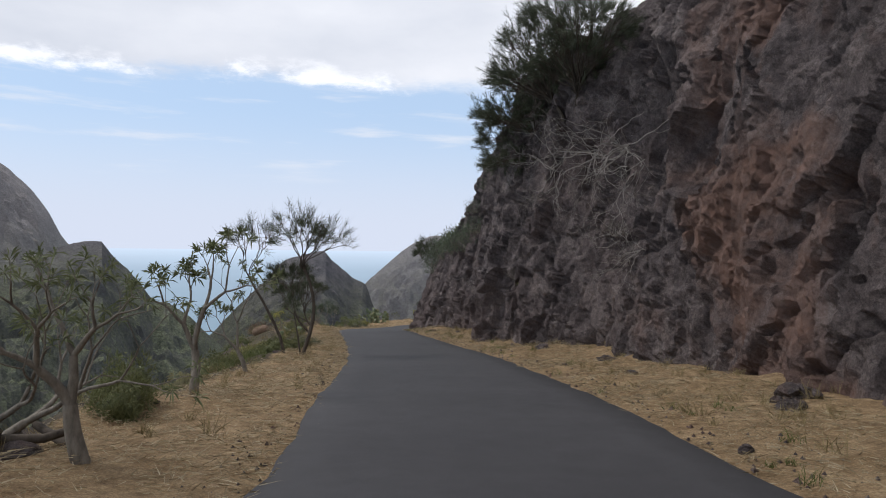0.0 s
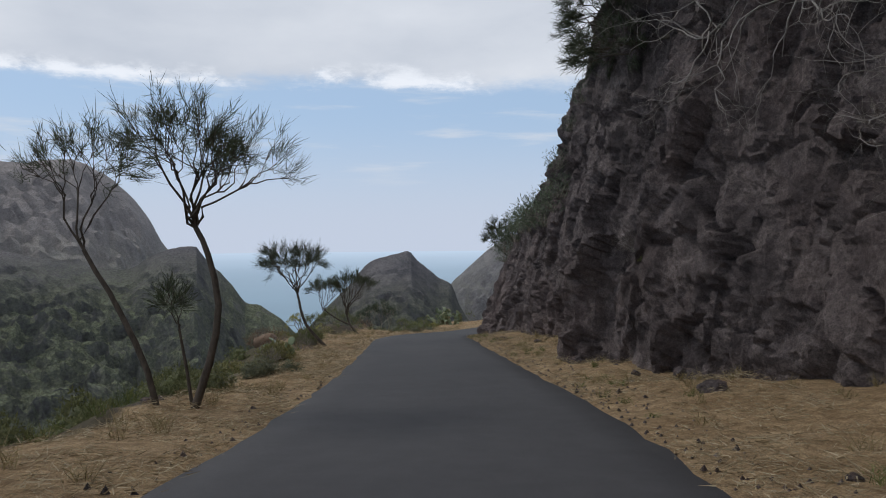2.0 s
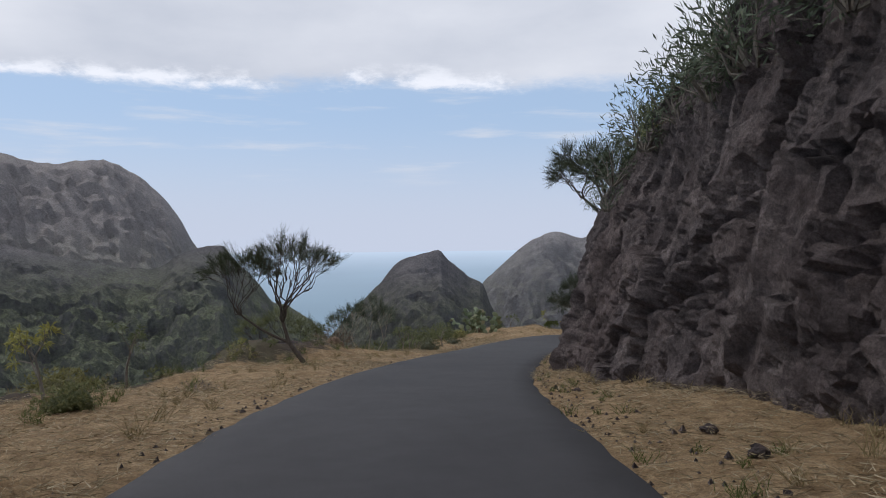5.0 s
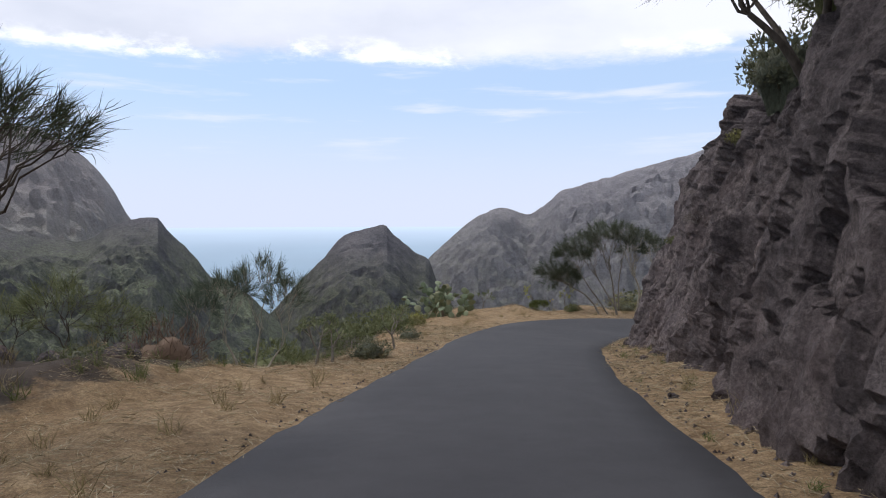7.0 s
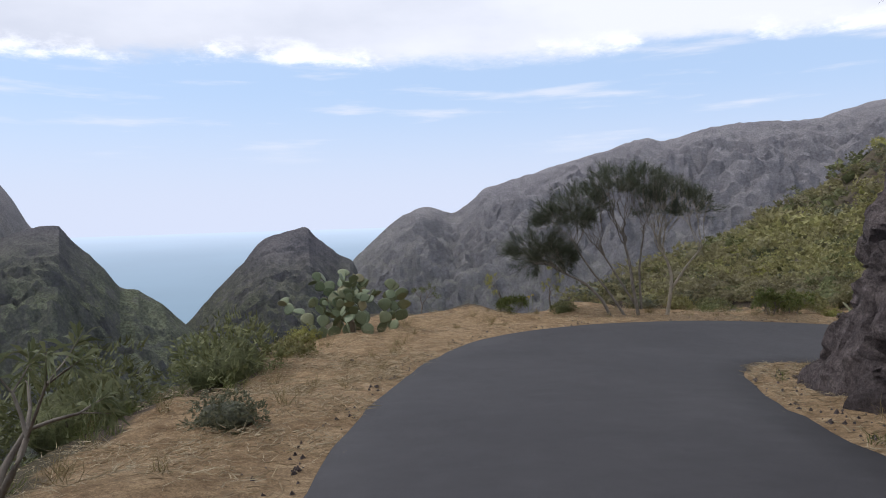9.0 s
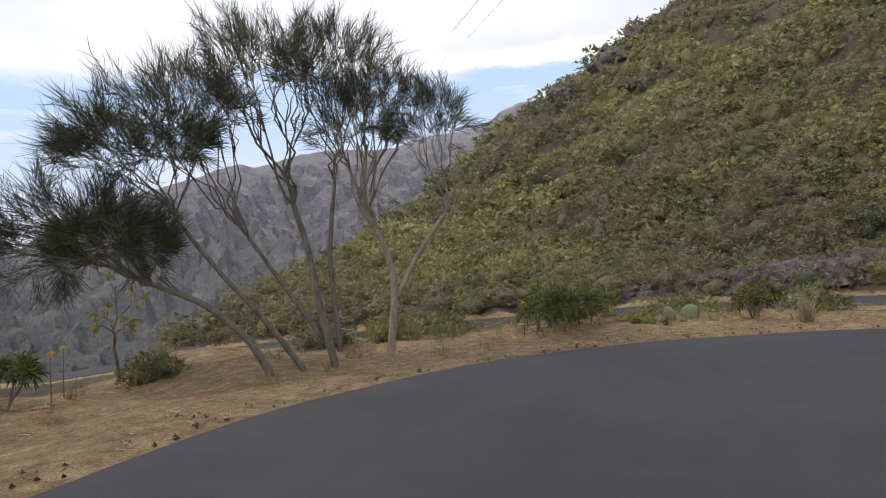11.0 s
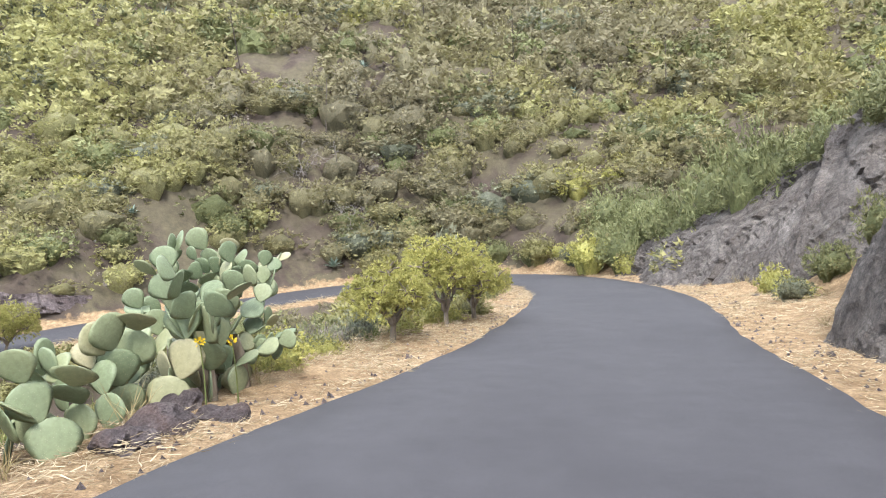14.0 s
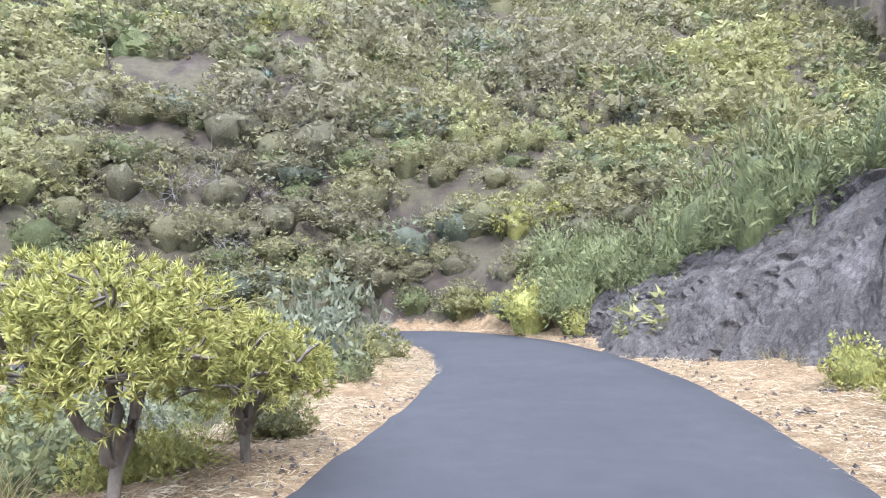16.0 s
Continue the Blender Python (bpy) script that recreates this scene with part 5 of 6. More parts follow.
BY_ROAD = [("green", -0.95, 37.9, 0.62, 1.2), ("grey", -0.4, 26.7, 0.45, 0.9), ("green", -0.7, 23.6, 0.6, 0.8), ("grey", 0.0, 27.8, 0.35, 0.9), ("olive", -0.9, 31.1, 0.6, 1.1), ("dry", -0.8, 29.5, 0.5, 1.0), ("broom", -2.5, 9.9, 0.5, 1.3),
           ("broom", -2.6, 10.6, 0.55, 1.3), ("green", -2.3, 20.5, 0.5, 1.0), ("broom", -1.9, 25.0, 0.6, 0.9), ("grey", -2.0, 29.3, 0.5, 0.9), ("broom", -2.3, 31.5, 0.7, 0.8),
           ("green", -1.25, 42.6, 0.5, 0.9), ("dry", -1.9, 37.5, 0.7, 0.9), ("reddish", -2.9, 40.2, 0.9, 0.8), ("yellow", -3.0, 35.4, 0.6, 0.9), ("grey", -1.9, 33.3, 0.5, 0.7), ("olive", -3.4, 46.5, 0.8, 0.8),
           ("dry", -0.9, 46.8, 0.5, 0.7), ("reddish", -0.3, 60.6, 0.9, 1.25), ("yellow", -2.6, 56.2, 0.4, 1.1), ("broom", -0.9, 63.0, 1.3, 1.3), ("broom", 0.9, 65.8, 1.2, 1.1), ("yellow", -1.6, 33.2, 0.5, 1.1), ("green", -1.2, 39.4, 0.55, 1.1), ("dry", -0.9, 36.4, 0.6, 1.0), ("grey", -0.5, 26.5, 0.4, 0.9), ("broom", -1.3, 24.0, 0.6, 1.0), ("olive", -1.9, 30.6, 0.7, 1.0), ("olive", -2.6, 28.0, 0.8, 1.0), ("green", -3.0, 24.6, 0.8, 0.9), ("broom", 1.4, 68.5, 1.1, 1.0), ("broom", 2.6, 71.5, 1.2, 1.0), ("broom", 4.0, 75.6, 1.3, 1.0), ("green", 0.6, 70.5, 1.1, 1.0),
           ("grey", 3.45, 63.3, 0.55, 0.9), ("grey", 4.6, 69.8, 0.5, 0.8), ("olive", 5.2, 77.6, 0.7, 0.9), ("yellow", 5.4, 80.4, 0.5, 0.8), ("dry", 2.9, 67.2, 0.6, 0.8), ("broom", -1.5, 66.5, 1.1, 1.1), ("green", -3.5, 64.5, 1.3, 1.1),
           ("green", 14.2, 85.4, 0.6, 0.8), ("olive", 18.6, 85.4, 0.7, 0.8), ("grey", 17.1, 85.3, 0.7, 0.7), ("green", 20.3, 86.1, 0.9, 0.8), ("olive", 22.8, 84.4, 0.9, 0.9), ("broom", 24.8, 83.2, 1.0, 0.8), ("yellow", 22.6, 82.7, 0.45, 0.8)]
IN_GULLY = [("grey", 40.8, 66.9, 1.35, 1.15), ("broom", 41.6, 67.6, 1.2, 1.2), ("green", 38.8, 68.3, 0.7, 1.0), ("olive", 43.0, 65.2, 0.9, 1.0), ("green", 31.4, 74.9, 0.55, 1.0), ("olive", 32.9, 74.4, 0.7, 1.0), ("green", 27.2, 81.2, 1.0, 0.9), ("olive", 29.5, 82.5, 1.2, 0.9), ("dry", 28.2, 79.5, 0.7, 0.9), ("olive", 33.0, 80.0, 1.3, 0.9), ("grey", 35.0, 76.6, 1.0, 0.9), ("broom", 37.5, 78.0, 1.3, 0.9), ("green", 32.0, 75.4, 0.9, 0.9),
            ("yellow", 30.9, 74.6, 0.6, 0.9), ("green", 32.4, 73.7, 0.5, 0.9), ("olive", 33.6, 73.7, 0.6, 0.9), ("grey", 32.0, 75.6, 0.8, 0.9), ("yellow", 31.9, 73.7, 0.35, 0.9), ("dry", 33.2, 73.1, 0.5, 0.9), ("green", 35.4, 72.6, 0.8, 0.9), ("olive", 36.6, 71.8, 0.9, 0.9), ("grey", 37.6, 70.0, 0.6, 0.9), ("green", 34.8, 74.6, 1.0, 0.9), ("olive", 36.5, 74.6, 1.1, 0.9), ("green", 39.5, 69.5, 0.9, 0.9), ("grey", 42.5, 67.0, 1.0, 0.9), ("olive", 45.0, 66.5, 1.0, 0.9), ("green", 47.5, 65.5, 1.0, 0.9), ("grey", 30.2, 76.0, 0.5, 0.9), ("yellow", 34.6, 71.9, 0.45, 0.9), ("dry", 34.0, 73.2, 0.8, 0.8), ("green", 35.6, 71.2, 0.9, 0.9), ("yellow", 35.2, 70.2, 0.5, 0.8), ("grey", 38.3, 70.4, 1.0, 1.0), ("green", 40.0, 66.6, 0.7, 0.9), ("olive", 41.5, 69.4, 1.1, 0.9),
            ("grey", 47.6, 64.0, 2.2, 1.5), ("yellow", 34.8, 70.6, 0.45, 1.2), ("yellow", 33.2, 71.9, 0.4, 1.0), ("grey", 33.4, 72.6, 0.5, 1.1), ("olive", 36.2, 69.0, 0.55, 1.0), ("grey", 46.5, 63.5, 1.2, 0.8), ("olive", 44.0, 64.2, 1.1, 0.9), ("grey", 40.5, 72.5, 1.2, 1.1), ("olive", 44.8, 79.5, 1.2, 0.9), ("green", 42.0, 84.0, 1.3, 0.8), ("dry", 46.0, 84.5, 1.0, 0.8),
            ("green", 38.0, 86.0, 1.3, 0.8), ("olive", 34.0, 87.0, 1.4, 0.8), ("broom", 43.3, 90.6, 1.4, 1.0), ("olive", 30.0, 89.5, 1.4, 0.8), ("dry", 41.0, 95.0, 1.3, 0.9), ("green", 36.0, 96.0, 1.4, 0.9), ("olive", 45.6, 74.8, 1.0, 0.8)]


def bank_z(x, y):
    """Height of the rock bank, or of the ground where that is higher."""
    line, back, zf, H, LE, LT, KN = BANK
    d = np.hypot(line[:, 0] - x, line[:, 1] - y)
    i = int(d.argmin())
    b = float((x - line[i, 0]) * back[i, 0] + (y - line[i, 1]) * back[i, 1])
    h = b / LE[i] if b < LE[i] * KN[i] else KN[i] + (b - LE[i] * KN[i]) / LT[i]
    return max(ground_z(x, y), float(zf[i] + min(max(h, 0), H[i])) - 0.15)


BANK = BANK[1]
ON_BANK = [("yellow", 34.3, 61.5, 0.65, 1.2), ("green", 33.2, 60.9, 0.75, 1.1), ("green", 30.9, 62.4, 0.8, 1.2), ("broom", 38.8, 56.8, 1.9, 1.6), ("broom", 41.2, 55.6, 2.0, 1.6),
           ("broom", 43.2, 54.8, 2.0, 1.5), ("broom", 45.6, 54.4, 1.6, 1.3), ("broom", 48.2, 52.9, 1.8, 1.3), ("green", 50.4, 53.8, 1.1, 1.0), ("broom", 51.8, 52.0, 2.0, 1.2),
           ("broom", 43.6, 55.0, 1.1, 1.2), ("yellow", 49.2, 55.6, 1.3, 1.1), ("broom", 47.0, 55.0, 1.9, 1.4), ("yellow", 46.2, 55.6, 1.0, 0.9), ("green", 44.2, 54.6, 1.5, 1.0),
           ("broom", 42.0, 54.3, 1.7, 1.0), ("dry", 50.4, 60.9, 0.75, 1.1), ("broom", 40.0, 56.0, 1.5, 1.1), ("broom", 38.0, 56.6, 1.6, 1.2), ("broom", 35.8, 57.0, 1.5, 1.2),
           ("green", 33.4, 57.8, 1.5, 1.0), ("green", 30.0, 61.6, 0.7, 0.9), ("yellow", 33.2, 62.2, 0.5, 0.9), ("yellow", 49.0, 54.0, 1.0, 0.8), ("olive", 29.0, 60.4, 1.3, 1.0),
           ("broom", 40.5, 52.0, 1.8, 1.1), ("olive", 37.0, 53.4, 1.8, 1.0), ("green", 47.4, 52.4, 1.4, 1.0), ("grey", 51.3, 54.9, 0.9, 0.9), ("olive", 54.0, 55.2, 1.2, 0.9),
           ("green", 56.6, 56.0, 1.2, 0.9), ("broom", 58.9, 58.4, 1.3, 0.9), ("olive", 60.3, 61.4, 1.2, 0.9), ("broom", 43.4, 52.0, 1.8, 1.1), ("broom", 41.4, 56.6, 1.0, 1.0),
           ("green", 31.2, 60.4, 0.9, 1.0), ("grey", 32.6, 63.1, 0.5, 0.9), ("broom", 33.0, 55.8, 1.7, 1.2), ("broom", 35.0, 54.8, 1.8, 1.2)]
for n, (kind, x, y, size, tall) in enumerate(BY_ROAD):
    place_bush(kind, x, y, size, tall, n * 67, which=n, group="verge shrubs", where="beside the straw verge")
for n, (kind, x, y, size, tall) in enumerate(IN_GULLY):
    place_bush(kind, x, y, size, tall, n * 71, which=n, group="gully shrubs", where="in the gully below the road")
for n, (kind, x, y, size, tall) in enumerate(ON_BANK):
    place_bush(kind, x, y, size, tall, n * 53, z=bank_z(x, y), which=n, group="bank shrubs", where="above the rock bank")


def cliff_point(y, h, out=0.0):
    """A place on the rock cutting: abreast of y, h metres over its foot."""
    line, back, zf, H, LE, LT, KN = CLIFF
    i = int(np.argmin(np.abs(line[:, 1] - y) + (line[:, 0] > 14) * 50))
    away = LE[i] * min(h, KN[i]) + LT[i] * max(h - KN[i], 0) - out
    return float(line[i, 0] + back[i, 0] * away), float(line[i, 1] + back[i, 1] * away), float(zf[i] + h)


CLIFF = CLIFF[1]
for n, (kind, y, h, size, tall) in enumerate([("grey", 59.5, 5.2, 0.9, 1.2), ("broom", 57.6, 5.8, 1.0, 1.3), ("grey", 55.8, 6.2, 1.1, 1.3), ("broom", 53.6, 6.4, 1.2, 1.3), ("grey", 51.5, 6.8, 1.1, 1.3), ("broom", 49.5, 7.2, 1.2, 1.3), ("olive", 48.0, 5.2, 0.7, 0.8), ("grey", 47.2, 7.8, 1.2, 1.3), ("broom", 45.0, 8.4, 1.2, 1.2), ("grey", 42.5, 9.2, 1.0, 1.2), ("broom", 40.0, 10.2, 1.0, 1.2), ("grey", 34.0, 10.6, 0.8, 1.0),
                                              ("dry", 66.8, 4.4, 0.5, 0.8), ("green", 67.5, 3.2, 0.35, 0.7), ("dry", 64.8, 3.4, 0.4, 0.8), ("olive", 62.0, 4.8, 0.4, 0.7), ("dry", 26.5, 2.5, 0.5, 0.9), ("green", 25.8, 2.2, 0.3, 0.7), ("dry", 20.0, 3.4, 0.5, 0.9), ("green", 35.4, 2.0, 0.35, 0.8)]):
    x, yy, z = cliff_point(y, h, 0.3)
    place_bush(kind, x, yy, size, tall, n * 41, z=z - 0.1, which=n, group="cliff shrubs", where="rooted in the rock cutting")
# the big broom hanging over the cutting, and another farther on
cx, cy, cz = cliff_point(25.0, 7.4, 0.1)
broom_tree("broom_tree", (cx, cy, cz), [([(0.3, 0, -0.5), (-0.1, 0.8, 0.3), (-0.4, 1.6, 0.5)], 0.10), ([(0.3, 0, -0.5), (0.0, -0.2, 0.8), (-0.2, 0.3, 1.4)], 0.10), ([(0.4, 0.6, -0.4), (-0.2, 1.8, 0.1), (-0.5, 2.8, 0.2)], 0.09),
                                        ([(0.5, -0.6, -0.4), (0.2, -1.0, 0.8), (0.1, -1.4, 1.4)], 0.08), ([(0.2, 0.4, -0.5), (-0.3, 1.2, -0.5), (-0.6, 2.0, -0.5)], 0.08)],
           [(0, (-1.1, 2.2, 1.0), 1.5, 1.3), (1, (-0.9, 0.6, 2.3), 1.6, 1.3), (2, (-1.2, 3.8, 0.4), 1.3, 1.2), (3, (-0.4, -1.6, 2.5), 1.6, 1.3), (1, (-1.0, 0.2, 3.7), 1.5, 1.3), (3, (-0.7, -2.0, 4.0), 1.6, 1.4), (4, (-1.4, 2.6, -0.6), 1.1, 1.0), (3, (-0.3, -3.4, 3.2), 1.6, 1.4), (1, (-1.2, 1.6, 2.6), 1.5, 1.3), (0, (-1.5, 3.0, 1.4), 1.3, 1.2)],
           "large grey-green broom overhanging the rock cutting", 120, tips=62, per_tip=34, twig=0.30, width=0.010, twigs=TWIG_MID, under=0.35)
broom_tree("broom_tree", (9.45, 56.4, -2.4), [([(0.2, 0, -0.4), (-0.3, 0.0, 0.3), (-0.7, 0.1, 0.7)], 0.07), ([(0.2, 0, -0.4), (0.0, -0.5, 0.5), (-0.3, -1.0, 0.9)], 0.07), ([(0.2, 0, -0.4), (0.1, 0.7, 0.6), (0.0, 1.2, 1.2)], 0.06)],
           [(0, (-0.9, 0.2, 1.5), 1.2, 1.0), (1, (-0.5, -1.3, 1.6), 1.2, 1.0), (2, (-0.4, 1.6, 2.1), 1.3, 1.0)],
           "broom tree leaning out from the top of the rock cutting", 121, per_tip=30, tips=56, under=0.3, twig=0.34)
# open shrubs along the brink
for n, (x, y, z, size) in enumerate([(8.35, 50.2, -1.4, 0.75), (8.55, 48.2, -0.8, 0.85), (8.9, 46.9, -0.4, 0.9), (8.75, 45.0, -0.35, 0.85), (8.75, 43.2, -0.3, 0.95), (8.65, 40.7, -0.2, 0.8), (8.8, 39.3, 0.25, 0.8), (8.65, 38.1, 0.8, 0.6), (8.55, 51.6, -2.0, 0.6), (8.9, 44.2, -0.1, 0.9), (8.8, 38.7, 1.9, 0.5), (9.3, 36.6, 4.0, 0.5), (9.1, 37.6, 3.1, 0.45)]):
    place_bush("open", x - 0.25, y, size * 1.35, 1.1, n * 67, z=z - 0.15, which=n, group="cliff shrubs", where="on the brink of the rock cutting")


def dead_tangle(name, at, size, label, seed, roots=7, droop=0.35, toward=(-1, 0, 0)):
    """A tangle of bare bleached branches."""
    rng = np.random.default_rng(seed)
    top = thing(name, at, label, "dead branches")
    tips, w = [], Geo()
    for _ in range(roots):
        d = np.array(toward, float) * rng.uniform(0.4, 1.2) + rng.normal(size=3) * (0.5, 0.9, 0.4) - np.array([0, 0, droop * rng.uniform(-0.4, 1.2)])
        grow(rng, rng.normal(size=3) * 0.12, d, size * rng.uniform(0.6, 1.1), 0.018 * size, 4, w, tips, 0.65, 2, -0.10, shrink=0.72, wiggle=0.28, sides=5)
    part("branch", w.mesh("branch", DEADWOOD, True), top)
    return top


for y, h, size, sd, roots, droop in ((20.2, 6.0, 1.25, 501, 11, 0.35), (22.6, 6.4, 1.25, 502, 11, 0.2), (18.2, 5.0, 0.9, 503, 6, 0.9), (24.5, 6.4, 1.1, 504, 9, 0.3), (16.8, 2.6, 0.6, 505, 6, 0.4), (37.2, 2.4, 0.4, 506, 4, 0.4), (19.0, 3.2, 0.6, 507, 6, 0.5)):
    dead_tangle("dead_branches", cliff_point(y, h, 0.4), size, "bleached bare branches hanging from the rock cutting", sd, roots, droop, toward=(-0.8, 0.35, 0))

# ---------------------------------------------------------------- prickly pears


def pad_mesh():
    n, m = 9, 4
    v, q = [], []
    for i in range(n + 1):
        a = math.pi * i / n
        h = (1 - math.cos(a)) / 2
        w = math.sin(a) ** 0.85 * (0.30 + 0.22 * math.sin(h * math.pi * 0.9)) * (0.75 + 0.5 * h)
        for k in range(m * 2):
            b = 2 * math.pi * k / (m * 2)
            v.append((math.cos(b) * w, math.sin(b) * w * 0.10 + 0.02 * math.sin(h * 3), h))
    for i in range(n):
        for k in range(m * 2):
            q.append((i * 2 * m + k, i * 2 * m + (k + 1) % (2 * m), (i + 1) * 2 * m + (k + 1) % (2 * m), (i + 1) * 2 * m + k))
    return mesh_of("pad", v, np.array(q), PAD, True)


PAD_MESH = pad_mesh()
TRUNK_PAD = bark_material("corky_stem", (0.10, 0.075, 0.05), (0.26, 0.21, 0.15), 9.0)


def prickly_pear(at, roots, label, seed):
    """A clump of flat jointed pads. roots: x, y, number of joints above each other."""
    rng = np.random.default_rng(seed)
    top = thing("prickly_pear", at, label, "cactus")
    made = 0

    def grow_pad(m, level, size):
        nonlocal made
        ob = part("pad", PAD_MESH, top)
        ob.matrix_basis = m @ Matrix.Diagonal((size, size, size, 1))
        made += 1
        if level <= 0 or made > 190:
            return
        for k in range(int(rng.choice([1, 1, 2, 2]))):
            a = rng.uniform(-0.95, 0.95)
            up = m @ Matrix.Translation((math.sin(a) * size * 0.42, 0, size * (0.55 + 0.42 * math.cos(a)))) @ Euler((rng.normal() * 0.35, a * 0.75 + rng.normal() * 0.15, rng.normal() * 0.8)).to_matrix().to_4x4()
            w = up.to_3x3() @ Vector((0, 0, 1))
            if w.z < 0.05:
                continue
            grow_pad(up, level - 1, size * rng.uniform(0.8, 1.02))

    for x, y, level in roots:
        z = ground_z(at[0] + x, at[1] + y) - at[2]
        if level >= 5:
            # old pads grow corky and merge into a stem
            w = Geo()
            p = np.array([(x, y, z - 0.1), (x + 0.03, y, z + 0.25), (x + rng.normal() * 0.08, y + rng.normal() * 0.08, z + 0.55)])
            w.tube(p, [0.10, 0.085, 0.07], 8)
            part("stem", w.mesh("stem", TRUNK_PAD, True), top, "brown corky stem")
        grow_pad(pose(x, y, z - 0.06, rng.normal() * 14, rng.normal() * 16, rng.uniform(0, 360)), level, rng.uniform(0.33, 0.41))
    return top


prickly_pear((6.9, 81.4, ground_z(6.9, 81.4)), [(-1.2, 0.2, 4), (-0.7, -0.3, 4), (-0.2, 0.3, 5), (0.2, -0.4, 4), (0.6, 0.2, 4), (0.9, 0.7, 3), (-0.6, 0.9, 5), (0.1, 1.1, 4), (-1.0, -0.9, 3), (0.8, -0.3, 3), (-0.3, -0.9, 3)],
             "large clump of grey-green prickly pear at the outside of the bend", 601)
prickly_pear((28.9, 76.4, ground_z(28.9, 76.4)), [(-0.9, 1.0, 1), (-0.5, 0.8, 1), (-0.3, 0.3, 2), (0.0, 0.6, 2), (0.3, 0.0, 2), (0.5, -0.5, 4), (0.9, -0.6, 6), (1.1, -0.9, 6), (1.3, -0.6, 5), (0.8, -1.1, 3), (0.2, -0.3, 2), (0.7, 0.1, 3), (-0.7, 0.5, 2), (-0.1, 0.1, 2), (0.6, -0.8, 5), (1.0, -1.2, 5), (1.2, -1.0, 6)],
             "tall clump of prickly pear at the straw verge", 602)
prickly_pear((-0.9, 32.6, ground_z(-0.9, 32.6)), [(0, 0, 2), (-0.3, 0.2, 2), (0.25, 0.1, 1), (-0.1, -0.25, 1)], "small dark prickly pear below the verge", 604)
prickly_pear((22.9, 82.2, ground_z(22.9, 82.2)), [(0, 0, 1), (0.5, -0.2, 0)], "small young prickly pear at the verge", 603)


# ---------------------------------------------------------------- agaves, flower stalks, posts


def agave_mesh(seed, n=20):
    rng = np.random.default_rng(seed)
    g = Geo()
    for k in range(n):
        th, el = k * 2.4, 0.25 + 1.1 * (k / n) + rng.normal() * 0.06
        L, W = rng.uniform(0.75, 1.05), rng.uniform(0.10, 0.14)
        out, side = np.array([np.cos(th), np.sin(th), 0]), np.array([-np.sin(th), np.cos(th), 0])
        rows = []
        for u in np.linspace(0, 1, 6):
            c = out * L * u * np.cos(el) + np.array([0, 0, L * (u * np.sin(el) - 0.25 * u * u * np.cos(el))])
            w = W * (0.75 + 0.6 * u - 1.34 * u * u)
            up = np.array([0, 0, 1]) * np.cos(el) - out * np.sin(el)
            rows += [c - side * w + up * w * 0.35, c - up * 0.02 * (1 - u), c + side * w + up * w * 0.35, c + up * 0.03 * (1 - u)]
        q = [(4 * i + k2, 4 * i + (k2 + 1) % 4, 4 * i + 4 + (k2 + 1) % 4, 4 * i + 4 + k2) for i in range(5) for k2 in range(4)]
        g.add(rows, q)
    return g.mesh("rosette", AGAVE)


AG = [agave_mesh(700), agave_mesh(701, 15)]


def hill_z(x, y):
    return ground_z(x, y)


rng = np.random.default_rng(71)
spots = [(79, 52.3, 1.1), (78.4, 53.2, 1.0), (77.6, 52.6, 0.9), (59.8, 61.6, 0.8), (60.3, 64.4, 0.8), (62.1, 88.1, 1.1), (61.0, 90.4, 0.9), (66.0, 97.0, 1.0), (67.4, 96.2, 1.1), (63.9, 89.6, 1.0), (64.5, 69.0, 0.8), (70.5, 78.0, 0.9), (57.0, 86.0, 0.9),
         (72.0, 104.0, 1.1), (73.0, 103.0, 1.2), (70.0, 112.0, 1.3), (76.0, 90.0, 1.0), (83.0, 70.0, 1.1), (64.0, 45.0, 0.9), (71.0, 58.0, 0.9), (56.0, 93.0, 1.0), (88.0, 84.0, 1.3), (54.5, 101.0, 1.1), (61.0, 74.4, 0.6), (92.0, 118.0, 1.5), (84.0, 110.0, 1.4)]
for n, (x, y, size) in enumerate(spots):
    t = thing("agave", (x, y, hill_z(x, y) + 0.3), "blue-grey agave rosette among the scrub", "agave", "hillside agaves", turn=n * 77, size=size)
    part("rosette", AG[n % 2], t)
STALKS = [(57.5, 82.1, 4.2, 8, 0), (60.8, 39.2, 4.5, 2, 1), (66.5, 62.5, 4.2, 14, 2), (71.5, 66.5, 4.6, -22, 3), (76.5, 50.4, 3.6, -6, 4), (58.2, 88.0, 3.6, -8, 5), (64.6, 62.3, 2.4, -42, 6), (59.8, 76.0, 3.2, 70, 7), (66.0, 71.0, 3.0, 72, 8), (70.0, 46.0, 3.2, -20, 9)]
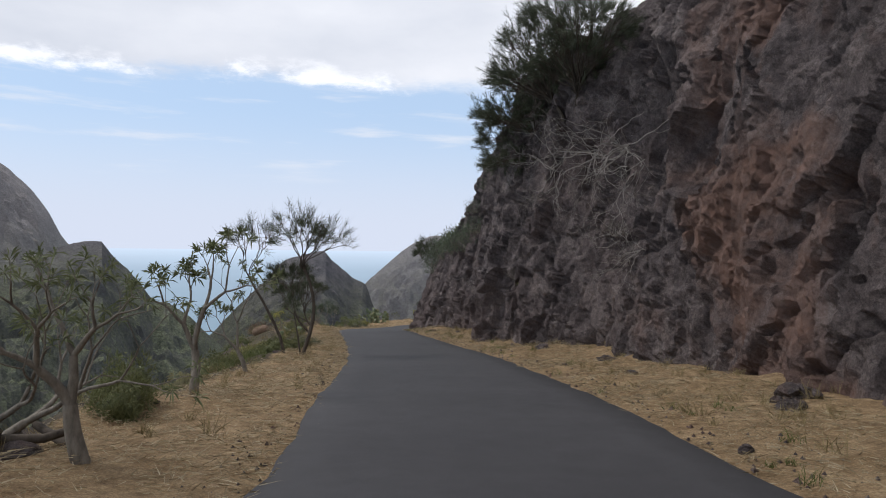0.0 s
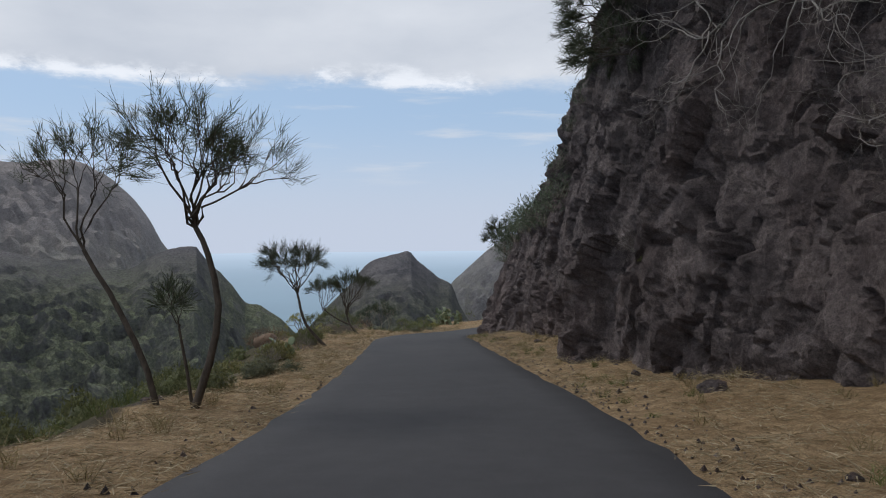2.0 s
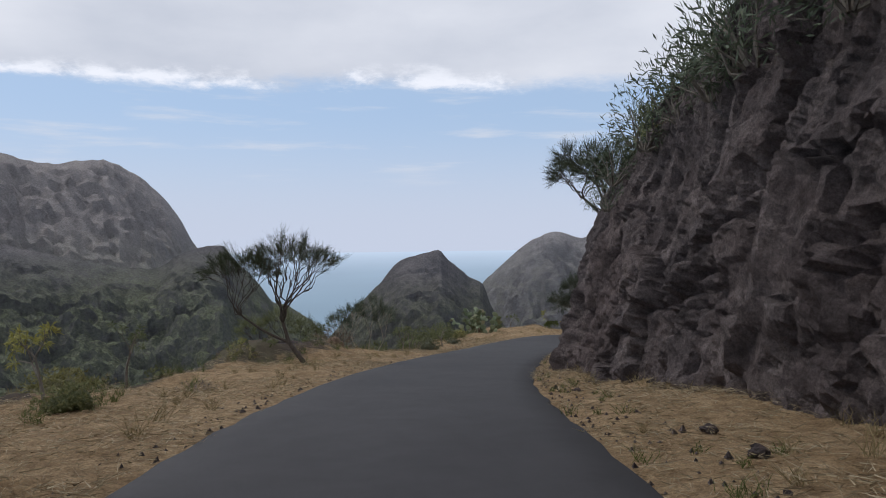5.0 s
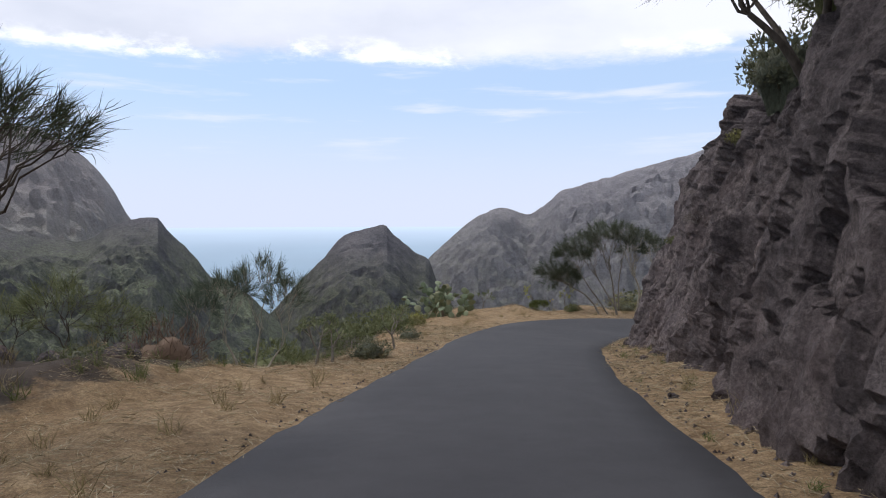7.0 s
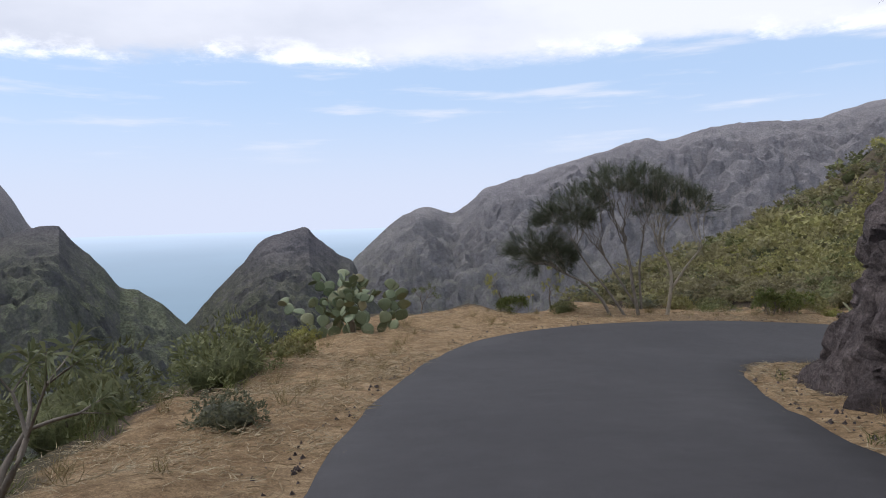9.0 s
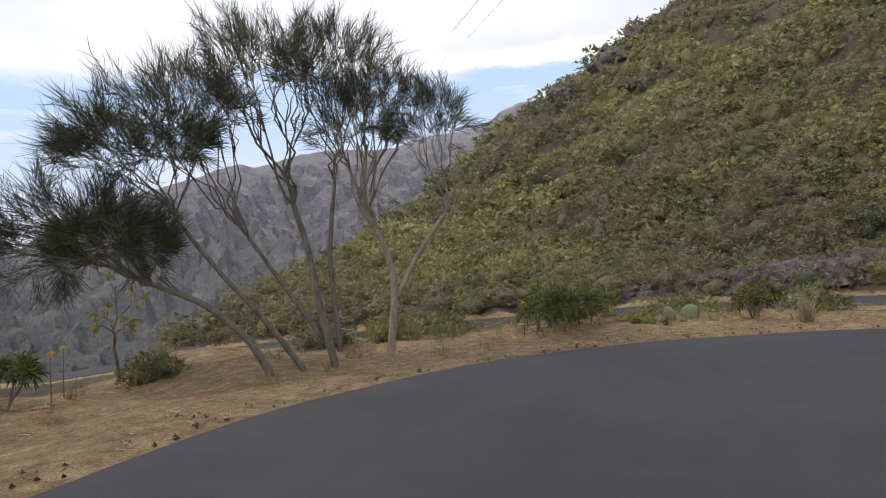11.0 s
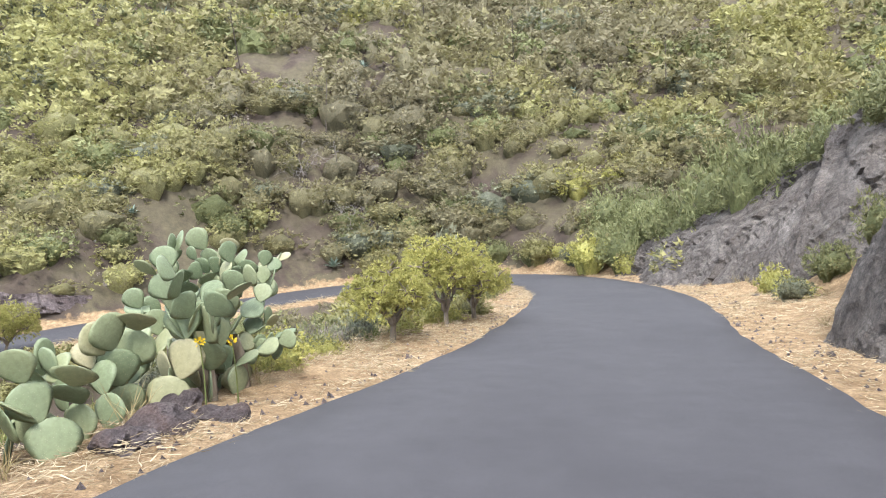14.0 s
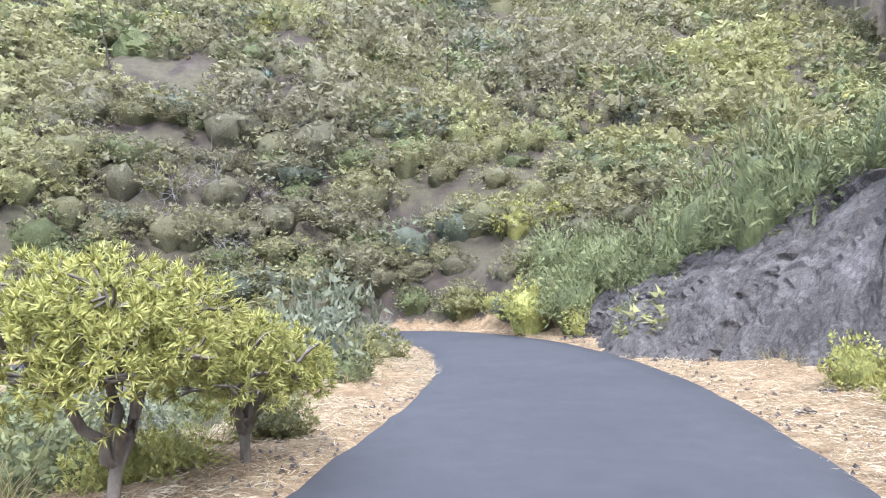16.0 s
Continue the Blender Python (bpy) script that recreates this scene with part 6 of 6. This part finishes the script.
for x, y, h, tilt, sd in STALKS:
    r = np.random.default_rng(800 + sd)
    t = thing("agave_stalk", (x, y, hill_z(x, y)), "dry fallen agave flower stalk" if abs(tilt) > 35 else "dry brown agave flower stalk standing in the scrub", "flower stalk", "agave stalks")
    t.matrix_basis = t.matrix_basis @ pose(0, 0, 0, 0, 0, 60) @ pose(0, 0, 0, tilt, 0, 0)
    g = Geo()
    g.tube([(0, 0, -0.4), (0.02, 0, h * 0.5), (0, 0.03, h)], [0.05, 0.04, 0.02], 6)
    part("stalk", g.mesh("stalk", DEADWOOD if abs(tilt) > 35 else BARK_DARK, True), t)
    for k in range(12):
        g = Geo()
        z = h * r.uniform(0.45, 1.0)
        a = r.uniform(0, 6.28)
        o = np.array([np.cos(a), np.sin(a), 0.25]) * r.uniform(0.18, 0.42)
        p = np.array([0.01, 0.01, z])
        g.tube([p, p + o * 0.6, p + o + (0, 0, 0.08)], [0.014, 0.011, 0.016], 4)
        part("side_branch", g.mesh("side_branch", DEADWOOD if abs(tilt) > 35 else BARK_DARK), t)
for n, (x, y, size) in enumerate([(62.0, 63.0, 1.1), (64.6, 64.6, 1.2), (66.5, 58.5, 1.1), (68.5, 60.0, 1.0), (61.5, 57.0, 0.9), (66.0, 84.0, 1.0), (74.0, 72.0, 1.1)]):
    dead_tangle("dead_branches", (x, y, hill_z(x, y) + 0.3), size, "grey bleached dead shrub on the hillside", 520 + n, 10, -0.6, toward=(-0.2, 0.1, 0.3))

# ---------------------------------------------------------------- hillside scrub


def scrub_shapes(kind, distant):
    """Six plants of a kind, finer where the camera comes nearer: leaves and canopy about two metres across."""
    shapes = []
    for k in range(6):
        g, q, core = Geo(), np.random.default_rng(900 + k), Geo()
        c, rr = lobes(q, (11, 10, 8)[distant], 0.7, (0.30, 0.46))
        dome_core(core, c, rr, (9, 7, 6)[distant], (4, 3, 3)[distant], 0.4 if kind == "dry" else 0.66, ragged=q)
        dome_leaves(g, q, c, rr, (130, 62, 30)[distant], (0.10, 0.14, 0.20)[distant], 0.016 if kind == "dry" else (0.062, 0.095, 0.14)[distant], 0.45, "tufts", 0.78)
        shapes.append((np.concatenate(g.v), np.concatenate(g.t), np.concatenate(core.v), np.concatenate(core.q), np.concatenate(core.t)))
    return shapes


SCRUB_MATS = {"olive": (LEAF_SCRUB, SHADED_SCRUB), "green": (LEAF_GREEN, MASS_GREEN), "broom": (TWIG_GREEN, MASS_GREEN), "grey": (LEAF_BLUE, MASS_GREY), "yellow": (LEAF_YELLOW, MASS_YELLOW), "dry": (DRY_SHRUB, MASS_DRY)}


def scrub_mass(kind, distant, foot, size, tall, tone, rng, where):
    """Many plants of a kind joined into one cover of leaves and one of canopies."""
    shapes = scrub_shapes(kind, distant)
    V, T, CV, CQ, CT, o, co, vt, ct_ = [], [], [], [], [], 0, 0, [], []
    for i in range(len(foot)):
        th = rng.uniform(0, 6.28)
        R = np.array([[np.cos(th), np.sin(th), 0], [-np.sin(th), np.cos(th), 0], [0, 0, 1]])
        v, t3, cv, cq, ct = shapes[i % 6]
        scale = (size[i], size[i], size[i] * tall[i])
        V.append(v @ R * scale + foot[i])
        CV.append(cv @ R * scale + foot[i])
        T.append(t3 + o)
        CQ.append(cq + co)
        CT.append(ct + co)
        vt.append(np.full(len(v), tone[i]))
        ct_.append(np.full(len(cv), tone[i]))
        o += len(v)
        co += len(cv)
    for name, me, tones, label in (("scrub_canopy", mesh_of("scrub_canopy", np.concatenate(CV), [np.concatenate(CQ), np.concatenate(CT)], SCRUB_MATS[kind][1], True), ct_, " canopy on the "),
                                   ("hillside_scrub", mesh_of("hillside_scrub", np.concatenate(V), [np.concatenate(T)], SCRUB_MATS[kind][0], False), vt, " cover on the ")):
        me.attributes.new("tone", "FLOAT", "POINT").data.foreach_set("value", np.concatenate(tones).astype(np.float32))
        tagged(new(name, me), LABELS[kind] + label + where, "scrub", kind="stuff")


def scatter_hill():
    rng = np.random.default_rng(91)
    ring = [(18, 60, 2600), (60, 100, 2000), (100, 160, 1500)]
    r = np.concatenate([np.sqrt(rng.uniform(a * a, b * b, k)) for a, b, k in ring])
    n = len(r)
    a = rng.uniform(0.1, 2.75, n)
    xy = np.c_[26 + r * np.sin(a), 76 + r * np.cos(a)]
    s, d, z, hw = road_near(xy)
    zg, _ = ground_at(xy)
    p3 = np.c_[xy, np.zeros(n)]
    bare = fbm(p3 * 0.10, 4, 0.55, 55)
    patch = fbm(p3 * 0.05, 3, 0.5, 58)
    eye = np.hypot(xy[:, 0] - 24, xy[:, 1] - 76)
    up = (d - hw > 1.3) & (s > 130)
    low = (d < 0) & (-d - hw > 2.2) & (s > 100) & (s < 205) & (rng.uniform(size=n) < 0.8)
    fine = (up | low) & (rng.uniform(size=n) < np.interp(bare, [0.62, 0.72], [0.99, 0.75])) & (zg > -32)
    # a bare earth cut above the lower road
    fine &= ~((xy[:, 0] > 55.5) & (xy[:, 0] < 61) & (xy[:, 1] > 66) & (xy[:, 1] < 74.5))
    idx = np.where(fine)[0]
    idx = idx[np.argsort(eye[idx])]
    kinds = np.array(["olive", "green", "broom", "grey", "yellow", "dry"])
    pick = kinds[np.searchsorted(np.cumsum([0.79, 0.07, 0.04, 0.045, 0.03]), rng.uniform(size=n))]
    size = rng.uniform(1.15, 2.45, n) * np.where(rng.uniform(size=n) < 0.2, 1.35, 1.0)
    size *= np.where(np.abs(d) - hw < 3.0, 0.8, 1.0) * np.where(low, 0.8, 1.0) * np.interp(eye, [40, 60, 90, 150], [1.0, 1.25, 1.5, 1.8])
    size *= np.where((pick == "dry") | (pick == "yellow"), 0.7, 1.0)
    tall = rng.uniform(0.55, 0.85, n)
    tone = np.clip(0.45 + (patch - 0.5) * 1.6 + rng.normal(size=n) * 0.2 - np.interp(xy[:, 1], [90, 150], [0.0, 0.15]), 0.05, 1)
    rest = {}
    for near, i in enumerate(idx):
        if near < 150:
            place_bush(str(pick[i]), xy[i, 0], xy[i, 1], size[i], tall[i], rng.uniform(0, 360), z=zg[i] - 0.05 * size[i], which=int(rng.integers(6)), group="hillside scrub", where="on the hillside")
        else:
            rest.setdefault((str(pick[i]), int(np.searchsorted([47, 76], eye[i]))), []).append(i)
    for (kind, distant), rows in rest.items():
        foot = np.c_[xy[rows], zg[rows] - 0.04 * size[rows]]
        scrub_mass(kind, distant, foot, size[rows], tall[rows], tone[rows], rng, ("lower hillside", "hillside", "far hillside")[distant])


scatter_hill()


def scatter_valley():
    """Low scrub on the slope that falls away below the first road's outer verge."""
    rng = np.random.default_rng(93)
    n = 650
    p, straw, e = verge_points(n, rng, 18, 92, -1, 3.2, 34, 1.5)
    ok = (straw < 0.15) & (rng.uniform(size=n) < 0.85)
    p, e = p[ok], e[ok]
    n = len(p)
    size = rng.uniform(0.35, 0.75, n) * np.interp(e, [4, 12, 30], [0.75, 1.2, 1.9])
    tall = rng.uniform(0.6, 1.0, n)
    tone = np.clip(0.5 + rng.normal(size=n) * 0.25, 0, 1)
    pick = rng.choice(["olive", "green", "grey", "broom", "dry"], n, p=[0.38, 0.27, 0.15, 0.13, 0.07])
    for kind in np.unique(pick):
        m = pick == kind
        scrub_mass(str(kind), 1, p[m] - np.c_[np.zeros((m.sum(), 2)), 0.06 * size[m]], size[m], tall[m], tone[m], rng, "valley slope below the road")


# ---------------------------------------------------------------- straw, grass and stones on the verges


def verge_points(n, rng, a, b, side, lo, hi, skew=1.0):
    """Places beside the road between the distances a and b along it; lo and hi: metres from the asphalt's edge."""
    s = rng.uniform(a, b, n)
    i = np.searchsorted(ALONG, s).clip(1, len(LINE) - 1)
    f = ((s - ALONG[i - 1]) / (ALONG[i] - ALONG[i - 1]))[:, None]
    c = LINE[i - 1] * (1 - f) + LINE[i] * f
    top = hi(s) if callable(hi) else np.full(n, hi)
    e = lo + (top - lo) * rng.uniform(size=n) ** skew
    xy = c[:, :2] + RIGHT[i] * ((c[:, 2] + e) * side)[:, None]
    z, straw = ground_at(xy)
    return np.c_[xy, z], straw, e


scatter_valley()

def straw_cover(name, n, a, b, side, lo, hi, seed, length=0.14, width=0.0065):
    rng = np.random.default_rng(seed)
    p, straw, e = verge_points(n, rng, a, b, side, lo, hi)
    thick = fbm(np.c_[p[:, :2] * 0.9, np.zeros(n)], 3, 0.6, 66)
    ok = (straw > 0.1) & (rng.uniform(size=n) < np.clip(thick * 2.6 - 0.55, 0.12, 1))
    p, thick = p[ok], thick[ok]
    k = len(p)
    p[:, 2] += rng.uniform(0.0, 0.07, k) * np.clip(thick * 3 - 0.8, 0.2, 1.6)
    th = rng.uniform(0, 6.28, k)
    way = np.c_[np.cos(th), np.sin(th), rng.normal(size=k) * 0.22 + 0.05]
    g = Geo()
    g.spikes(p, way, length * rng.uniform(0.4, 1.5, k), width * 1.3 * rng.uniform(0.6, 1.4, k), rng)
    return tagged(new(name, g.mesh(name, STRAW)), "mown dry straw lying on the road verge", "straw", kind="stuff")


straw_cover("straw", 85000, 14, 92, -1, -0.12, lambda s: SHOULDER_L(s) + 0.6, 31)
straw_cover("straw", 90000, 88, 150, -1, -0.12, lambda s: SHOULDER_L(s) + 0.5, 32, 0.12, 0.006)
straw_cover("straw", 70000, 16, 94, 1, -0.10, lambda s: WALL_R(s) * 0.62, 33)
straw_cover("straw", 60000, 104, 152, 1, -0.10, lambda s: np.interp(s, [104, 111, 113, 118, 121], [1.0, 1.2, 4.5, 4.5, 2.6]), 34, 0.12, 0.006)
straw_cover("straw", 9000, 150, 215, -1, -0.1, 1.4, 35, 0.4, 0.012)


def tufts(name, n, a, b, side, lo, hi, seed, mat, label, per=26, height=0.28, spread=0.5, skew=1.0, width=0.006):
    rng = np.random.default_rng(seed)
    p, straw, e = verge_points(n, rng, a, b, side, lo, hi, skew)
    idx = np.repeat(np.arange(n), per)
    size = rng.uniform(0.5, 1.3, n)[idx]
    base = p[idx] + np.c_[rng.normal(size=(len(idx), 2)) * 0.05 * size[:, None], np.zeros(len(idx))]
    way = np.c_[rng.normal(size=(len(idx), 2)) * spread, np.ones(len(idx))]
    g = Geo()
    g.blades(base, way, height * size * rng.uniform(0.5, 1.2, len(idx)), width, np.c_[rng.normal(size=(len(idx), 2)) * 0.05, np.zeros(len(idx))], rng)
    return tagged(new(name, g.mesh(name, mat)), label, "grass", kind="stuff")


tufts("dry_grass", 260, 14, 92, -1, 0.4, lambda s: SHOULDER_L(s) + 2.5, 41, DRY_GRASS, "dry yellow grass tufts on the verge")
tufts("dry_grass", 240, 16, 94, 1, 0.5, lambda s: WALL_R(s) * 0.75, 42, DRY_GRASS, "dry yellow grass tufts below the rock", height=0.24)
tufts("green_grass", 90, 16, 94, 1, 0.0, 1.3, 43, GRASS, "short green grass at the asphalt edge", height=0.16)
tufts("green_grass", 260, 30, 92, -1, 2.2, 6.0, 44, GRASS, "green grass below the verge", height=0.35, per=30)
tufts("dry_grass", 300, 92, 150, -1, 0.8, 4.5, 45, DRY_GRASS, "dry grass tufts on the gully verge", height=0.4)
tufts("green_grass", 200, 100, 150, -1, 1.4, 5.0, 46, GRASS, "green grass on the gully edge", height=0.35)
tufts("dry_grass", 160, 108, 150, 1, 1.2, 4.0, 47, DRY_GRASS, "dry grass on the rock bank's foot", height=0.3)


def stone_mesh(seed, mat):
    bm = bmesh.new()
    bmesh.ops.create_icosphere(bm, subdivisions=3, radius=0.5)
    v = np.array([q.co[:] for q in bm.verts])
    d1, d2, num, off = cells(v * 1.9 + seed * 7.3, seed)
    r = 1 + 0.55 * (num - 0.5) - 0.25 * d1 + 0.3 * (fbm(v * 3 + seed, 3, 0.5, seed) - 0.5)
    for q, k in zip(bm.verts, r):
        q.co = q.co * float(k)
        q.co.z *= 0.72
    me = bpy.data.meshes.new("stone")
    bm.to_mesh(me)
    bm.free()
    me.materials.append(mat)
    return me


STONES = [stone_mesh(k, ROCK) for k in range(4)]
CRAGS = [stone_mesh(k + 5, BANK_ROCK) for k in range(4)]


def stone(x, y, size, n, label="dark volcanic stone lying on the straw verge", name="stone", sink=0.2, group="verge stones", z=None):
    ob = new(name, STONES[n % 4])
    ob.matrix_basis = pose(x, y, (ground_z(x, y) if z is None else z) + size * (0.3 - sink), 0, 0, n * 83) @ Matrix.Diagonal((size, size * (0.7 + 0.13 * (n % 4)), size * (0.75 + 0.1 * (n % 3)), 1))
    return tagged(ob, label, "stone", group)


rng = np.random.default_rng(55)
p, _, _ = verge_points(34, rng, 17, 92, 1, 0.05, lambda s: WALL_R(s) * 0.62, 0.8)
for n, q in enumerate(p):
    stone(q[0], q[1], float(rng.uniform(0.07, 0.26)), n)
p, _, _ = verge_points(12, rng, 17, 96, -1, 0.05, 2.6, 0.9)
for n, q in enumerate(p):
    stone(q[0], q[1], float(rng.uniform(0.06, 0.2)), n)
p, _, _ = verge_points(14, rng, 108, 140, 1, 0.1, 1.6)
for n, q in enumerate(p):
    stone(q[0], q[1], float(rng.uniform(0.08, 0.2)), n)
for n, (x, y, size) in enumerate([(6.25, 8.6, 0.5), (6.75, 9.1, 0.62), (6.35, 9.0, 0.24), (7.2, 17.0, 0.5), (7.0, 21.5, 0.5), (7.4, 23.4, 0.6), (6.6, 28.0, 0.45), (28.6, 75.6, 0.45), (29.1, 75.9, 0.5), (28.0, 76.4, 0.5), (28.4, 76.1, 0.6)]):
    stone(x, y, size, n, "broken rock fallen beside the road", sink=0.25, group="fallen rocks")
for n, (x, y, size) in enumerate([(-1.9, 57.6, 1.0), (-1.2, 58.4, 0.8), (-2.6, 58.2, 1.2), (-0.4, 58.0, 0.6), (-0.6, 59.2, 0.9), (-3.4, 57.4, 1.1), (-1.4, 56.4, 0.6), (-2.6, 59.6, 0.8), (-2.9, 7.4, 0.45), (-2.6, 6.9, 0.4), (-3.2, 6.9, 0.5), (-1.1, 22.2, 0.3)]):
    stone(x, y, size, n, "dark lava boulder half sunk in the verge", "boulder", sink=0.35, group="verge boulders")


for n, (x, y, size, tall) in enumerate([(140.5, 160.5, 7.0, 1.0), (144.5, 164.5, 6.0, 1.3), (137.0, 162.0, 5.0, 0.8), (125.0, 162.5, 6.0, 1.2), (128.5, 166.0, 6.5, 1.0), (121.5, 160.0, 5.0, 0.8), (112.0, 168.5, 5.5, 0.8), (150.0, 161.0, 7.0, 1.1), (116.0, 142.5, 4.5, 0.6), (119.0, 141.0, 4.0, 0.6)]):
    ob = new("rock_outcrop", CRAGS[n % 4])
    ob.matrix_basis = pose(x, y, ground_z(x, y) + size * 0.12, 0, 0, n * 67) @ Matrix.Diagonal((size, size * 0.8, size * tall, 1))
    tagged(ob, "dark jagged rock outcrop on the crest of the slope", "rock", "crest outcrops")


def gravel(n, a, b, side, lo, hi, seed):
    rng = np.random.default_rng(seed)
    p, _, _ = verge_points(n, rng, a, b, side, lo, hi, 1.6)
    t = np.array([(1, 0, -0.4), (-0.5, 0.87, -0.4), (-0.5, -0.87, -0.4), (0.1, 0.05, 0.75)])
    size = (rng.uniform(0.008, 0.035, n) * np.where(rng.uniform(size=n) < 0.1, 1.8, 1))[:, None, None]
    v = p[:, None] + t[None] * size * rng.uniform(0.6, 1.3, (n, 4, 1)) + (0, 0, 0.012)
    f = np.arange(n)[:, None, None] * 4 + np.array([(0, 1, 3), (1, 2, 3), (2, 0, 3)])
    return tagged(new("gravel", mesh_of("gravel", v.reshape(-1, 3), f.reshape(-1, 3), ROCK)), "loose dark gravel along the asphalt edge", "gravel", kind="stuff")


gravel(1600, 16, 94, 1, -0.12, 0.9, 61)
gravel(900, 16, 96, -1, -0.12, 0.5, 62)
gravel(1200, 96, 145, -1, -0.12, 0.8, 63)
gravel(900, 106, 145, 1, -0.12, 0.8, 64)

# spurge cushions and flowers on the outer verge of the bend
for n, (x, y, h) in enumerate([(20.6, 83.1, 0.75), (21.4, 83.3, 0.7), (21.0, 83.9, 0.6), (12.2, 84.6, 0.6), (24.2, 81.2, 0.6)]):
    candelabra("green_spurge", (x, y, ground_z(x, y)), h, "low bright green spurge with long narrow leaves", 240 + n, leaves=GRASS, bark=BARK_GREY, levels=3, spread=0.8, trunk=0.025, split=(2, 3), per_tip=26, leaf=0.2, leaf_w=0.022, fall=0.1, stems=3, group="green spurges")
for n, (x, y) in enumerate([(20.2, 83.6), (13.0, 85.2), (12.8, 85.0), (28.9, 75.7), (29.0, 75.4), (25.9, 79.0), (33.9, 71.6)]):
    z = ground_z(x, y)
    t = thing("wild_flower", (x, y, z), "yellow wild flower on a thin green stem", "flower", "yellow flowers")
    g = Geo()
    g.tube([(0, 0, -0.05), (0.02, 0, 0.3), (0.05, 0.02, 0.62)], [0.008, 0.006, 0.005], 4)
    part("stem", g.mesh("stem", GRASS), t)
    g = Geo()
    r = np.random.default_rng(n)
    v = r.normal(size=(24, 3))
    g.leaves(np.tile([0.05, 0.02, 0.63], (24, 1)) + v * 0.012, v + (0, 0, 0.5), 0.04, 0.022, r)
    part("bloom", g.mesh("bloom", FLOWER), t)

# tall dry grass clumps on the gully verge
for n, (x, y, h) in enumerate([(28.3, 77.9, 0.75), (24.56, 80.37, 0.6), (27.0, 79.2, 0.5)]):
    r = np.random.default_rng(1200 + n)
    g = Geo()
    k = 150
    base = np.c_[r.normal(size=(k, 2)) * 0.07, np.full(k, -0.03)]
    g.blades(base, np.c_[r.normal(size=(k, 2)) * 0.28, np.ones(k)], h * r.uniform(0.5, 1.15, k), 0.008, np.c_[r.normal(size=(k, 2)) * 0.08, np.zeros(k)], r)
    t = thing("grass_clump", (x, y, ground_z(x, y)), "tall clump of dry straw-coloured grass at the verge", "grass", "dry grass clumps")
    part("blades", g.mesh("blades", STRAW), t)

# cut stems on the verge
for n, (x, y, L, a) in enumerate([(-2.7, 7.1, 1.0, 20), (-2.9, 6.7, 0.8, 75), (-2.5, 7.6, 0.9, 130), (-3.2, 7.3, 1.1, 50), (22.3, 82.0, 0.5, 30)]):
    t = thing("cut_stem", (x, y, ground_z(x, y) + 0.07), "dark cut stem lying on the verge", "log", "cut stems", turn=a)
    g = Geo()
    g.tube([(-L / 2, 0, 0), (-L / 6, 0.03, 0.05), (L / 4, -0.02, 0.03), (L / 2, 0.02, 0.08)], [0.06, 0.055, 0.045, 0.04], 7)
    part("log", g.mesh("log", BARK_DARK, True), t)

# ---------------------------------------------------------------- overhead line
m, nt, b = material("cable_black", 0.6, 0.3)
nt.links.new(color_ramp(nt, tex_noise(nt, 3.0, 2), [(0.3, grey(0.03)), (0.7, grey(0.05))]), b.inputs["Base Color"])
for n, (ax, ay, az, bx, by, bz) in enumerate([(120, 188, 34, 55, 84, 32), (121, 188, 34.5, 56, 84, 34), (124, 187, 33, 59, 84, 31.5)]):
    u = np.linspace(0, 1, 40)
    pts = np.c_[ax + (bx - ax) * u, ay + (by - ay) * u, az + (bz - az) * u - 5.0 * u * (1 - u)]
    g = Geo()
    g.tube(pts, np.full(40, 0.028), 4)
    tagged(new("power_cable", g.mesh("power_cable", m)), "thin black overhead power cable above the slope", "cable", "overhead line")
